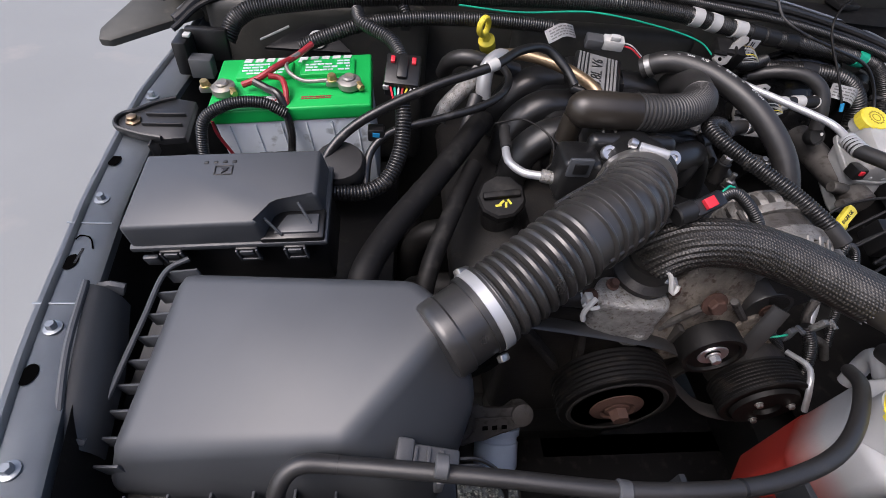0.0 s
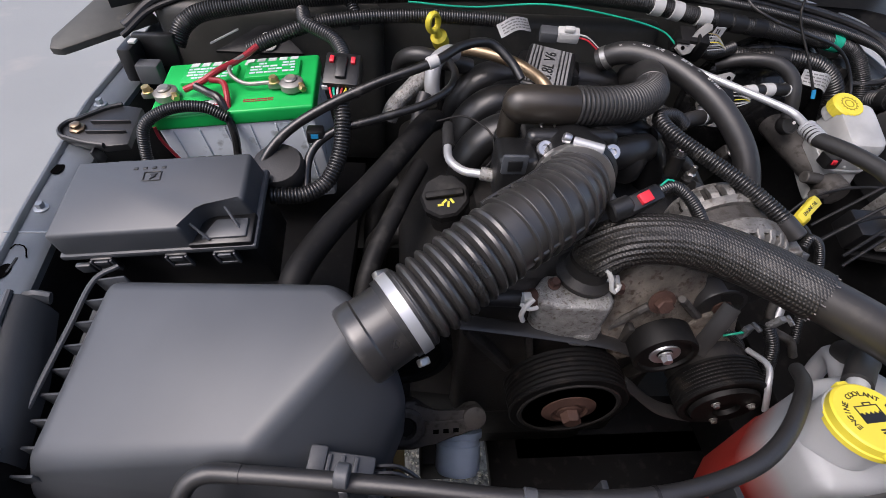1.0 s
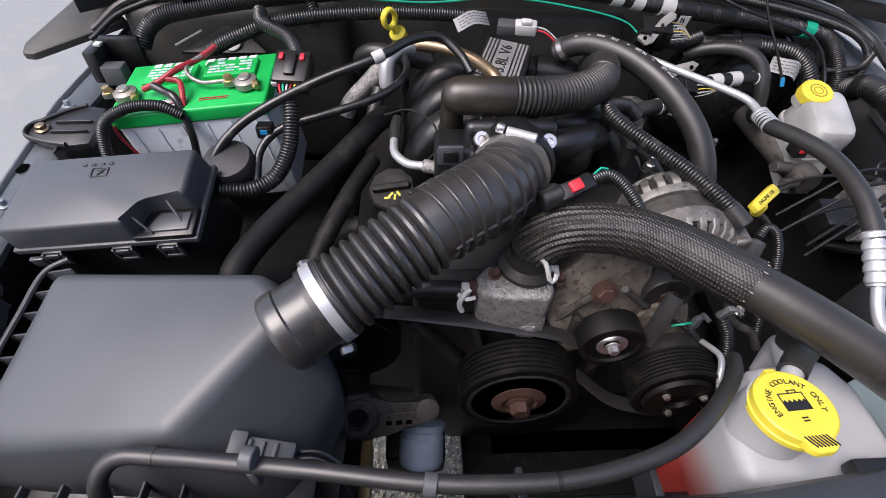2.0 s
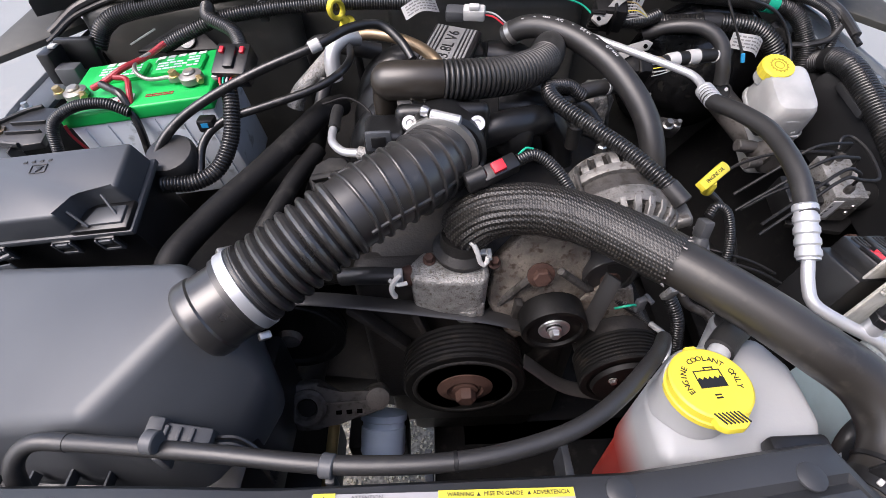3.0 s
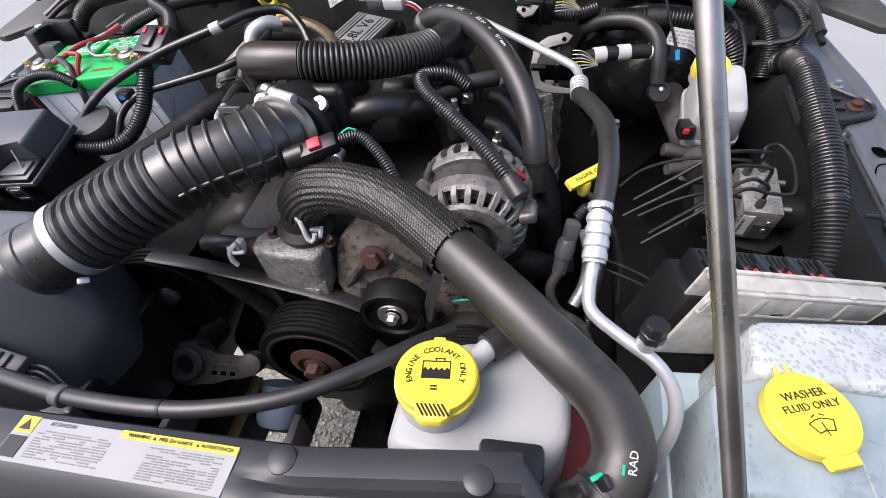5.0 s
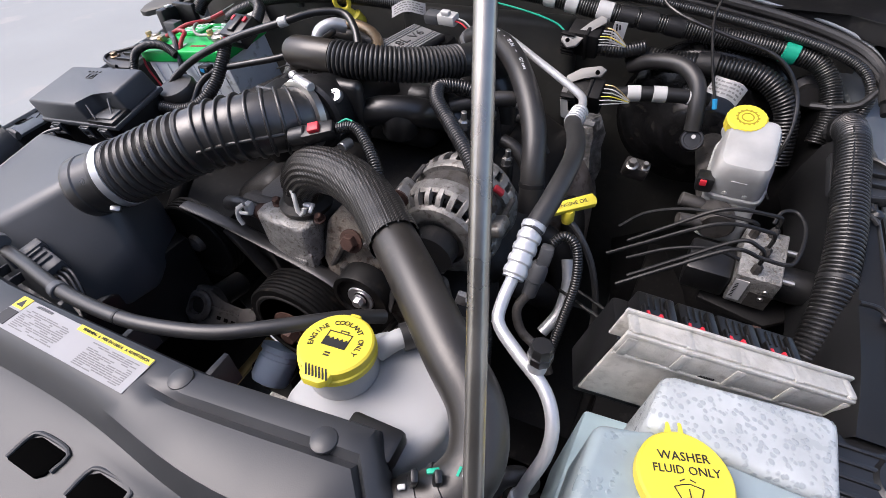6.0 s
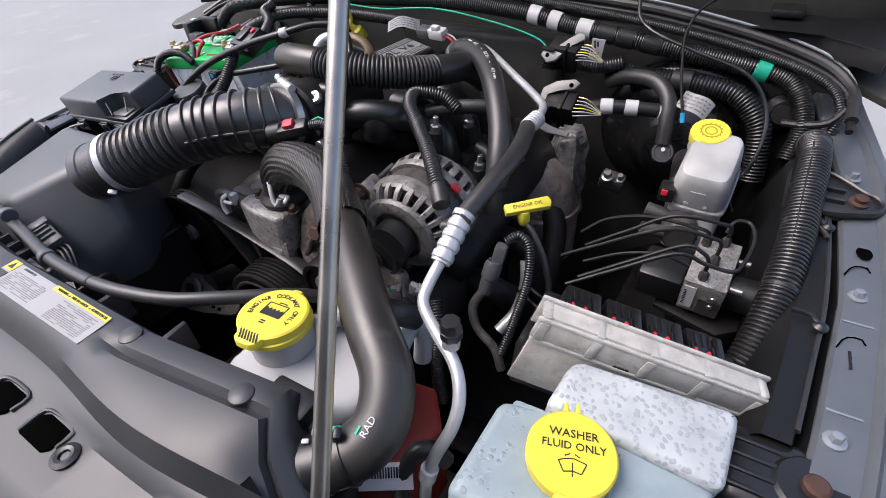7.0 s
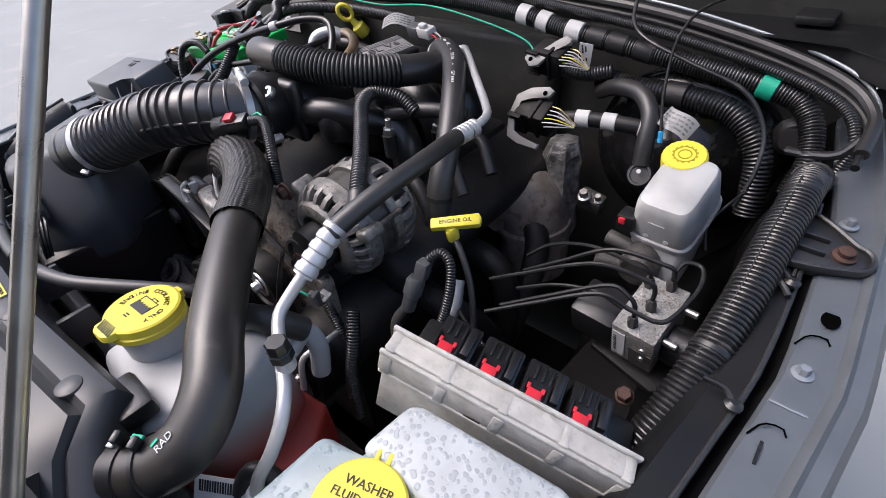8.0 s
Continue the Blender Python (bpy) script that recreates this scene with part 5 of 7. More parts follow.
part("rear_cap", lathe(B(), [(0.050, 0.0), (0.058, 0.0), (0.058, 0.006), (0.052, 0.010), (0.036, 0.012)], ac0 + d * 0.100, ac1, 48), "alloy", al)
for i in range(24):
    a = 360 * i / 24
    part("fin", prism(B(), [(0.038, -0.003), (0.050, -0.001), (0.062, 0.008), (0.067, 0.019), (0.060, 0.022), (0.052, 0.009), (0.038, 0.005)], -0.0036, 0.0036, fr @ pose(0, 0, 0, 0, 0, a) @ turn, 0.0012, 1), "alloy", al)
for i in range(24):
    a = 360 * i / 24 + 5
    part("slot_bar", prism(B(), [(0.058, 0.072), (0.069, 0.072), (0.071, 0.080), (0.067, 0.094), (0.057, 0.104), (0.052, 0.100), (0.060, 0.088)], -0.0048, 0.0048, fr @ pose(0, 0, 0, 0, 0, a) @ turn, 0.0016, 2), "alloy", al)
for i in range(3):
    part("lug", box(B(), (0, 0, 0), (0.022, 0.016, 0.030), fr @ pose(0, 0, 0.024, 0, 0, 40 + 120 * i) @ pose(0.070, 0, 0), 0.005, 3), "alloy", al)
    part("through_bolt", rod(B(), fr @ pose(0, 0, 0, 0, 0, 40 + 120 * i) @ Vector((0.071, 0, 0.03)), fr @ pose(0, 0, 0, 0, 0, 40 + 120 * i) @ Vector((0.071, 0, 0.075)), 0.0035, 8), "dirty_cast", al)
part("pulley", lathe(B(), [(0.012, -0.03), (0.028, -0.028), (0.028, -0.004), (0.02, 0.0)], ac0, ac1, 28), "iron", al)
part("label", box(B(), (0, 0, 0), (0.0008, 0.026, 0.03), fr @ pose(0, 0, 0.075, 0, 0, -25) @ pose(0.0692, 0, 0)), "paper", al)
part("red_cap", box(B(), (0, 0, 0), (0.014, 0.010, 0.006), Matrix.Translation((0.242, 0.501, 1.139)) @ pose(0, 0, 0, 0, 40, 10), 0.002), "redcable", al)
part("bolt", bolt(B(), fr @ Vector((0.045, 0.058, -0.004)), -d, 0.008, 0.008, 1.5), "rust", al)

# ---- cooling ----
def flag(parent, m, w, h, bend, seed):
    """A paper tag curled along its length, with lines of unreadable print that follow the curl."""
    def patch(bm, x0, x1, y0, y1, off):
        n = max(1, int(abs(x1 - x0) / 0.004))
        pts = []
        for i in range(n + 1):
            x = x0 + (x1 - x0) * i / n
            a = x / bend
            wob = 0.0015 * math.sin(x * 130 + seed)
            pts.append([bm.verts.new(m @ Vector((bend * math.sin(a) - off * math.sin(a), y + wob, bend * (math.cos(a) - 1) + off + 0.12 * (y - x) * x / w))) for y in (y0, y1)])
        for p, q in zip(pts, pts[1:]):
            bm.faces.new((p[0], q[0], q[1], p[1]))
    bm = B()
    patch(bm, -w / 2, w / 2, -h / 2, h / 2, 0.0)
    bmesh.ops.solidify(bm, geom=bm.faces[:], thickness=0.0005)
    part("paper", bm, "paper", parent)
    rnd = random.Random(seed)
    bm = B()
    for k in range(4):
        y = h * (0.3 - 0.2 * k)
        x = -w * 0.42
        while x < w * 0.36:
            l = rnd.uniform(0.003, 0.010)
            patch(bm, x, min(x + l, w * 0.42), y - h * 0.045, y + h * 0.045, 0.0008)
            x += l + 0.002
    part("print", bm, "fine_print", parent)



rh = [(-0.012, 0.452, 1.108), (-0.002, 0.447, 1.134), (0.026, 0.441, 1.157), (0.075, 0.430, 1.165), (0.130, 0.402, 1.165), (0.190, 0.350, 1.163), (0.240, 0.305, 1.156), (0.284, 0.266, 1.144), (0.318, 0.238, 1.130), (0.331, 0.208, 1.113), (0.322, 0.182, 1.100), (0.294, 0.158, 1.091), (0.262, 0.138, 1.086)]
rad = thing("radiator_hose", (0.2, 0.35, 1.05), "thick black radiator hose with a braided sleeve", "hose")
hp = spline(rh, 0.004)
part("tube", tube(B(), hp[::2], 0.0235, 28, 0.006), "hose", rad)
cut = int(len(hp) * 0.445)
bm = B()
sp0 = hp[4:cut]
seg, nn = 120, len(sp0)
t0 = (sp0[1] - sp0[0]).normalized()
side = t0.cross(Vector((0, 0, 1))).normalized()
rings = []
for i, q in enumerate(sp0):
    t = (sp0[min(i + 1, nn - 1)] - sp0[max(i - 1, 0)]).normalized()
    side = (side - t * side.dot(t)).normalized()
    up = t.cross(side)
    u = i / (nn - 1)
    puff = 0.0265 + 0.0030 * math.exp(-u * 3) + 0.0003 * math.sin(i * 0.7)
    ring = []
    for j in range(seg):
        a = 2 * math.pi * j / seg
        k = puff + (0.0016 * math.exp(-u * 4.0) + 0.00010) * math.cos(24 * a + 1.1 * math.sin(5 * u + 2 * a))
        ring.append(bm.verts.new(q + side * (k * math.cos(a)) + up * (k * math.sin(a))))
    rings.append(ring)
for a, b in zip(rings, rings[1:]):
    for j in range(seg):
        bm.faces.new((a[j], a[(j + 1) % seg], b[(j + 1) % seg], b[j]))
part("sleeve", bm, "braid", rad, "braided black sleeve, frayed at its end")
for k in range(14):
    a = 2 * math.pi * k / 14
    t = (sp0[-1] - sp0[-3]).normalized()
    s1 = t.cross(Vector((0, 0, 1))).normalized()
    u1 = t.cross(s1)
    o = s1 * math.cos(a) + u1 * math.sin(a)
    part("fray", tube(B(), [sp0[-1] + o * 0.0262, sp0[-1] + o * 0.0264 + t * (0.0015 + 0.0012 * (k % 3))], 0.0009, 4), "loom", rad)
hc = thing("spring_clamp", (0.30, 0.163, 1.09), "black spring clamp with raised ears and blue marks", "hose clamp")
part("band", ring_band(B(), rh, 0.925, 0.0252, 0.014, 28), "plastic", hc)
part("band", ring_band(B(), rh, 0.885, 0.0252, 0.005, 28), "plastic", hc)
for dx in (0, 0.016):
    part("ear", box(B(), (0, 0, 0), (0.006, 0.010, 0.022), Matrix.Translation((0.296 + dx, 0.170 + dx * 0.4, 1.122)) @ pose(0, 0, 0, 10, 12, 30), 0.002), "plastic", hc)
part("paint_mark", box(B(), (0, 0, 0), (0.010, 0.004, 0.003), Matrix.Translation((0.308, 0.180, 1.1255)) @ pose(0, 0, 0, 0, 0, 30), 0.001), "teal", hc, "blue-green paint mark")
part("paint_mark", box(B(), (0, 0, 0), (0.006, 0.004, 0.003), Matrix.Translation((0.290, 0.163, 1.118)) @ pose(0, 0, 0, 0, 0, 30), 0.001), "white", hc)
i = min(range(len(hp)), key=lambda k: (hp[k] - Vector((0.331, 0.203, 1.112))).length)
t = (hp[i - 2] - hp[i + 2]).normalized()
up = Vector((0.12, -0.25, 1.0))
up = (up - t * up.dot(t)).normalized()
hm2 = Matrix((t, up.cross(t), up)).transposed().to_4x4()
hm2.translation = hp[i] + up * 0.0243
part("hose_writing", letters(B(), "RAD", 0.0085, hm2), "paper", rad, "white printed letters")
part("hose_mark", box(B(), (-0.006, 0.0065, -0.0006), (0.007, 0.002, 0.0006), hm2), "teal", rad)

ct = thing("coolant_tank", (0.20, 0.25, 0.88), "milky plastic coolant tank with a yellow cap", "coolant tank")
shape = [(0.138, 0.190), (0.268, 0.172), (0.300, 0.220), (0.302, 0.280), (0.282, 0.318), (0.192, 0.308), (0.142, 0.262)]
tank = part("tank", prism(B(), shape, 0.985, 1.092, None, 0.014, 5, 0.05), "coolant", ct)
part("lower_tank", prism(B(), [(0.144, 0.192), (0.280, 0.176), (0.325, 0.215), (0.335, 0.285), (0.305, 0.325), (0.196, 0.310), (0.148, 0.262)], 0.850, 0.987, None, 0.006, 3), "coolant", ct, "lower tank half showing red coolant")
part("neck", lathe(B(), [(0.035, 0), (0.033, 0.008), (0.033, 0.040)], (0.182, 0.244, 1.086), (0.182, 0.240, 1.3), 32), "milky", ct)
part("outlet", tube(B(), [(0.205, 0.268, 1.100), (0.220, 0.284, 1.108), (0.236, 0.300, 1.104)], 0.010, 16), "milky", ct)
part("handle", tube(B(), [(0.268, 0.318, 1.05), (0.268, 0.345, 1.062), (0.275, 0.352, 1.04), (0.275, 0.345, 1.0)], 0.011, 14), "milky", ct)
cm1 = Matrix.Translation((0.184, 0.242, 1.1370)) @ pose(0, 0, 0, -4, 0, 4) @ Matrix.Diagonal((0.90, 0.90, 0.90, 1.0))
ccap = part("cap", lathe(B(), [(0.0335, -0.016), (0.0355, -0.015), (0.0355, -0.010), (0.034, -0.009), (0.034, -0.001), (0.032, 0.0005), (0.002, 0.001)], cm1 @ Vector((0, 0, 0)), cm1 @ Vector((0, 0, 1)), 44), "yellow", ct, "yellow screw cap with black print")
part("tongue", prism(B(), [(-0.016, -0.028), (0.016, -0.028), (0.015, -0.042), (0.008, -0.047), (-0.008, -0.047), (-0.015, -0.042)], -0.008, 0.0002, cm1, 0.002), "yellow", ccap)
part("lug", prism(B(), [(-0.007, 0.030), (0.007, 0.030), (0.006, 0.042), (-0.006, 0.042)], -0.012, -0.002, cm1, 0.002), "yellow", ccap)
part("cap_writing", arc_letters(B(), "ENGINE COOLANT ONLY", 0.0078, 0.0245, cm1 @ pose(0, 0, 0.0012), 92, 12.2), "ink", ccap)
bm = B()
for p, w, h in (((-0.0125, 0.001), 0.001, 0.017), ((0.0125, 0.001), 0.001, 0.017), ((0, 0.0095), 0.026, 0.001), ((0, -0.0042), 0.026, 0.0085), ((0.003, 0.0125), 0.010, 0.001), ((-0.001, 0.011), 0.001, 0.003), ((0.007, 0.011), 0.001, 0.003)):
    box(bm, (p[0], p[1] + 0.002, 0.0012), (w, h, 0.0005), cm1)
for i in range(5):
    prism(bm, [(-0.0125 + i * 0.005, 0.002), (-0.0100 + i * 0.005, 0.005), (-0.0075 + i * 0.005, 0.002)], 0.001, 0.0015, cm1)
part("tank_symbol", bm, "ink", ccap)
part("book_symbol", bars(B(), cm1 @ pose(0, -0.0155, 0.0012), 0.008, 0.006, 2, 1.0, 0.0005, 4), "ink", ccap)
bm = B()
for i in range(7):
    box(bm, (0, 0, 0), (0.0016, 0.013, 0.0005), cm1 @ pose(-0.0105 + i * 0.0036, -0.0365, 0.0006, 0, 0, 32))
part("hatching", bm, "ink", ccap)
oh = [(-0.414, 0.196, 1.050), (-0.413, 0.214, 1.088), (-0.396, 0.228, 1.104), (-0.355, 0.226, 1.106), (-0.235, 0.208, 1.118), (-0.135, 0.192, 1.126), (-0.050, 0.188, 1.130), (0.008, 0.194, 1.131), (0.066, 0.211, 1.130), (0.112, 0.240, 1.126), (0.160, 0.284, 1.112), (0.185, 0.315, 1.09)]
ov = thing("overflow_hose", (-0.1, 0.19, 1.10), "long black overflow hose along the header", "hose")
op = spline(oh, 0.004)
part("elbow", tube(B(), op[:27], 0.0079, 18, 0.004), "rubber", ov, "moulded elbow end")
part("tube", tube(B(), op[24:], 0.0074, 18, 0.005), "rubber", ov)
part("tape_mark", ring_band(B(), oh, 0.62, 0.0079, 0.004, 18), "dark", ov)
cable("tank_hose", [(0.222, 0.287, 1.108), (0.240, 0.304, 1.106), (0.262, 0.322, 1.098), (0.272, 0.345, 1.07)], 0.0135, "rubber", "short black hose at the coolant tank", "hose", seg=16)
for x, y in ((-0.135, 0.188), (-0.28, 0.213)):
    hk = thing("hose_clip", (x, y, 1.10), "grey plastic clip holding the overflow hose", "clip", "hose clips")
    part("jaw", lathe(B(), [(0.0085, 0), (0.0095, 0.001), (0.0095, 0.010), (0.0085, 0.011)], (x - 0.005, y + 0.004, 1.126), (x + 1, y - 0.176, 1.126), 18), "grey_plastic", hk)
    part("stalk", box(B(), (x, y - 0.002, 1.099), (0.008, 0.008, 0.026), None, 0.002), "grey_plastic", hk)

# coolant sensor plug and grey relay under the hose, front left
gp = thing("grey_connector", (-0.29, 0.24, 1.06), "blue-grey electrical connector with cable", "connector")
gm = Matrix.Translation((-0.285, 0.240, 1.066)) @ pose(0, 0, 0, 10, 6, -8)
part("body", box(B(), (0, 0, 0), (0.055, 0.026, 0.022), gm, 0.003), "grey_plastic", gp)
part("collar", box(B(), (-0.024, 0.0, 0.004), (0.016, 0.032, 0.026), gm, 0.003), "grey_plastic", gp)
for i in range(3):
    part("rib", box(B(), (-0.014 + i * 0.012, -0.002, 0.012), (0.004, 0.024, 0.005), gm, 0.001), "grey_plastic", gp)
for k in range(3):
    part("wire", tube(B(), [tuple(gm @ Vector((0.026, -0.006 + k * 0.006, 0))), tuple(gm @ Vector((0.05, -0.004 + k * 0.006, 0.004))), tuple(gm @ Vector((0.075, -0.012 + k * 0.005, -0.008))), tuple(gm @ Vector((0.085, -0.022 + k * 0.004, -0.03)))], 0.0022, 6), "loom", gp)
pf = thing("pump_canister", (-0.15, 0.35, 0.70), "pale blue plastic canister low in the bay", "canister")
part("body", lathe(B(), [(0.020, 0), (0.032, 0.004), (0.036, 0.012), (0.036, 0.050), (0.034, 0.052), (0.034, 0.060), (0.038, 0.062), (0.038, 0.072), (0.02, 0.076)], (-0.142, 0.345, 0.705), (-0.138, 0.400, 0.745), 28), "paleblue", pf)
part("bracket", box(B(), (-0.150, 0.39, 0.67), (0.10, 0.06, 0.08), None, 0.008), "dark", pf)
dm = thing("steering_damper", (-0.18, 0.36, 0.82), "grey finned aluminium casting low in the bay", "casting")
dmm = Matrix.Translation((-0.180, 0.362, 0.874)) @ pose(0, 0, 0, 44, 4, 4)
part("casting", prism(B(), [(-0.078, -0.014), (-0.062, -0.032), (-0.034, -0.034), (-0.008, -0.022), (0.026, -0.020), (0.046, -0.014), (0.062, -0.004), (0.066, 0.010), (0.056, 0.022), (0.040, 0.022), (0.026, 0.012), (-0.006, 0.014), (-0.034, 0.034), (-0.066, 0.032), (-0.080, 0.012)], -0.012, 0.008, dmm, 0.005, 3), "dirty_cast", dm)
part("boss", lathe(B(), [(0.026, 0.006), (0.026, 0.013), (0.022, 0.016), (0.015, 0.016), (0.013, 0.008)], dmm @ Vector((-0.048, 0, 0)), dmm @ Vector((-0.048, 0, 1)), 28), "dirty_cast", dm)
part("bush", lathe(B(), [(0.013, 0.008), (0.012, 0.010), (0.002, 0.010)], dmm @ Vector((-0.048, 0, 0)), dmm @ Vector((-0.048, 0, 1)), 20), "dull_rubber", dm)
# Black inserts on the casting: the windows' inner shade as colour.
for i in range(3):
    part("window", box(B(), (-0.006 + i * 0.014, -0.010, 0.0075), (0.008, 0.006, 0.002), dmm, 0.0006), "hole", dm)
part("web", box(B(), (0.010, 0.004, 0.010), (0.066, 0.004, 0.005), dmm, 0.001), "dirty_cast", dm)
part("lobe", lathe(B(), [(0.017, 0.004), (0.016, 0.012), (0.010, 0.014)], dmm @ Vector((0.048, 0.006, 0)), dmm @ Vector((0.048, 0.006, 1)), 22), "dirty_cast", dm)
part("mount", rod(B(), (-0.24, 0.37, 0.86), (-0.24, 0.45, 0.84), 0.022), "iron", dm)

# ---- washer and engine computer ----
wt = thing("washer_tank", (0.49, 0.27, 0.80), "translucent washer tank with bluish fluid and yellow cap", "washer tank")
wm = Matrix.Translation((0.490, 0.270, 1.106)) @ pose(0, 0, 0, 3, 6, 0)
front = [(-0.082, 0.004), (-0.040, 0.012), (0.088, 0.020), (0.082, -0.075), (-0.088, -0.085)]
part("tank", prism(B(), front, -0.10, -0.004, wm, 0.009, 4), "beads", wt)
part("raised_back", prism(B(), [(-0.048, 0.012), (-0.042, 0.060), (-0.034, 0.066), (0.088, 0.083), (0.093, 0.076), (0.090, 0.012)], -0.10, 0.006, wm, 0.008, 4), "fog", wt)
part("lower_tank", prism(B(), [(-0.082, 0.06), (0.088, 0.08), (0.080, -0.08), (-0.092, -0.09)], -0.28, -0.10, wm, 0.004), "fluid", wt, "lower tank part full of fluid")
part("seam", box(B(), (0.018, -0.034, -0.0036), (0.0022, 0.080, 0.0016), wm, 0.0006), "fog", wt)
cm2 = Matrix.Translation((0.475, 0.252, 1.116)) @ pose(0, 0, 0, 2, 4, 18) @ Matrix.Diagonal((0.93, 0.93, 1.0, 1.0))
wc = part("cap", lathe(B(), [(0.031, -0.012), (0.034, -0.011), (0.0342, -0.001), (0.0325, 0.001), (0.002, 0.0012)], cm2 @ Vector((0, 0, 0)), cm2 @ Vector((0, 0, 1)), 44), "yellow", wt, "yellow flip cap with black print")
part("tongue", prism(B(), [(-0.014, -0.028), (0.014, -0.028), (0.012, -0.044), (-0.012, -0.044)], -0.008, 0.0, cm2, 0.002), "yellow", wc)
for x in (-0.005, 0.005):
    part("hinge", prism(B(), [(x - 0.0025, 0.028), (x + 0.0025, 0.028), (x + 0.002, 0.046), (x - 0.002, 0.046)], -0.009, -0.001, cm2, 0.0015), "yellow", wc)
part("neck", lathe(B(), [(0.030, -0.03), (0.030, -0.010)], cm2 @ Vector((0, 0, 0)), cm2 @ Vector((0, 0, 1)), 32), "clear", wt)
bm = letters(B(), "WASHER", 0.0100, cm2 @ pose(0.001, 0.0150, 0.0014))
letters(bm, "FLUID ONLY", 0.0092, cm2 @ pose(0.001, 0.0045, 0.0014))
part("cap_writing", bm, "ink", wc)
bm = B()
tube(bm, [tuple(cm2 @ Vector(p)) for p in ((-0.011, -0.0085, 0.0013), (0.0, -0.0055, 0.0013), (0.011, -0.0085, 0.0013))], 0.0004, 5)
for a, b in (((-0.011, -0.0085), (-0.007, -0.017)), ((0.011, -0.0085), (0.007, -0.017)), ((-0.007, -0.017), (0.0, -0.0155)), ((0.0, -0.0155), (0.007, -0.017)), ((0, -0.020), (0, -0.009)), ((-0.006, -0.004), (-0.002, -0.002)), ((0.002, -0.002), (0.006, -0.004))):
    rod(bm, cm2 @ Vector((*a, 0.0013)), cm2 @ Vector((*b, 0.0013)), 0.00045, 6)
part("wiper_symbol", bm, "ink", wc)

sm = Matrix.Translation((0.5105, 0.374, 1.1235)) @ pose(0, 0, 0, 0, 17, 14.5)
sh = thing("computer_shield", (0.51, 0.37, 1.0), "smoky grey plastic splash shield with ribs", "splash shield")
part("wall", box(B(), (0, -0.004, -0.058), (0.205, 0.004, 0.100), sm, 0.0015), "shield", sh)
part("step_wall", box(B(), (0, -0.0085, -0.021), (0.211, 0.004, 0.024), sm, 0.0015), "shield", sh)
part("back_wall", box(B(), (0, 0.0125, -0.020), (0.211, 0.003, 0.034), sm, 0.0012), "shield", sh)
part("top_rim", box(B(), (0, 0.002, -0.0055), (0.207, 0.018, 0.004), sm, 0.0015), "shield", sh)
part("top_bead", box(B(), (0, 0.0125, -0.003), (0.212, 0.0036, 0.006), sm, 0.0014), "shield", sh)
part("front_bead", box(B(), (0, -0.0088, -0.008), (0.212, 0.0042, 0.005), sm, 0.0016), "shield", sh)
for i in range(5):
    part("rib", box(B(), (-0.098 + i * 0.049, 0.002, -0.0055), (0.008, 0.021, 0.0045), sm, 0.0014), "shield", sh)
    part("buttress", box(B(), (-0.098 + i * 0.049, -0.0102, -0.022), (0.009, 0.0030, 0.024), sm, 0.0014), "shield", sh)
part("lip", box(B(), (0, -0.0090, -0.035), (0.209, 0.005, 0.004), sm, 0.0015), "shield", sh)
part("edge_slot", box(B(), (-0.018, -0.009, -0.032), (0.016, 0.003, 0.006), sm, 0.001), "dark", sh)
pcm = thing("engine_computer", (0.52, 0.40, 0.95), "black engine computer with four plugs and red locks", "engine computer")
part("body", box(B(), (0.01, 0.042, -0.095), (0.205, 0.055, 0.10), sm, 0.004), "plastic", pcm)
for i in range(4):
    x = -0.064 + i * 0.0415
    plug = part("plug", box(B(), (x + 0.006, 0.042, -0.040), (0.037, 0.052, 0.028), sm, 0.003), "plastic", pcm)
    part("lock", box(B(), (x, 0.029, -0.0245), (0.0135, 0.016, 0.005), sm, 0.0015), "red", plug, "red lock slide")
    for a in (-1, 1):
        for b in (-1, 1):
            part("lock_tooth", box(B(), (x + a * 0.0065, 0.029 + b * 0.0085, -0.0245), (0.0032, 0.006, 0.005), sm, 0.0008), "red", plug)
        part("rail", box(B(), (x + a * 0.0105, 0.030, -0.0240), (0.0022, 0.034, 0.005), sm, 0.0006), "plastic", plug)
    part("cover", box(B(), (x + 0.017, 0.046, -0.0235), (0.008, 0.030, 0.007), sm, 0.002), "plastic", plug)
    for k in range(3):
        part("ridge", box(B(), (x - 0.004 + k * 0.007, 0.055, -0.0255), (0.002, 0.016, 0.003), sm, 0.0006), "plastic", plug)
bb = thing("rubber_mount", (0.64, 0.33, 1.0), "black ribbed plastic mount with a rusty bolt", "mount")
part("body", box(B(), (0.612, 0.330, 1.045), (0.075, 0.075, 0.07), upright(0, 0, 0), 0.016, 4), "plastic", bb)
for i in range(4):
    part("groove", box(B(), (0.604, 0.306 + i * 0.014, 1.0790), (0.045, 0.005, 0.006), None, 0.002), "plastic", bb)
part("foot", lathe(B(), [(0.028, -0.012), (0.028, 0.0), (0.024, 0.004)], (0.640, 0.327, 1.079), (0.640, 0.327, 2), 28), "plastic", bb)
part("bolt", lathe(B(), [(0.0095, 0), (0.0095, 0.005), (0.007, 0.007)], (0.641, 0.327, 1.083), (0.641, 0.327, 2), 20), "rust", bb)

# ---- brakes ----
br = thing("brake_fluid_reservoir", (0.51, 0.72, 1.0), "milky brake fluid reservoir with a ribbed yellow cap", "brake reservoir")
bmx = Matrix.Translation((0.510, 0.720, 1.106)) @ pose(0, 0, 0, 20, 0, -4) @ Matrix.Diagonal((0.93, 0.96, 1.06, 1.0))
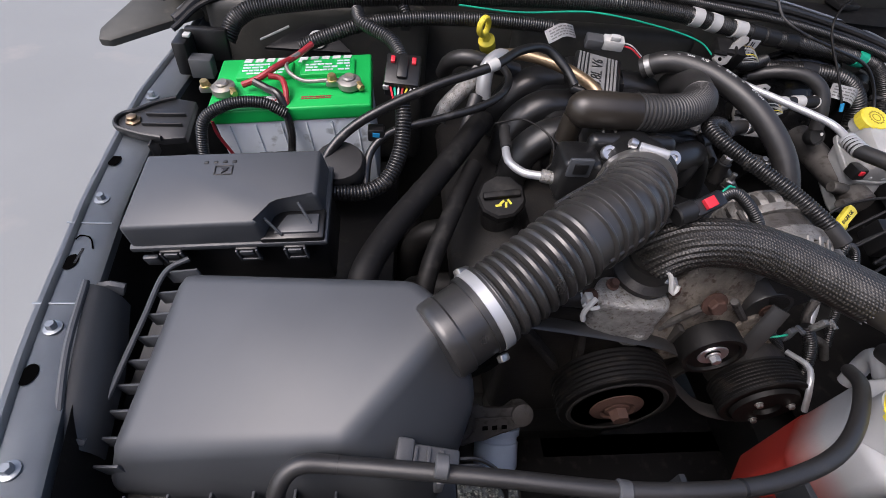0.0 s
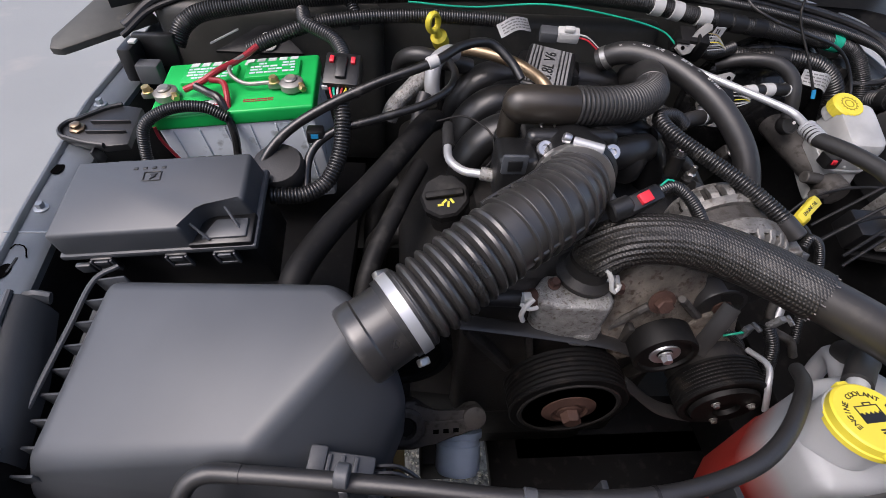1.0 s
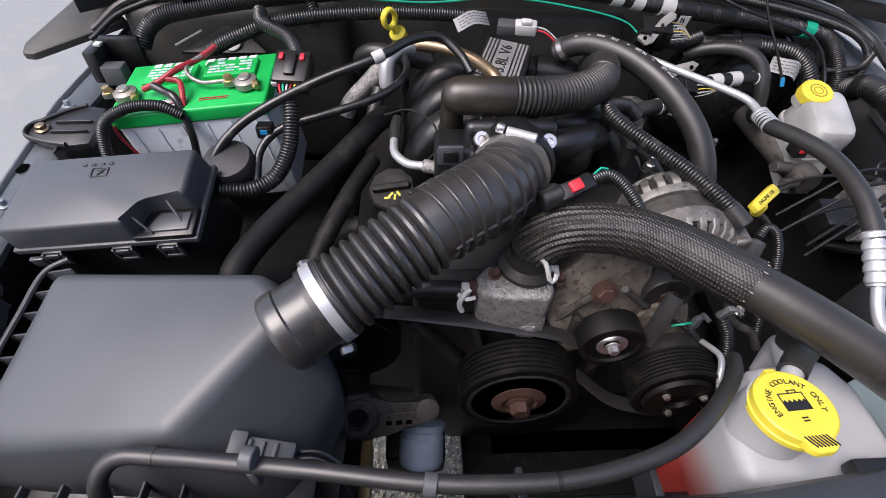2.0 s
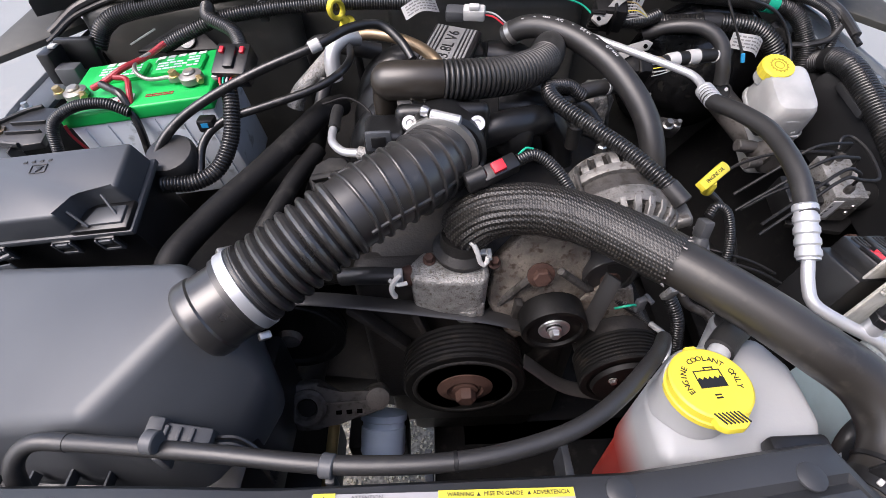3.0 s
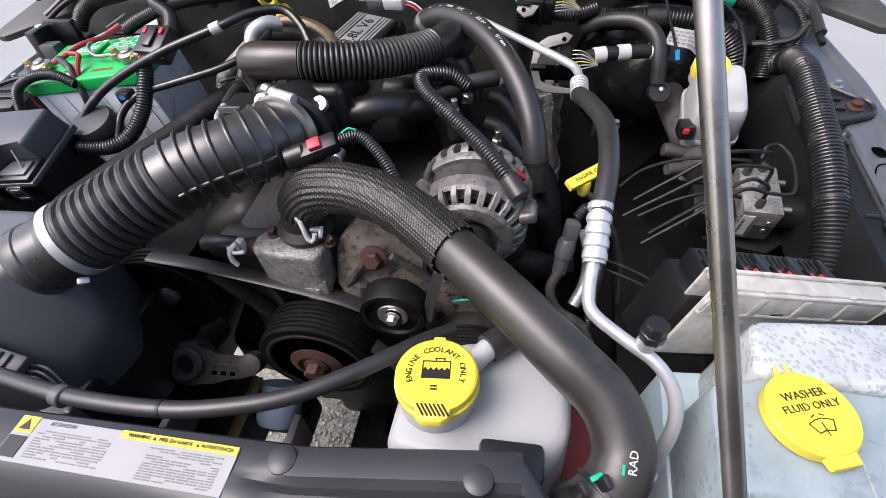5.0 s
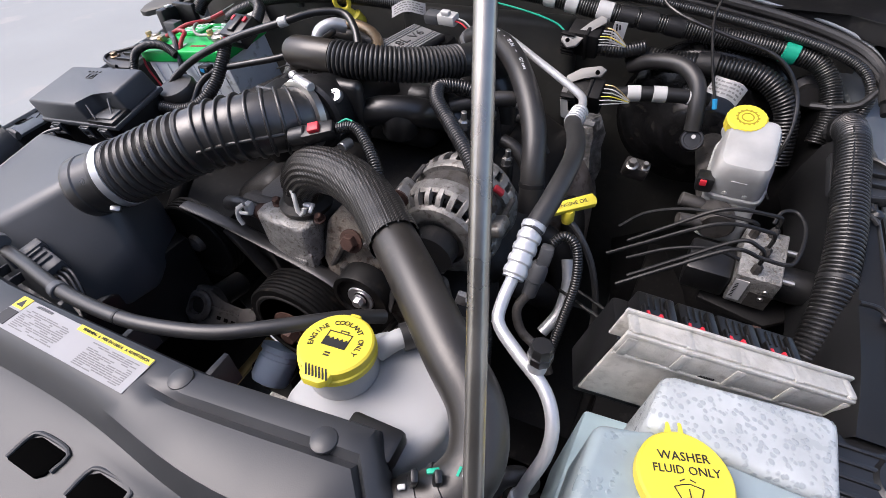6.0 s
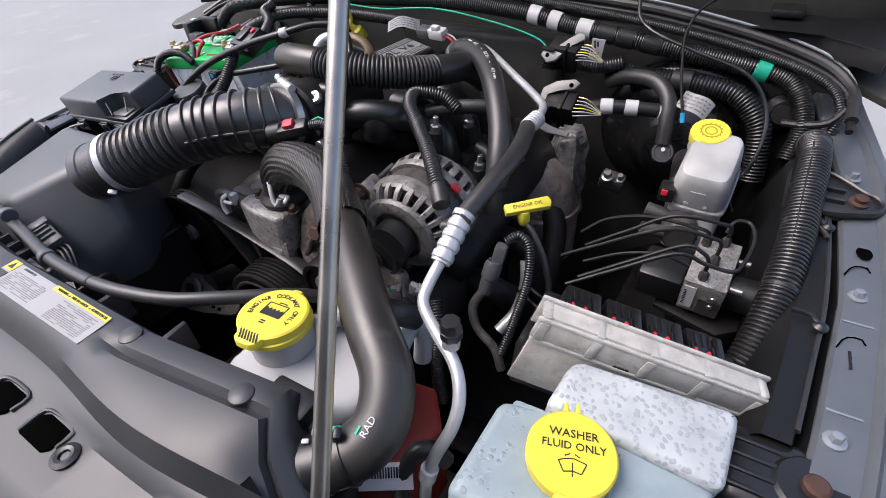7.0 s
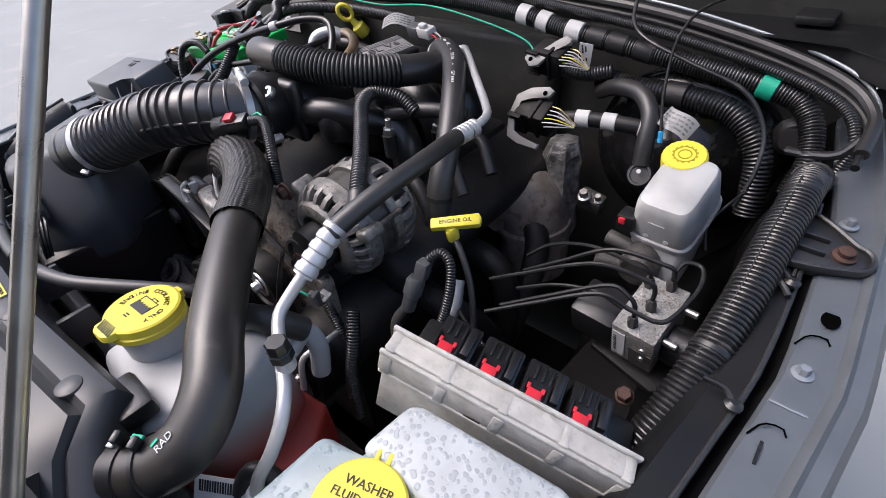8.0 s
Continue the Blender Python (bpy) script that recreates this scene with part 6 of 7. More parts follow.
part("upper_tank", loft(B(), [(0.0385, 0.050, -0.023, 0.003), (0.0380, 0.0495, -0.010, 0.003), (0.0360, 0.0480, 0.012, 0.004), (0.0345, 0.0465, 0.022, 0.005), (0.0310, 0.0430, 0.0285, 0.006), (0.022, 0.035, 0.0310, 0.006)], bmx, 32, 0.36), "frosted", br)
part("flange", loft(B(), [(0.0390, 0.0505, -0.030, 0.003), (0.0412, 0.0530, -0.029, 0.003), (0.0412, 0.0530, -0.022, 0.003), (0.0390, 0.0505, -0.021, 0.003)], bmx, 32, 0.36), "frosted", br)
part("lower_tank", loft(B(), [(0.028, 0.040, -0.088, -0.034), (0.034, 0.045, -0.082, -0.032), (0.037, 0.048, -0.056, -0.018), (0.037, 0.049, -0.0285, 0.001)], bmx, 32, 0.36), "frosted", br)
for u in (-0.012, 0.014):
    part("rivet", lathe(B(), [(0.003, 0.0), (0.003, 0.001), (0.001, 0.0018)], bmx @ Vector((u, -0.0492, -0.012)), bmx @ Vector((u, -1.0, 0.2)), 10), "frosted", br)
part("level_line", box(B(), (0.0, -0.0468, 0.010), (0.020, 0.0012, 0.0012), bmx, 0.0004), "milky", br)
part("neck", lathe(B(), [(0.024, -0.026), (0.0225, -0.012)], (0.499, 0.752, 1.149), (0.499, 0.70, 1.149 + 0.17), 28), "frosted", br)
cm3 = Matrix.Translation((0.499, 0.752, 1.152)) @ pose(0, 0, 0, 18, 0, 0) @ Matrix.Diagonal((0.77, 0.77, 0.92, 1.0))
bc = part("cap", lathe(B(), [(0.0215, -0.018), (0.0245, -0.016), (0.0245, -0.002), (0.0222, 0.001), (0.002, 0.001)], cm3 @ Vector((0, 0, 0)), cm3 @ Vector((0, 0, 1)), 48, 0.04, 24), "yellow", br, "yellow ribbed cap")
for r in (0.007, 0.012):
    part("ring", lathe(B(), [(r - 0.001, 0.0006), (r - 0.0006, 0.0016), (r + 0.0006, 0.0016), (r + 0.001, 0.0006)], cm3 @ Vector((0, 0, 0)), cm3 @ Vector((0, 0, 1)), 28), "olive", bc)
bm = B()
for i in range(14):
    box(bm, (0, 0, 0), (0.0034, 0.0022, 0.0005), cm3 @ pose(0, 0, 0.0013, 0, 0, i * 360 / 14) @ pose(0.0175, 0, 0, 0, 0, 90))
part("cap_print", bm, "olive", bc)
part("level_sensor", box(B(), (0.470, 0.690, 1.085), (0.022, 0.026, 0.022), None, 0.004), "plastic", br)
part("sensor_lock", box(B(), (0.467, 0.676, 1.090), (0.008, 0.004, 0.008), None, 0.001), "red", br)
mc = thing("master_cylinder", (0.50, 0.74, 1.0), "dull metal brake master cylinder", "master cylinder")
part("body", rod(B(), (0.50, 0.66, 1.035), (0.48, 0.86, 1.050), 0.024, 20), "dirty_cast", mc)
part("port", rod(B(), (0.48, 0.69, 1.045), (0.448, 0.690, 1.050), 0.010, 12), "dirty_cast", mc)
part("port", rod(B(), (0.48, 0.665, 1.035), (0.45, 0.655, 1.040), 0.009, 12), "dirty_cast", mc)
bo = thing("brake_booster", (0.46, 0.9, 0.95), "round black brake booster on the firewall", "brake booster")
part("shell", lathe(B(), [(0.125, 0), (0.132, 0.01), (0.132, 0.03), (0.118, 0.048), (0.085, 0.060), (0.075, 0.064), (0.06, 0.085), (0.045, 0.095)], (0.455, 0.945, 1.060), (0.46, 0.0, 1.0), 48), "gloss", bo)
part("rim", lathe(B(), [(0.130, 0.012), (0.1365, 0.014), (0.1365, 0.022), (0.130, 0.024)], (0.455, 0.945, 1.060), (0.46, 0.0, 1.0), 48), "gloss", bo)
vh = thing("vacuum_hose", (0.44, 0.8, 1.08), "black vacuum hose to the brake booster", "hose")
part("tube", tube(B(), [(0.330, 0.880, 1.150), (0.365, 0.860, 1.170), (0.405, 0.838, 1.176), (0.430, 0.815, 1.162), (0.438, 0.795, 1.132), (0.441, 0.785, 1.105)], 0.0115, 16), "rubber", vh)
part("valve", lathe(B(), [(0.014, -0.004), (0.0165, 0.0), (0.0165, 0.012), (0.0150, 0.0145), (0.0120, 0.0145), (0.0112, 0.0128), (0.001, 0.0128)], (0.444, 0.786, 1.088), (0.446, 0.726, 1.133), 24), "plastic", vh)
part("mark", lathe(B(), [(0.003, 0), (0.003, 0.001)], (0.4446, 0.7708, 1.1030), (0.446, 0.72, 1.141), 10), "white", vh)

am = Matrix.Translation((0.546, 0.588, 1.041)) @ pose(0, 0, 0, 13, 0, -4)
ab = thing("brake_modulator", (0.552, 0.572, 0.98), "aluminium brake modulator block with barcode and steel lines", "brake modulator")
part("block", box(B(), (0, 0, 0), (0.046, 0.076, 0.058), am, 0.002), "cast", ab)
part("module", box(B(), (-0.050, -0.010, -0.010), (0.052, 0.050, 0.045), am, 0.005), "plastic", ab)
part("motor", rod(B(), am @ Vector((0.022, -0.004, -0.01)), am @ Vector((0.062, -0.004, -0.01)), 0.022, 24), "plastic", ab)
lbl = part("label", box(B(), (-0.014, -0.0387, 0.000), (0.014, 0.0008, 0.042), am), "paper", ab)
bm = B()
for i in range(9):
    box(bm, (-0.0178, -0.0394, -0.014 + i * 0.0034), (0.0035, 0.0004, 0.0010 if i % 3 else 0.0016), am)
part("barcode", bm, "ink", lbl)
part("face", box(B(), (0.010, -0.0386, -0.012), (0.024, 0.0008, 0.030), am), "dirty_cast", ab)
for z in (-0.006, 0.010):
    part("screw", lathe(B(), [(0.0035, 0), (0.003, 0.002)], am @ Vector((0.012, -0.039, z)), am @ Vector((0.012, -1, z)), 12), "steel", ab)
for p in ((0.024, -0.020, 0.015), (0.024, 0.026, 0.012)):
    part("stud", rod(B(), am @ Vector(p), am @ Vector((p[0] + 0.014, p[1], p[2])), 0.004, 10), "steel", ab)
for p in ((0.552, 0.612, 1.076), (0.545, 0.580, 1.070), (0.538, 0.555, 1.063), (0.532, 0.606, 1.074)):
    part("fitting", lathe(B(), [(0.0055, -0.004), (0.0055, 0.010), (0.003, 0.014)], p, (p[0], p[1] - 0.2, p[2] + 1), 6), "dirty_cast", ab)
for pts in (
    [(0.552, 0.611, 1.086), (0.552, 0.608, 1.102), (0.543, 0.605, 1.109), (0.490, 0.597, 1.110), (0.440, 0.587, 1.077), (0.395, 0.578, 1.045)],
    [(0.545, 0.579, 1.080), (0.545, 0.577, 1.099), (0.536, 0.575, 1.107), (0.485, 0.565, 1.111), (0.412, 0.546, 1.073), (0.375, 0.536, 1.052)],
    [(0.538, 0.554, 1.073), (0.537, 0.552, 1.092), (0.529, 0.552, 1.101), (0.508, 0.552, 1.104), (0.459, 0.534, 1.077), (0.405, 0.514, 1.045)],
    [(0.395, 0.498, 1.042), (0.447, 0.518, 1.071), (0.503, 0.540, 1.099), (0.535, 0.545, 1.092), (0.562, 0.549, 1.088), (0.572, 0.566, 1.091), (0.578, 0.605, 1.097), (0.571, 0.632, 1.100), (0.555, 0.630, 1.100), (0.549, 0.618, 1.088)],
    [(0.532, 0.605, 1.084), (0.530, 0.603, 1.094), (0.515, 0.602, 1.098), (0.460, 0.618, 1.086), (0.41, 0.62, 1.065), (0.38, 0.61, 1.04)],
    [(0.525, 0.570, 1.062), (0.490, 0.572, 1.068), (0.445, 0.566, 1.058), (0.40, 0.556, 1.035)],
):
    part("brake_line", tube(B(), pts, 0.0024, 8, 0.003), "dark", ab, "thin black brake line")
part("bracket", prism(B(), [(-0.05, -0.036), (0.03, -0.050), (0.055, -0.03), (0.05, 0.04), (-0.04, 0.04)], -0.052, -0.044, am, 0.004), "dull_rubber", ab)
part("bracket_bolt", bolt(B(), (0.557, 0.518, 1.000), (0, -0.4, 1), 0.008, 0.009, 1.2), "rust", ab)
for i in range(2):
    cable("brake_pipe", [(0.33, 0.52 - i * 0.018, 1.000), (0.36, 0.500 - i * 0.018, 1.006), (0.40, 0.485 - i * 0.018, 1.0), (0.43, 0.47 - i * 0.018, 0.99)], 0.0022, "dark", "thin black brake pipe on the inner wing", "brake pipe", group="brake pipes")
# Near-black on the right-hand shelf: the deep bay's shade put into its colour.
alone("wing_floor", prism(B(), [(0.40, 0.38), (0.66, 0.40), (0.66, 0.90), (0.44, 0.90), (0.42, 0.60)], 0.76, 0.785, None, 0.006), "dull_rubber", "black steel shelf under the brake parts", "body panel", kind="structure")
alone("wing_floor", prism(B(), [(-0.64, 0.22), (-0.32, 0.40), (-0.30, 0.90), (-0.64, 0.90)], 0.885, 0.91, None, 0.006), "dark", "black steel shelf under the battery", "body panel", kind="structure")

# black plastic cover between the loom and the fender
wcv = thing("wing_cover", (0.64, 0.58, 1.0), "black plastic wing cover with cable clips", "plastic cover")
bm = B()
rows = []
for k in range(12):
    y = 0.355 + k * 0.039
    x, z = fender_line(y)
    rows.append([bm.verts.new((x + dx, y, z + dz)) for dx, dz in ((-0.024, -0.060), (-0.025, -0.006), (-0.028, 0.002), (-0.050, 0.003 + 0.004 * math.sin(k)), (-0.062, -0.012), (-0.074, -0.05), (-0.082, -0.10))])
for a, b in zip(rows, rows[1:]):
    for i in range(6):
        bm.faces.new((a[i], a[i + 1], b[i + 1], b[i]))
bmesh.ops.solidify(bm, geom=bm.faces[:], thickness=0.003)
part("panel", bm, "bracket", wcv)
part("hook", tube(B(), [(0.628, 0.650, 1.108), (0.632, 0.642, 1.112), (0.640, 0.632, 1.112), (0.645, 0.628, 1.108)], 0.0030, 8), "bracket", wcv)
part("lip", tube(B(), [(fender_line(y)[0] - 0.027, y, fender_line(y)[1] + 0.002) for y in (0.37, 0.45, 0.53, 0.61, 0.69, 0.77)], 0.0026, 8), "bracket", wcv)
for y in (0.655, 0.505):
    x, z = fender_line(y)
    tie = thing("cable_tie_clip", (x - 0.05, y, z), "black push clip with cable strap", "clip", "cable clips")
    part("strap", tube(B(), [(0.615, y - 0.005, z + 0.014), (0.632, y - 0.004, z + 0.012), (x - 0.030, y - 0.012, z + 0.008)], 0.0026, 8), "plastic", tie)
    part("button", lathe(B(), [(0.007, 0), (0.007, 0.003), (0.003, 0.006)], (x - 0.030, y - 0.012, z + 0.006), (x - 0.03, y - 0.012, 2), 14), "plastic", tie)

# fender loom
cd = [(0.622, 0.870, 1.085), (0.624, 0.835, 1.112), (0.622, 0.795, 1.136), (0.620, 0.755, 1.142), (0.619, 0.715, 1.134), (0.617, 0.670, 1.122), (0.615, 0.600, 1.100), (0.608, 0.530, 1.070), (0.597, 0.475, 1.035), (0.58, 0.435, 0.99)]
cn = thing("fender_wiring_loom", (0.61, 0.62, 1.0), "thick black corrugated loom along the fender", "wiring loom")
part("conduit", tube(B(), cd, 0.0165, 20, rib=0.0024, pitch=0.0052), "loom", cn)
part("slit", tube(B(), [(p[0] - 0.006, p[1], p[2] + 0.0175) for p in cd[3:8]], 0.0012, 6), "ink", cn)
part("strap", ring_band(B(), cd, 0.70, 0.0196, 0.006, 20), "plastic", cn)
part("wrap", ring_band(B(), cd, 0.17, 0.0200, 0.020, 20), "tape", cn)

# ---- looms on the firewall ----
lp = [(-0.575, 0.845, 1.170), (-0.555, 0.862, 1.198), (-0.50, 0.872, 1.216), (-0.30, 0.882, 1.240), (0.0, 0.892, 1.250), (0.16, 0.894, 1.242), (0.26, 0.894, 1.226), (0.40, 0.898, 1.207), (0.545, 0.896, 1.188), (0.590, 0.885, 1.170), (0.610, 0.855, 1.130), (0.605, 0.83, 1.09)]
lm = thing("cowl_wiring_loom", (0, 0.88, 1.2), "black corrugated wiring loom with white and green tape", "wiring loom")
part("conduit", tube(B(), lp, 0.0120, 16, rib=0.0018, pitch=0.0040), "loom", lm)
for at, w, m in ((0.605, 0.020, "white"), (0.632, 0.020, "white"), (0.672, 0.024, "white"), (0.880, 0.020, "teal")):
    part("tape_wrap", ring_band(B(), lp, at, 0.0150, w, 20), m, lm, "green tape wrap" if m == "teal" else "white tape wrap")
for at in (0.70, 0.725, 0.755):
    part("tape_wrap", ring_band(B(), lp, at, 0.0146, 0.026, 20), "tape", lm)
part("tag", box(B(), (0, 0, 0), (0.020, 0.0010, 0.055), Matrix.Translation((0.300, 0.878, 1.190)) @ pose(0, 0, 0, 10, 6, 8)), "paper", lm, "white printed tag")
part("tag_print", bars(B(), Matrix.Translation((0.2995, 0.8772, 1.190)) @ pose(0, 0, 0, 100, 0, 8) @ pose(0, 0, 0, 0, 0, 96), 0.05, 0.014, 3, 0.8, 0.0004, 12), "ink", lm)
cable("thin_loom", [(-0.50, 0.870, 1.236), (-0.30, 0.892, 1.262), (0.0, 0.905, 1.270), (0.25, 0.905, 1.252), (0.45, 0.905, 1.225), (0.60, 0.885, 1.195), (0.642, 0.855, 1.165), (0.64, 0.84, 1.12)], 0.0060, "loom", "thin black corrugated loom along the cowl", "cable", 0.0009, 0.0034)
cable("green_wire", [(-0.22, 0.868, 1.238), (-0.12, 0.874, 1.232), (0.0, 0.876, 1.240), (0.12, 0.876, 1.226), (0.2, 0.874, 1.208), (0.23, 0.86, 1.19)], 0.0015, "teal", "thin green wire along the firewall loom", "wire")
l2 = [(-0.460, 0.822, 1.176), (-0.42, 0.826, 1.194), (-0.36, 0.838, 1.212), (-0.28, 0.850, 1.220), (-0.18, 0.858, 1.222), (-0.08, 0.858, 1.220), (-0.055, 0.856, 1.216)]
cable("battery_loom", l2, 0.0095, "loom", "black corrugated loom behind the battery", "cable", 0.0014, 0.004, 14)
tg = thing("loom_tag", (-0.06, 0.84, 1.2), "white printed tag folded on a loom", "tag")
flag(tg, Matrix.Translation((-0.050, 0.842, 1.222)) @ pose(0, 0, 0, 40, 0, 26), 0.064, 0.022, 0.05, 21)
cable("upper_left_cable", [(-0.42, 0.91, 1.262), (-0.36, 0.90, 1.255), (-0.315, 0.885, 1.235), (-0.300, 0.87, 1.215)], 0.0085, "loom", "black corrugated cable crossing the cowl loom", "cable", 0.0012, 0.004)
alone("loom_clip", box(B(), (-0.302, 0.862, 1.206), (0.014, 0.012, 0.020), None, 0.003), "grey_plastic", "small grey loom clip", "clip")

# white plug by the manifold
wpz = thing("white_connector", (0.02, 0.83, 1.2), "white and grey electrical connector with wires", "connector")
wpm = Matrix.Translation((0.030, 0.832, 1.212)) @ pose(0, 0, 0, 12, 0, -10)
part("body", box(B(), (0, 0, 0), (0.034, 0.020, 0.018), wpm, 0.003), "white", wpz)
part("tab", box(B(), (0.0, -0.004, 0.012), (0.016, 0.010, 0.008), wpm, 0.002), "white", wpz)
part("socket", box(B(), (-0.030, 0, -0.002), (0.028, 0.022, 0.018), wpm, 0.003), "grey_plastic", wpz)
for i, c in enumerate(("red", "ink", "white")):
    part("wire", tube(B(), [tuple(wpm @ Vector((0.016, -0.004 + i * 0.004, 0))), tuple(wpm @ Vector((0.032, -0.006 + i * 0.004, -0.002))), tuple(wpm @ Vector((0.052, -0.012 + i * 0.004, -0.014)))], 0.0013, 6), c, wpz)

# two large harness connectors with grey levers
hook = [(0.028, 0.040), (0.018, 0.044), (-0.008, 0.036), (-0.026, 0.022), (-0.028, -0.010), (-0.018, -0.038), (0.002, -0.043), (0.034, -0.042), (0.036, -0.034), (0.004, -0.033), (-0.011, -0.028), (-0.019, -0.006), (-0.017, 0.015), (-0.002, 0.022), (0.022, 0.029)]
strap = [(0.040, 0.040), (0.026, 0.042), (0.010, 0.024), (-0.002, 0.004), (-0.016, -0.006), (-0.030, -0.010), (-0.032, -0.022), (-0.014, -0.034), (0.002, -0.026), (0.010, -0.008), (0.022, 0.014), (0.034, 0.026), (0.042, 0.030)]
for c, rot, lab, outline, lift in (((0.250, 0.868, 1.190), (18, 4, -6), "black harness connector with grey lever and yellow wire", strap, 0.016), ((0.278, 0.782, 1.138), (30, 0, -4), "black harness connector with grey lever and many wires", hook, 0.014)):
    hm3 = Matrix.Translation(c) @ pose(0, 0, 0, *rot)
    ht = thing("harness_connector", c, lab, "connector", "harness connectors")
    part("body", box(B(), (0.004, 0, 0), (0.050, 0.036, 0.042), hm3, 0.004), "dull_rubber", ht)
    part("flange", box(B(), (0.010, 0.0, 0.0), (0.006, 0.042, 0.048), hm3, 0.002), "dull_rubber", ht)
    for i in range(7):
        part("tooth", box(B(), (-0.018, -0.019, -0.018 + i * 0.006), (0.022, 0.008, 0.0028), hm3, 0.0006), "dull_rubber", ht)
    hv = hm3 @ pose(-0.002, -lift * 0.7, lift, 38 - rot[0] * 0.4, 4, 0)
    lev = part("lever", prism(B(), outline, -0.003, 0.003, hv @ Matrix.Diagonal((0.78, 0.78, 1.0, 1.0)) if outline is strap else hv, 0.0014, 2), "lever", ht, "pale grey lever")
    ex = (outline[0][0] - 0.012, outline[0][1] - 0.006) if outline is hook else (-0.0140, -0.0156)
    # Black dot on the lever: shade in the eye, put in as colour.
    part("eye", lathe(B(), [(0.0034, 0.0), (0.0034, 0.0006)], hv @ Vector((*ex, 0.0030)), hv @ Vector((*ex, 1)), 12), "hole", lev)
    for i in range(9):
        c2 = ("white", "yellow", "shield", "white", "gold", "white", "shield", "ink", "white")[i]
        y, z = -0.018 + (i % 5) * 0.007, 0.018 - (i // 5) * 0.010
        part("wire", tube(B(), [tuple(hm3 @ Vector((0.030, y, z))), tuple(hm3 @ Vector((0.046, y * 0.8, z * 0.9 + 0.002))), tuple(hm3 @ Vector((0.068, y * 0.15, 0.002)))], 0.0009, 5), c2, ht)
t1 = [(0.318, 0.784, 1.142), (0.345, 0.792, 1.145), (0.385, 0.800, 1.146), (0.42, 0.806, 1.145), (0.45, 0.815, 1.142)]
tl = thing("taped_loom", (0.37, 0.8, 1.13), "black taped loom with three white wraps", "wiring loom")
part("conduit", tube(B(), t1, 0.0105, 14), "tape", tl)
for at in (0.26, 0.50, 0.86):
    part("tape_wrap", ring_band(B(), t1, at, 0.0118, 0.019, 18), "white", tl, "white tape wrap")
tg2 = thing("loom_tag", (0.46, 0.8, 1.15), "white barcode tag wrapped on a loom", "tag")
m = Matrix.Translation((0.462, 0.800, 1.168)) @ pose(0, 0, 0, 48, 0, -12)
flag(tg2, m @ pose(0.004, 0, 0, 0, 0, -14), 0.054, 0.026, 0.03, 31)
l3 = [(0.245, 0.868, 1.190), (0.275, 0.864, 1.180), (0.31, 0.868, 1.176), (0.345, 0.880, 1.182)]
cable("connector_branch", l3, 0.0095, "loom", "black corrugated branch from a connector", "cable", 0.0013, 0.0042, 12)
l4 = [(0.32, 0.895, 1.165), (0.38, 0.890, 1.160), (0.45, 0.882, 1.164), (0.515, 0.872, 1.158), (0.555, 0.855, 1.128), (0.568, 0.84, 1.085), (0.572, 0.83, 1.05)]
l4t = thing("arched_wiring_loom", (0.5, 0.87, 1.1), "fat black corrugated loom arching over the booster", "wiring loom")
part("conduit", tube(B(), l4, 0.0145, 18, rib=0.0022, pitch=0.0052), "loom", l4t)
part("wrap", ring_band(B(), l4, 0.36, 0.0178, 0.03, 18), "tape", l4t)
cable("clutch_wire", [(0.345, 0.93, 1.265), (0.355, 0.905, 1.245), (0.385, 0.880, 1.232), (0.45, 0.866, 1.215), (0.52, 0.858, 1.195), (0.556, 0.842, 1.160), (0.566, 0.815, 1.12), (0.56, 0.79, 1.08)], 0.0028, "loom", "thin black cable draped over the loom", "cable")
cable("aerial_wire", [(0.56, 0.95, 1.30), (0.50, 0.93, 1.290), (0.445, 0.90, 1.272), (0.428, 0.870, 1.24), (0.440, 0.82, 1.195), (0.452, 0.795, 1.165), (0.458, 0.785, 1.150)], 0.0020, "dull_rubber", "thin black wire hanging from the cowl", "wire")
alone("blue_tag", rod(B(), (0.4565, 0.787, 1.156), (0.4595, 0.782, 1.143), 0.0032, 10), "bluetag", "small blue sleeve on a thin wire", "sleeve")
alone("corner_grommet", lathe(B(), [(0.026, -0.01), (0.026, 0.0), (0.016, 0.006), (0.014, 0.02)], (0.585, 0.905, 1.130), (0.575, 0.7, 1.16), 22), "rubber", "round black rubber grommet in the firewall", "grommet")
cable("corner_cable", [(0.648, 0.850, 1.168), (0.635, 0.845, 1.148), (0.610, 0.850, 1.138), (0.585, 0.860, 1.132)], 0.0055, "loom", "short black taped cable in the cowl corner", "cable")
cable("thin_wire", [(0.566, 0.80, 1.10), (0.555, 0.77, 1.09), (0.545, 0.75, 1.07), (0.556, 0.72, 1.055)], 0.0018, "loom", "thin black wire by the brake reservoir", "wire")

# ---- heater and refrigerant lines ----
hh = [(0.078, 0.800, 1.188), (0.100, 0.788, 1.206), (0.130, 0.770, 1.213), (0.170, 0.734, 1.210), (0.212, 0.680, 1.192), (0.244, 0.628, 1.158), (0.258, 0.590, 1.115), (0.262, 0.572, 1.06)]
ht = thing("heater_hose", (0.2, 0.68, 1.05), "black heater hose with white printed marks", "hose")
part("tube", tube(B(), hh, 0.0165, 22), "rubber", ht)
part("clamp", ring_band(B(), hh, 0.035, 0.0178, 0.009, 22), "steel", ht, "steel hose clamp")
part("end_clamp", ring_band(B(), hh, 0.90, 0.0176, 0.007, 22), "dark", ht)
hpth = spline(hh, 0.004)
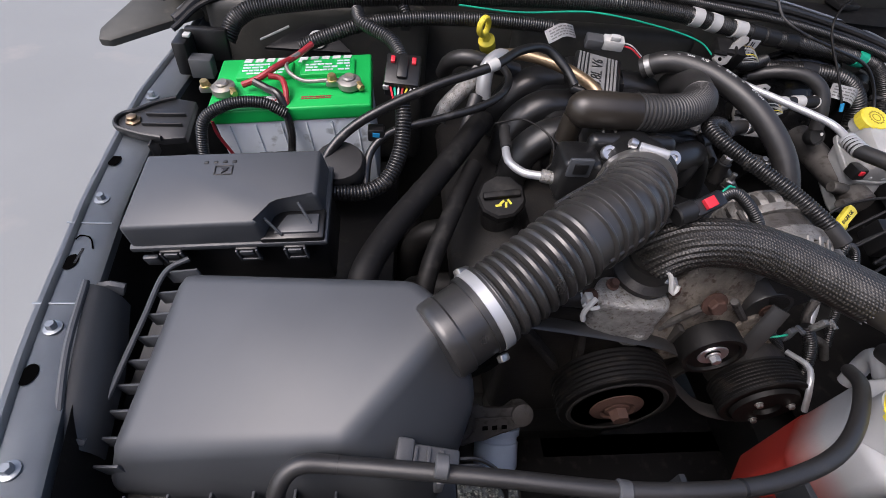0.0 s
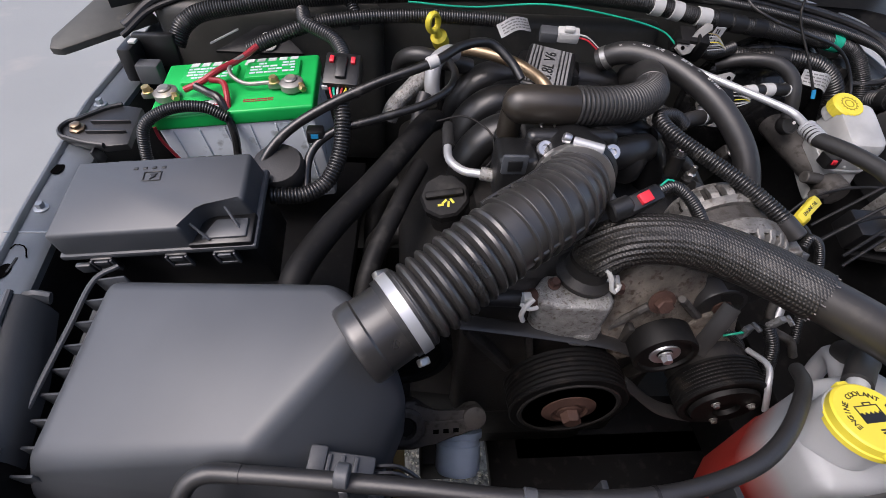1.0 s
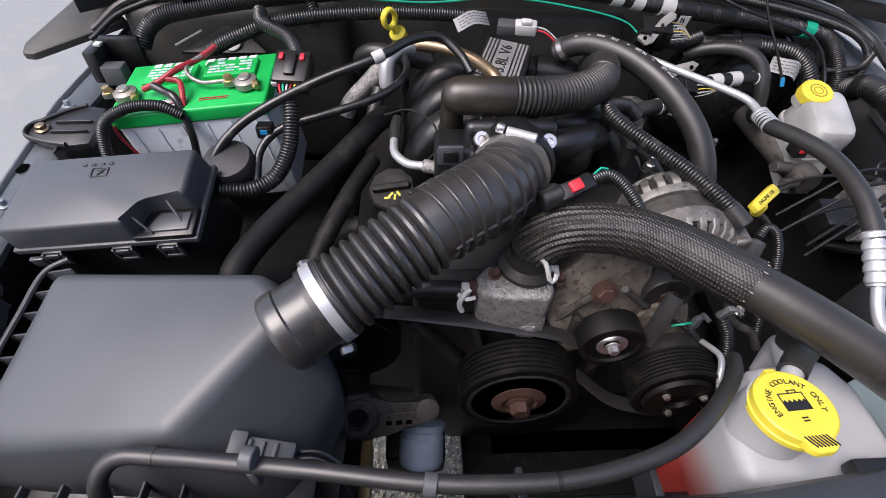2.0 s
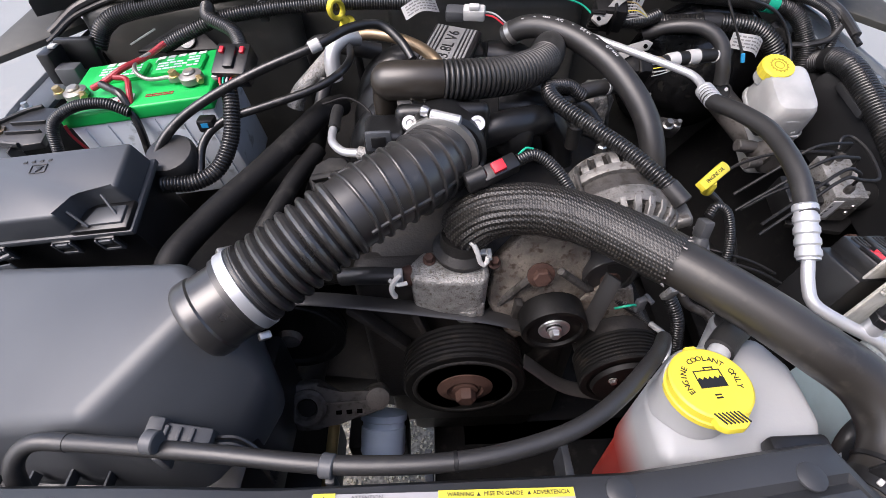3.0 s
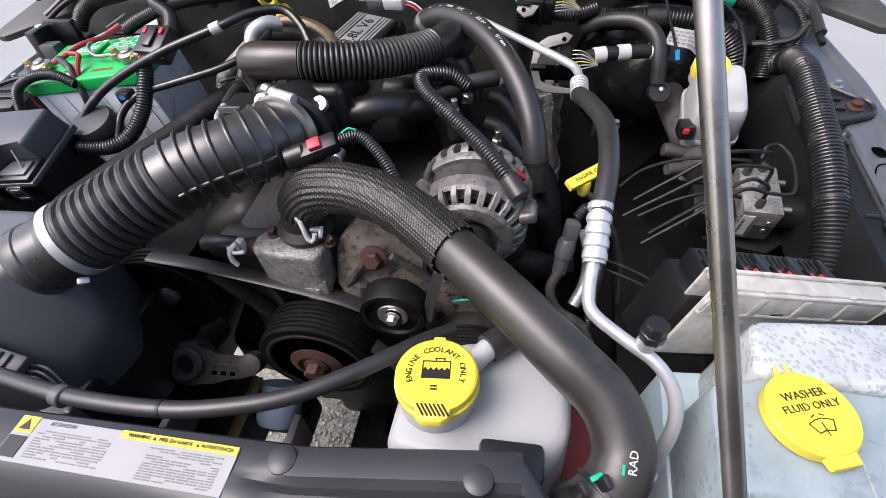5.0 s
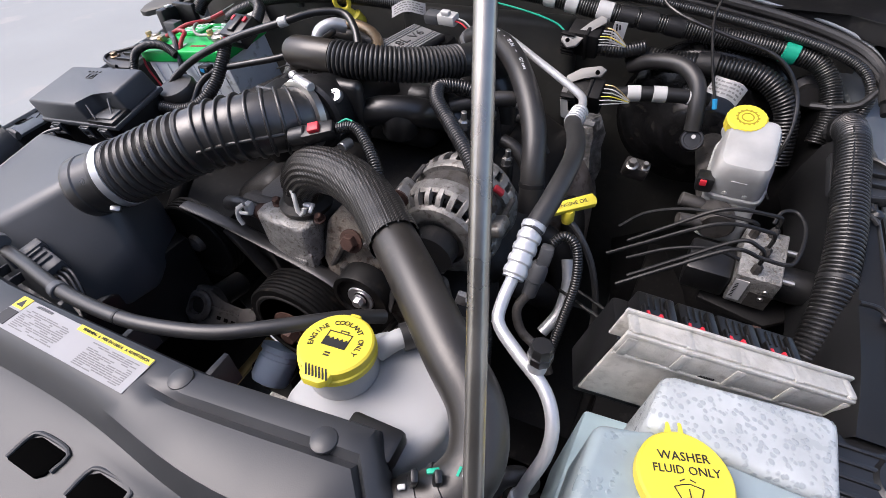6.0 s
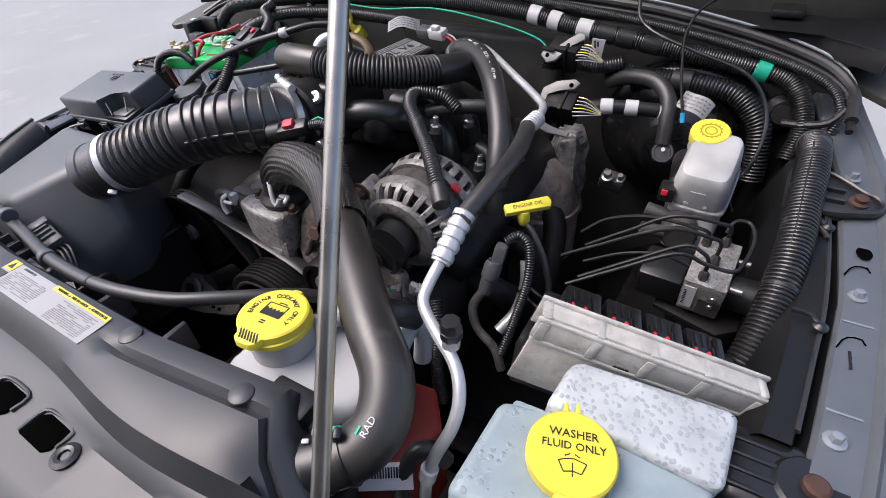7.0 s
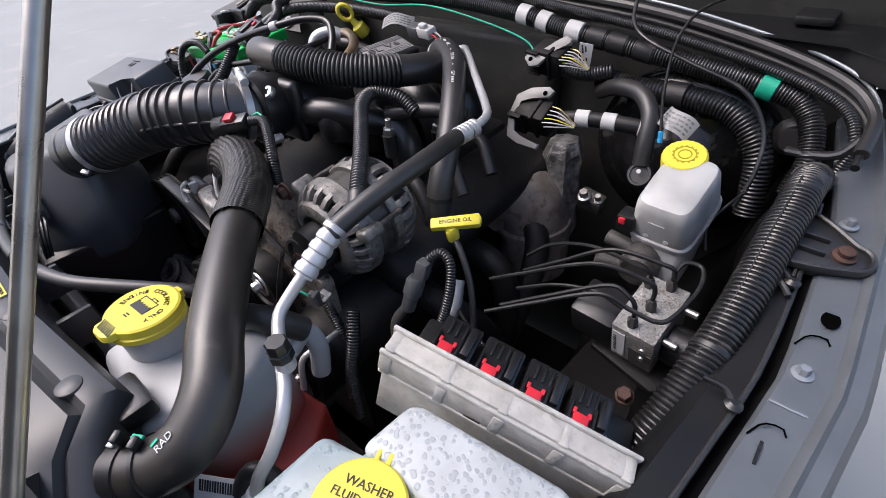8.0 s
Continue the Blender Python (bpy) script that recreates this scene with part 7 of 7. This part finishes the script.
for i, text in ((9, ""), (13, ""), (17, "bar"), (22, "A/C"), (27, ""), (32, "S/S IN"), (37, ""), (42, "GY"), (45, "bar")):
    t = (hpth[i + 1] - hpth[i - 1]).normalized()
    view = (Vector((0.35, -0.5, 0.75)) - t * Vector((0.35, -0.5, 0.75)).dot(t)).normalized()
    mm = Matrix((t, view.cross(t), view)).transposed().to_4x4()
    mm.translation = hpth[i] + view * 0.0166
    if text == "bar":
        for j in range(4):
            part("print_mark", box(B(), (-0.0045 + j * 0.003, 0, 0), (0.0018, 0.0032, 0.0004), mm), "paper", ht)
    elif text:
        part("hose_writing", letters(B(), text, 0.0072, mm, 0.0004), "paper", ht, "white printed letters")
    else:
        part("print_mark", box(B(), (0, 0, 0), (0.004, 0.0010, 0.0004), mm), "paper", ht, "white printed dash")
acl = thing("refrigerant_line", (0.3, 0.5, 1.1), "silver refrigerant pipe with crimped black hose", "refrigerant line")
a1 = [(0.100, 0.800, 1.196), (0.125, 0.810, 1.204), (0.150, 0.790, 1.208), (0.220, 0.720, 1.206), (0.285, 0.655, 1.203), (0.302, 0.632, 1.201), (0.304, 0.600, 1.198)]
part("upper_pipe", tube(B(), a1, 0.0052, 16), "pipe", acl)
a2 = [(0.304, 0.602, 1.198), (0.303, 0.578, 1.199), (0.314, 0.540, 1.207), (0.324, 0.490, 1.212), (0.322, 0.430, 1.207), (0.314, 0.382, 1.193)]
part("hose", tube(B(), a2, 0.0098, 18), "rubber", acl, "black rubber hose section")
for p, q, r in (((0.304, 0.608, 1.198), (0.303, 0.576, 1.199), 0.0108), ((0.3145, 0.392, 1.197), (0.310, 0.346, 1.166), 0.0112)):
    d = (Vector(q) - Vector(p))
    L = d.length
    prof = [(r * 0.86, 0)]
    for k in range(5):
        prof += [(r, L * (k + 0.15) / 5), (r, L * (k + 0.6) / 5), (r * 0.88, L * (k + 0.75) / 5), (r * 0.88, L * (k + 0.95) / 5)]
    part("crimp", lathe(B(), prof, p, q, 18), "pipe", acl, "crimped silver ferrule")
a3 = [(0.310, 0.348, 1.167), (0.307, 0.328, 1.152), (0.310, 0.312, 1.142), (0.334, 0.294, 1.134), (0.362, 0.276, 1.126), (0.376, 0.258, 1.112), (0.378, 0.240, 1.092), (0.368, 0.222, 1.06), (0.362, 0.212, 1.02), (0.36, 0.205, 0.96)]
part("lower_pipe", tube(B(), a3, 0.0058, 18), "pipe", acl)
part("valve_neck", rod(B(), (0.352, 0.288, 1.132), (0.354, 0.287, 1.150), 0.0085, 16), "pipe", acl)
part("valve_cap", lathe(B(), [(0.009, 0), (0.0105, 0.002), (0.0105, 0.010), (0.0095, 0.011), (0.0095, 0.019), (0.008, 0.021)], (0.354, 0.287, 1.146), (0.357, 0.285, 1.25), 8), "plastic", acl, "black valve cap")
part("label", ring_band(B(), a3, 0.74, 0.0082, 0.016, 16), "paper", acl)
vl = thing("barcode_tag", (0.345, 0.20, 1.0), "white barcode label hanging by the tank", "tag")
m = Matrix.Translation((0.328, 0.198, 1.030)) @ pose(0, 0, 0, 50, 0, 30) @ Matrix.Diagonal((1.15, 1.25, 1.0, 1.0))
part("paper", box(B(), (0, 0, 0), (0.044, 0.020, 0.001), m), "paper", vl)
bm = B()
for i in range(16):
    box(bm, (-0.017 + i * 0.0022, 0.003, 0.0008), (0.0011 if i % 3 else 0.0016, 0.008, 0.0005), m)
part("barcode", bm, "ink", vl)
cable("lower_hose", [(0.372, 0.235, 1.035), (0.360, 0.232, 1.050), (0.345, 0.222, 1.045), (0.338, 0.205, 1.01), (0.34, 0.20, 0.96)], 0.0085, "rubber", "grey-black hose low beside the tank", "hose", seg=14)
# pressure switch and pipe below
ps = thing("pressure_switch", (0.305, 0.49, 1.0), "grey pressure switch on a silver pipe", "sensor")
part("body", lathe(B(), [(0.009, -0.03), (0.010, -0.008), (0.012, -0.006), (0.012, 0.012), (0.009, 0.018)], (0.302, 0.478, 1.040), (0.312, 0.50, 1.10), 14), "grey_plastic", ps)
part("plug", box(B(), (0, 0, 0), (0.016, 0.018, 0.026), Matrix.Translation((0.308, 0.492, 1.064)) @ pose(0, 0, 0, -16, 10, 8), 0.003), "grey_plastic", ps)
part("pipe", tube(B(), [(0.297, 0.466, 1.016), (0.288, 0.452, 0.995), (0.300, 0.44, 0.97), (0.33, 0.43, 0.955), (0.345, 0.42, 0.93)], 0.0062, 14), "dirty_cast", ps)
cable("silver_pipe", [(0.330, 0.530, 1.03), (0.338, 0.510, 1.005), (0.336, 0.485, 0.975), (0.322, 0.46, 0.955)], 0.008, "pipe", "bare silver pipe low beside the engine", "pipe", seg=14)
cable("switch_lead", [(0.312, 0.500, 1.078), (0.325, 0.510, 1.086), (0.342, 0.505, 1.075), (0.350, 0.485, 1.04), (0.345, 0.46, 0.99), (0.34, 0.43, 0.95)], 0.0054, "loom", "black corrugated lead from the pressure switch", "cable", 0.001, 0.0034)

# corrugated leads near the alternator
cable("alternator_lead", [(0.165, 0.652, 1.168), (0.140, 0.648, 1.186), (0.110, 0.628, 1.194), (0.118, 0.598, 1.190), (0.150, 0.565, 1.180), (0.190, 0.525, 1.168), (0.222, 0.488, 1.154), (0.238, 0.470, 1.144)], 0.0088, "loom", "black corrugated lead to the alternator", "cable", 0.0014, 0.0042, 14)
alone("lead_boot", rod(B(), (0.228, 0.482, 1.150), (0.244, 0.462, 1.138), 0.0115, 14), "rubber", "black boot on the alternator lead", "rubber boot")
cable("branch_hose", [(0.118, 0.640, 1.16), (0.150, 0.655, 1.166), (0.19, 0.672, 1.168), (0.225, 0.690, 1.16)], 0.011, "rubber", "short black hose over the valve cover", "hose", seg=14)
alone("hose_band", ring_band(B(), [(0.118, 0.640, 1.16), (0.150, 0.655, 1.166), (0.19, 0.672, 1.168), (0.225, 0.690, 1.16)], 0.8, 0.012, 0.006, 16), "pipe", "bright band on a short hose", "hose clamp")
for i, p in enumerate(((0.150, 0.610, 1.150), (0.158, 0.700, 1.120), (0.205, 0.640, 1.085))):
    stud = thing("valve_cover_stud", p, "steel stud with hex nut", "stud", "studs on the engine")
    part("nut", lathe(B(), [(0.008, 0), (0.008, 0.008), (0.006, 0.010)], p, (p[0] + 0.1, p[1], p[2] + 1), 6), "steel", stud)
    part("shaft", rod(B(), p, (p[0] + 0.002, p[1], p[2] + 0.022), 0.0042, 10), "steel", stud)
    part("base", rod(B(), (p[0], p[1], p[2] - 0.035), p, 0.010, 12), "iron", stud)
for i in range(3):
    cp3 = thing("ignition_boot", (0.20, 0.60 + i * 0.075, 1.06), "black spark plug lead boot", "plug boot", "plug boots")
    part("boot", tube(B(), [(0.185, 0.60 + i * 0.075, 1.10), (0.21, 0.595 + i * 0.075, 1.09), (0.24, 0.585 + i * 0.07, 1.055)], 0.010, 12), "rubber", cp3)

# oil dipstick
od = thing("oil_dipstick", (0.32, 0.54, 1.0), "yellow oil dipstick handle with black print", "dipstick")
om = Matrix.Translation((0.323, 0.541, 1.111)) @ pose(0, 0, 0, 24, -4, 38)
part("handle", prism(B(), [(-0.030, -0.007), (0.028, -0.008), (0.031, 0.0), (0.028, 0.008), (-0.030, 0.007)], -0.004, 0.004, om, 0.002), "yellow", od)
part("collar", lathe(B(), [(0.007, -0.022), (0.008, -0.018), (0.008, -0.006), (0.006, -0.002)], om @ Vector((-0.006, -0.004, 0)), om @ Vector((-0.006, 0.3, 1)), 16), "yellow", od)
part("print", letters(B(), "ENGINE OIL", 0.0072, om @ pose(0.0, 0.0, 0.0042), 0.0003, 1.0), "ink", od)
part("tube", tube(B(), [tuple(om @ Vector((-0.006, -0.008, -0.018))), (0.338, 0.530, 1.078), (0.362, 0.515, 1.045), (0.378, 0.495, 1.00), (0.382, 0.475, 0.95)], 0.0042, 10), "rubber", od)

# transmission dipstick and silver-wrapped pipes by the firewall
td = thing("transmission_dipstick", (-0.178, 0.83, 1.15), "yellow ring-pull dipstick handle", "dipstick")
tc, td0 = Vector((-0.182, 0.834, 1.222)), Vector((0.016, 0.026, -0.042)).normalized()
ta = td0.cross(Vector((0.15, -0.75, 0.6))).normalized()
part("ring", tube(B(), [tuple(tc + td0 * (0.016 * math.cos(a)) + ta * (0.0115 * math.sin(a))) for a in np.linspace(0, 2 * math.pi, 17)], 0.0050, 10, 0.003, oval=0.8), "yellow", td)
part("stem", lathe(B(), [(0.005, 0.016), (0.0065, 0.026), (0.0075, 0.030), (0.0135, 0.034), (0.0135, 0.052), (0.0115, 0.056)], tc, tc + td0, 20), "yellow", td)
part("tube", rod(B(), tc + td0 * 0.050, (-0.155, 0.875, 1.0), 0.007, 12), "dark", td)
for name, pts, r, m, lab in (
    ("foil_pipe", [(-0.150, 0.790, 1.196), (-0.165, 0.775, 1.203), (-0.182, 0.757, 1.196), (-0.186, 0.745, 1.172), (-0.184, 0.742, 1.155)], 0.0115, "pipe", "silver foil-wrapped pipe elbow"),
    ("foil_pipe", [(-0.190, 0.775, 1.178), (-0.215, 0.752, 1.160), (-0.240, 0.735, 1.140), (-0.25, 0.728, 1.12)], 0.0125, "cast", "silver foil-wrapped pipe end"),
    ("bronze_pipe", [(-0.152, 0.795, 1.198), (-0.125, 0.785, 1.204), (-0.085, 0.765, 1.204), (-0.052, 0.735, 1.202), (-0.030, 0.700, 1.196), (-0.02, 0.68, 1.17)], 0.0085, "brass", "dull bronze metal pipe over the manifold"),
    ("grey_hose", [(-0.196, 0.736, 1.160), (-0.206, 0.715, 1.135), (-0.215, 0.69, 1.10)], 0.010, "rubber", "grey-black hose below the foil pipe"),
    ("dark_hose", [(-0.235, 0.86, 1.13), (-0.228, 0.83, 1.165), (-0.205, 0.815, 1.180), (-0.17, 0.81, 1.175), (-0.12, 0.82, 1.16)], 0.013, "rubber", "black hose curling behind the engine"),
    ("overlaid_cable", [(-0.412, 0.580, 1.112), (-0.404, 0.600, 1.140), (-0.376, 0.622, 1.166), (-0.330, 0.640, 1.190), (-0.265, 0.660, 1.214), (-0.191, 0.682, 1.234), (-0.150, 0.715, 1.242), (-0.110, 0.735, 1.238), (-0.082, 0.720, 1.222), (-0.066, 0.700, 1.205)], 0.0062, "loom", "black cable with pale marks across the engine"),
    ("second_cable", [(-0.355, 0.570, 1.10), (-0.350, 0.610, 1.138), (-0.320, 0.632, 1.160), (-0.265, 0.645, 1.172), (-0.205, 0.665, 1.182), (-0.170, 0.690, 1.190), (-0.155, 0.725, 1.195), (-0.160, 0.765, 1.195)], 0.0055, "loom", "smooth black cable beside the battery"),
    ("black_hose", [(-0.352, 0.415, 1.06), (-0.352, 0.437, 1.095), (-0.322, 0.500, 1.106), (-0.268, 0.580, 1.118), (-0.225, 0.645, 1.130), (-0.198, 0.690, 1.135), (-0.18, 0.73, 1.12)], 0.0165, "dull_rubber", "black hose sloping down beside the fuse box"),
    ("black_hose", [(-0.285, 0.430, 1.02), (-0.27, 0.48, 1.07), (-0.235, 0.56, 1.10), (-0.205, 0.63, 1.11)], 0.0125, "dull_rubber", "second black hose low beside the engine"),
):
    cable(name, pts, r, m, lab, "hose" if "hose" in name else "pipe" if "pipe" in name else "cable", seg=16)
alone("white_band", rod(B(), (-0.198, 0.680, 1.2325), (-0.184, 0.6858, 1.2362), 0.0082, 12), "white", "white tape band on a black cable", "tape band")
cz = thing("battery_cable_block", (-0.362, 0.655, 1.12), "small black cable guide with blue mark", "cable guide")
part("block", box(B(), (-0.342, 0.630, 1.158), (0.022, 0.018, 0.018), upright(0, 0, 0), 0.003), "plastic", cz)
part("mark", box(B(), (-0.342, 0.6205, 1.1605), (0.009, 0.001, 0.006), None), "bluetag", cz)
# oil filler cap and small chrome pipe
oc = thing("oil_filler_cap", (-0.172, 0.56, 1.08), "black oil filler cap with yellow symbol", "oil cap")
ocm = Matrix.Translation((-0.176, 0.560, 1.116)) @ pose(0, 0, 0, 22, -10, 0)
# Cap and grip darkened: the shade they sit in is part of the colour.
part("cap", lathe(B(), [(0.028, -0.02), (0.031, -0.016), (0.031, -0.002), (0.028, 0.001), (0.003, 0.001)], ocm @ Vector((0, 0, 0)), ocm @ Vector((0, 0, 1)), 36, 0.05, 9), "dull_rubber", oc)
part("grip", box(B(), (0, 0, 0.004), (0.05, 0.010, 0.010), ocm, 0.003), "dull_rubber", oc)
bm = B()
for i in range(4):
    box(bm, (0, 0, 0), (0.008, 0.003, 0.0006), ocm @ pose(-0.006 + i * 0.005, -0.014 + (i % 2) * 0.004, 0.0016, 0, 0, 40 * i))
part("symbol", bm, "yellow_paper", oc)
part("filler_neck", rod(B(), ocm @ Vector((0, 0, -0.08)), ocm @ Vector((0, 0, -0.018)), 0.026, 20), "iron", oc)
cable("chrome_pipe", [(-0.170, 0.620, 1.160), (-0.172, 0.600, 1.158), (-0.170, 0.580, 1.156), (-0.155, 0.560, 1.156), (-0.135, 0.552, 1.158)], 0.0055, "pipe", "small bright metal pipe with black ends", "pipe", seg=12)
cable("pipe_boot", [(-0.168, 0.645, 1.165), (-0.170, 0.630, 1.163), (-0.1705, 0.606, 1.159)], 0.0078, "rubber", "black rubber end on a small pipe", "hose", seg=12)
cable("thin_loop", [(-0.185, 0.635, 1.178), (-0.150, 0.628, 1.190), (-0.120, 0.600, 1.185), (-0.118, 0.570, 1.172), (-0.13, 0.556, 1.162)], 0.0014, "dull_rubber", "thin black wire loop by the throttle", "wire")
alone("pipe_joint", rod(B(), (-0.135, 0.553, 1.158), (-0.118, 0.548, 1.158), 0.0085, 14), "cast", "grey metal pipe joint", "pipe joint")
# clips and small plugs round the thermostat
for c, rot, m, lab in (((0.006, 0.430, 1.100), (30, 20, 15), "pipe", "bright spring clip at the hose end"), ((-0.088, 0.430, 1.064), (10, 30, 0), "pipe", "bright wire clip on a small hose"), ((0.205, 0.40, 1.03), (0, 0, 20), "grey_plastic", "grey plug on the engine side"), ((0.235, 0.40, 1.05), (10, 15, 10), "cast", "grey metal lug on the engine side")):
    k = thing("clip", c, lab, "clip")
    mm = Matrix.Translation(c) @ pose(0, 0, 0, *rot)
    part("plate", box(B(), (0, 0, 0), (0.014, 0.008, 0.022), mm, 0.002), m, k)
    part("ear", box(B(), (0.006, -0.004, 0.012), (0.005, 0.014, 0.005), mm, 0.001), m, k)
cable("bypass_hose", [(-0.160, 0.440, 1.055), (-0.130, 0.432, 1.066), (-0.100, 0.430, 1.066), (-0.075, 0.430, 1.062)], 0.011, "rubber", "short black bypass hose at the thermostat", "hose", seg=14)
cable("green_wire", [(0.172, 0.395, 1.03), (0.182, 0.392, 1.038), (0.195, 0.395, 1.036), (0.20, 0.40, 1.025)], 0.0015, "teal", "short green wire low by the idler", "wire")
cable("compressor_hose", [(0.232, 0.40, 0.985), (0.240, 0.370, 0.995), (0.232, 0.345, 0.985), (0.24, 0.33, 0.95)], 0.004, "pipe", "thin silver pipe beside the compressor", "pipe", seg=12)
cable("engine_lead", [(0.14, 0.44, 1.04), (0.18, 0.42, 1.02), (0.22, 0.41, 0.99), (0.25, 0.40, 0.94)], 0.006, "loom", "black corrugated lead down the engine side", "cable", 0.001, 0.0034)
cable("engine_lead", [(0.25, 0.42, 1.02), (0.265, 0.40, 0.99), (0.27, 0.38, 0.94), (0.28, 0.37, 0.88)], 0.008, "loom", "black corrugated lead low by the tank", "cable", 0.001, 0.0038)
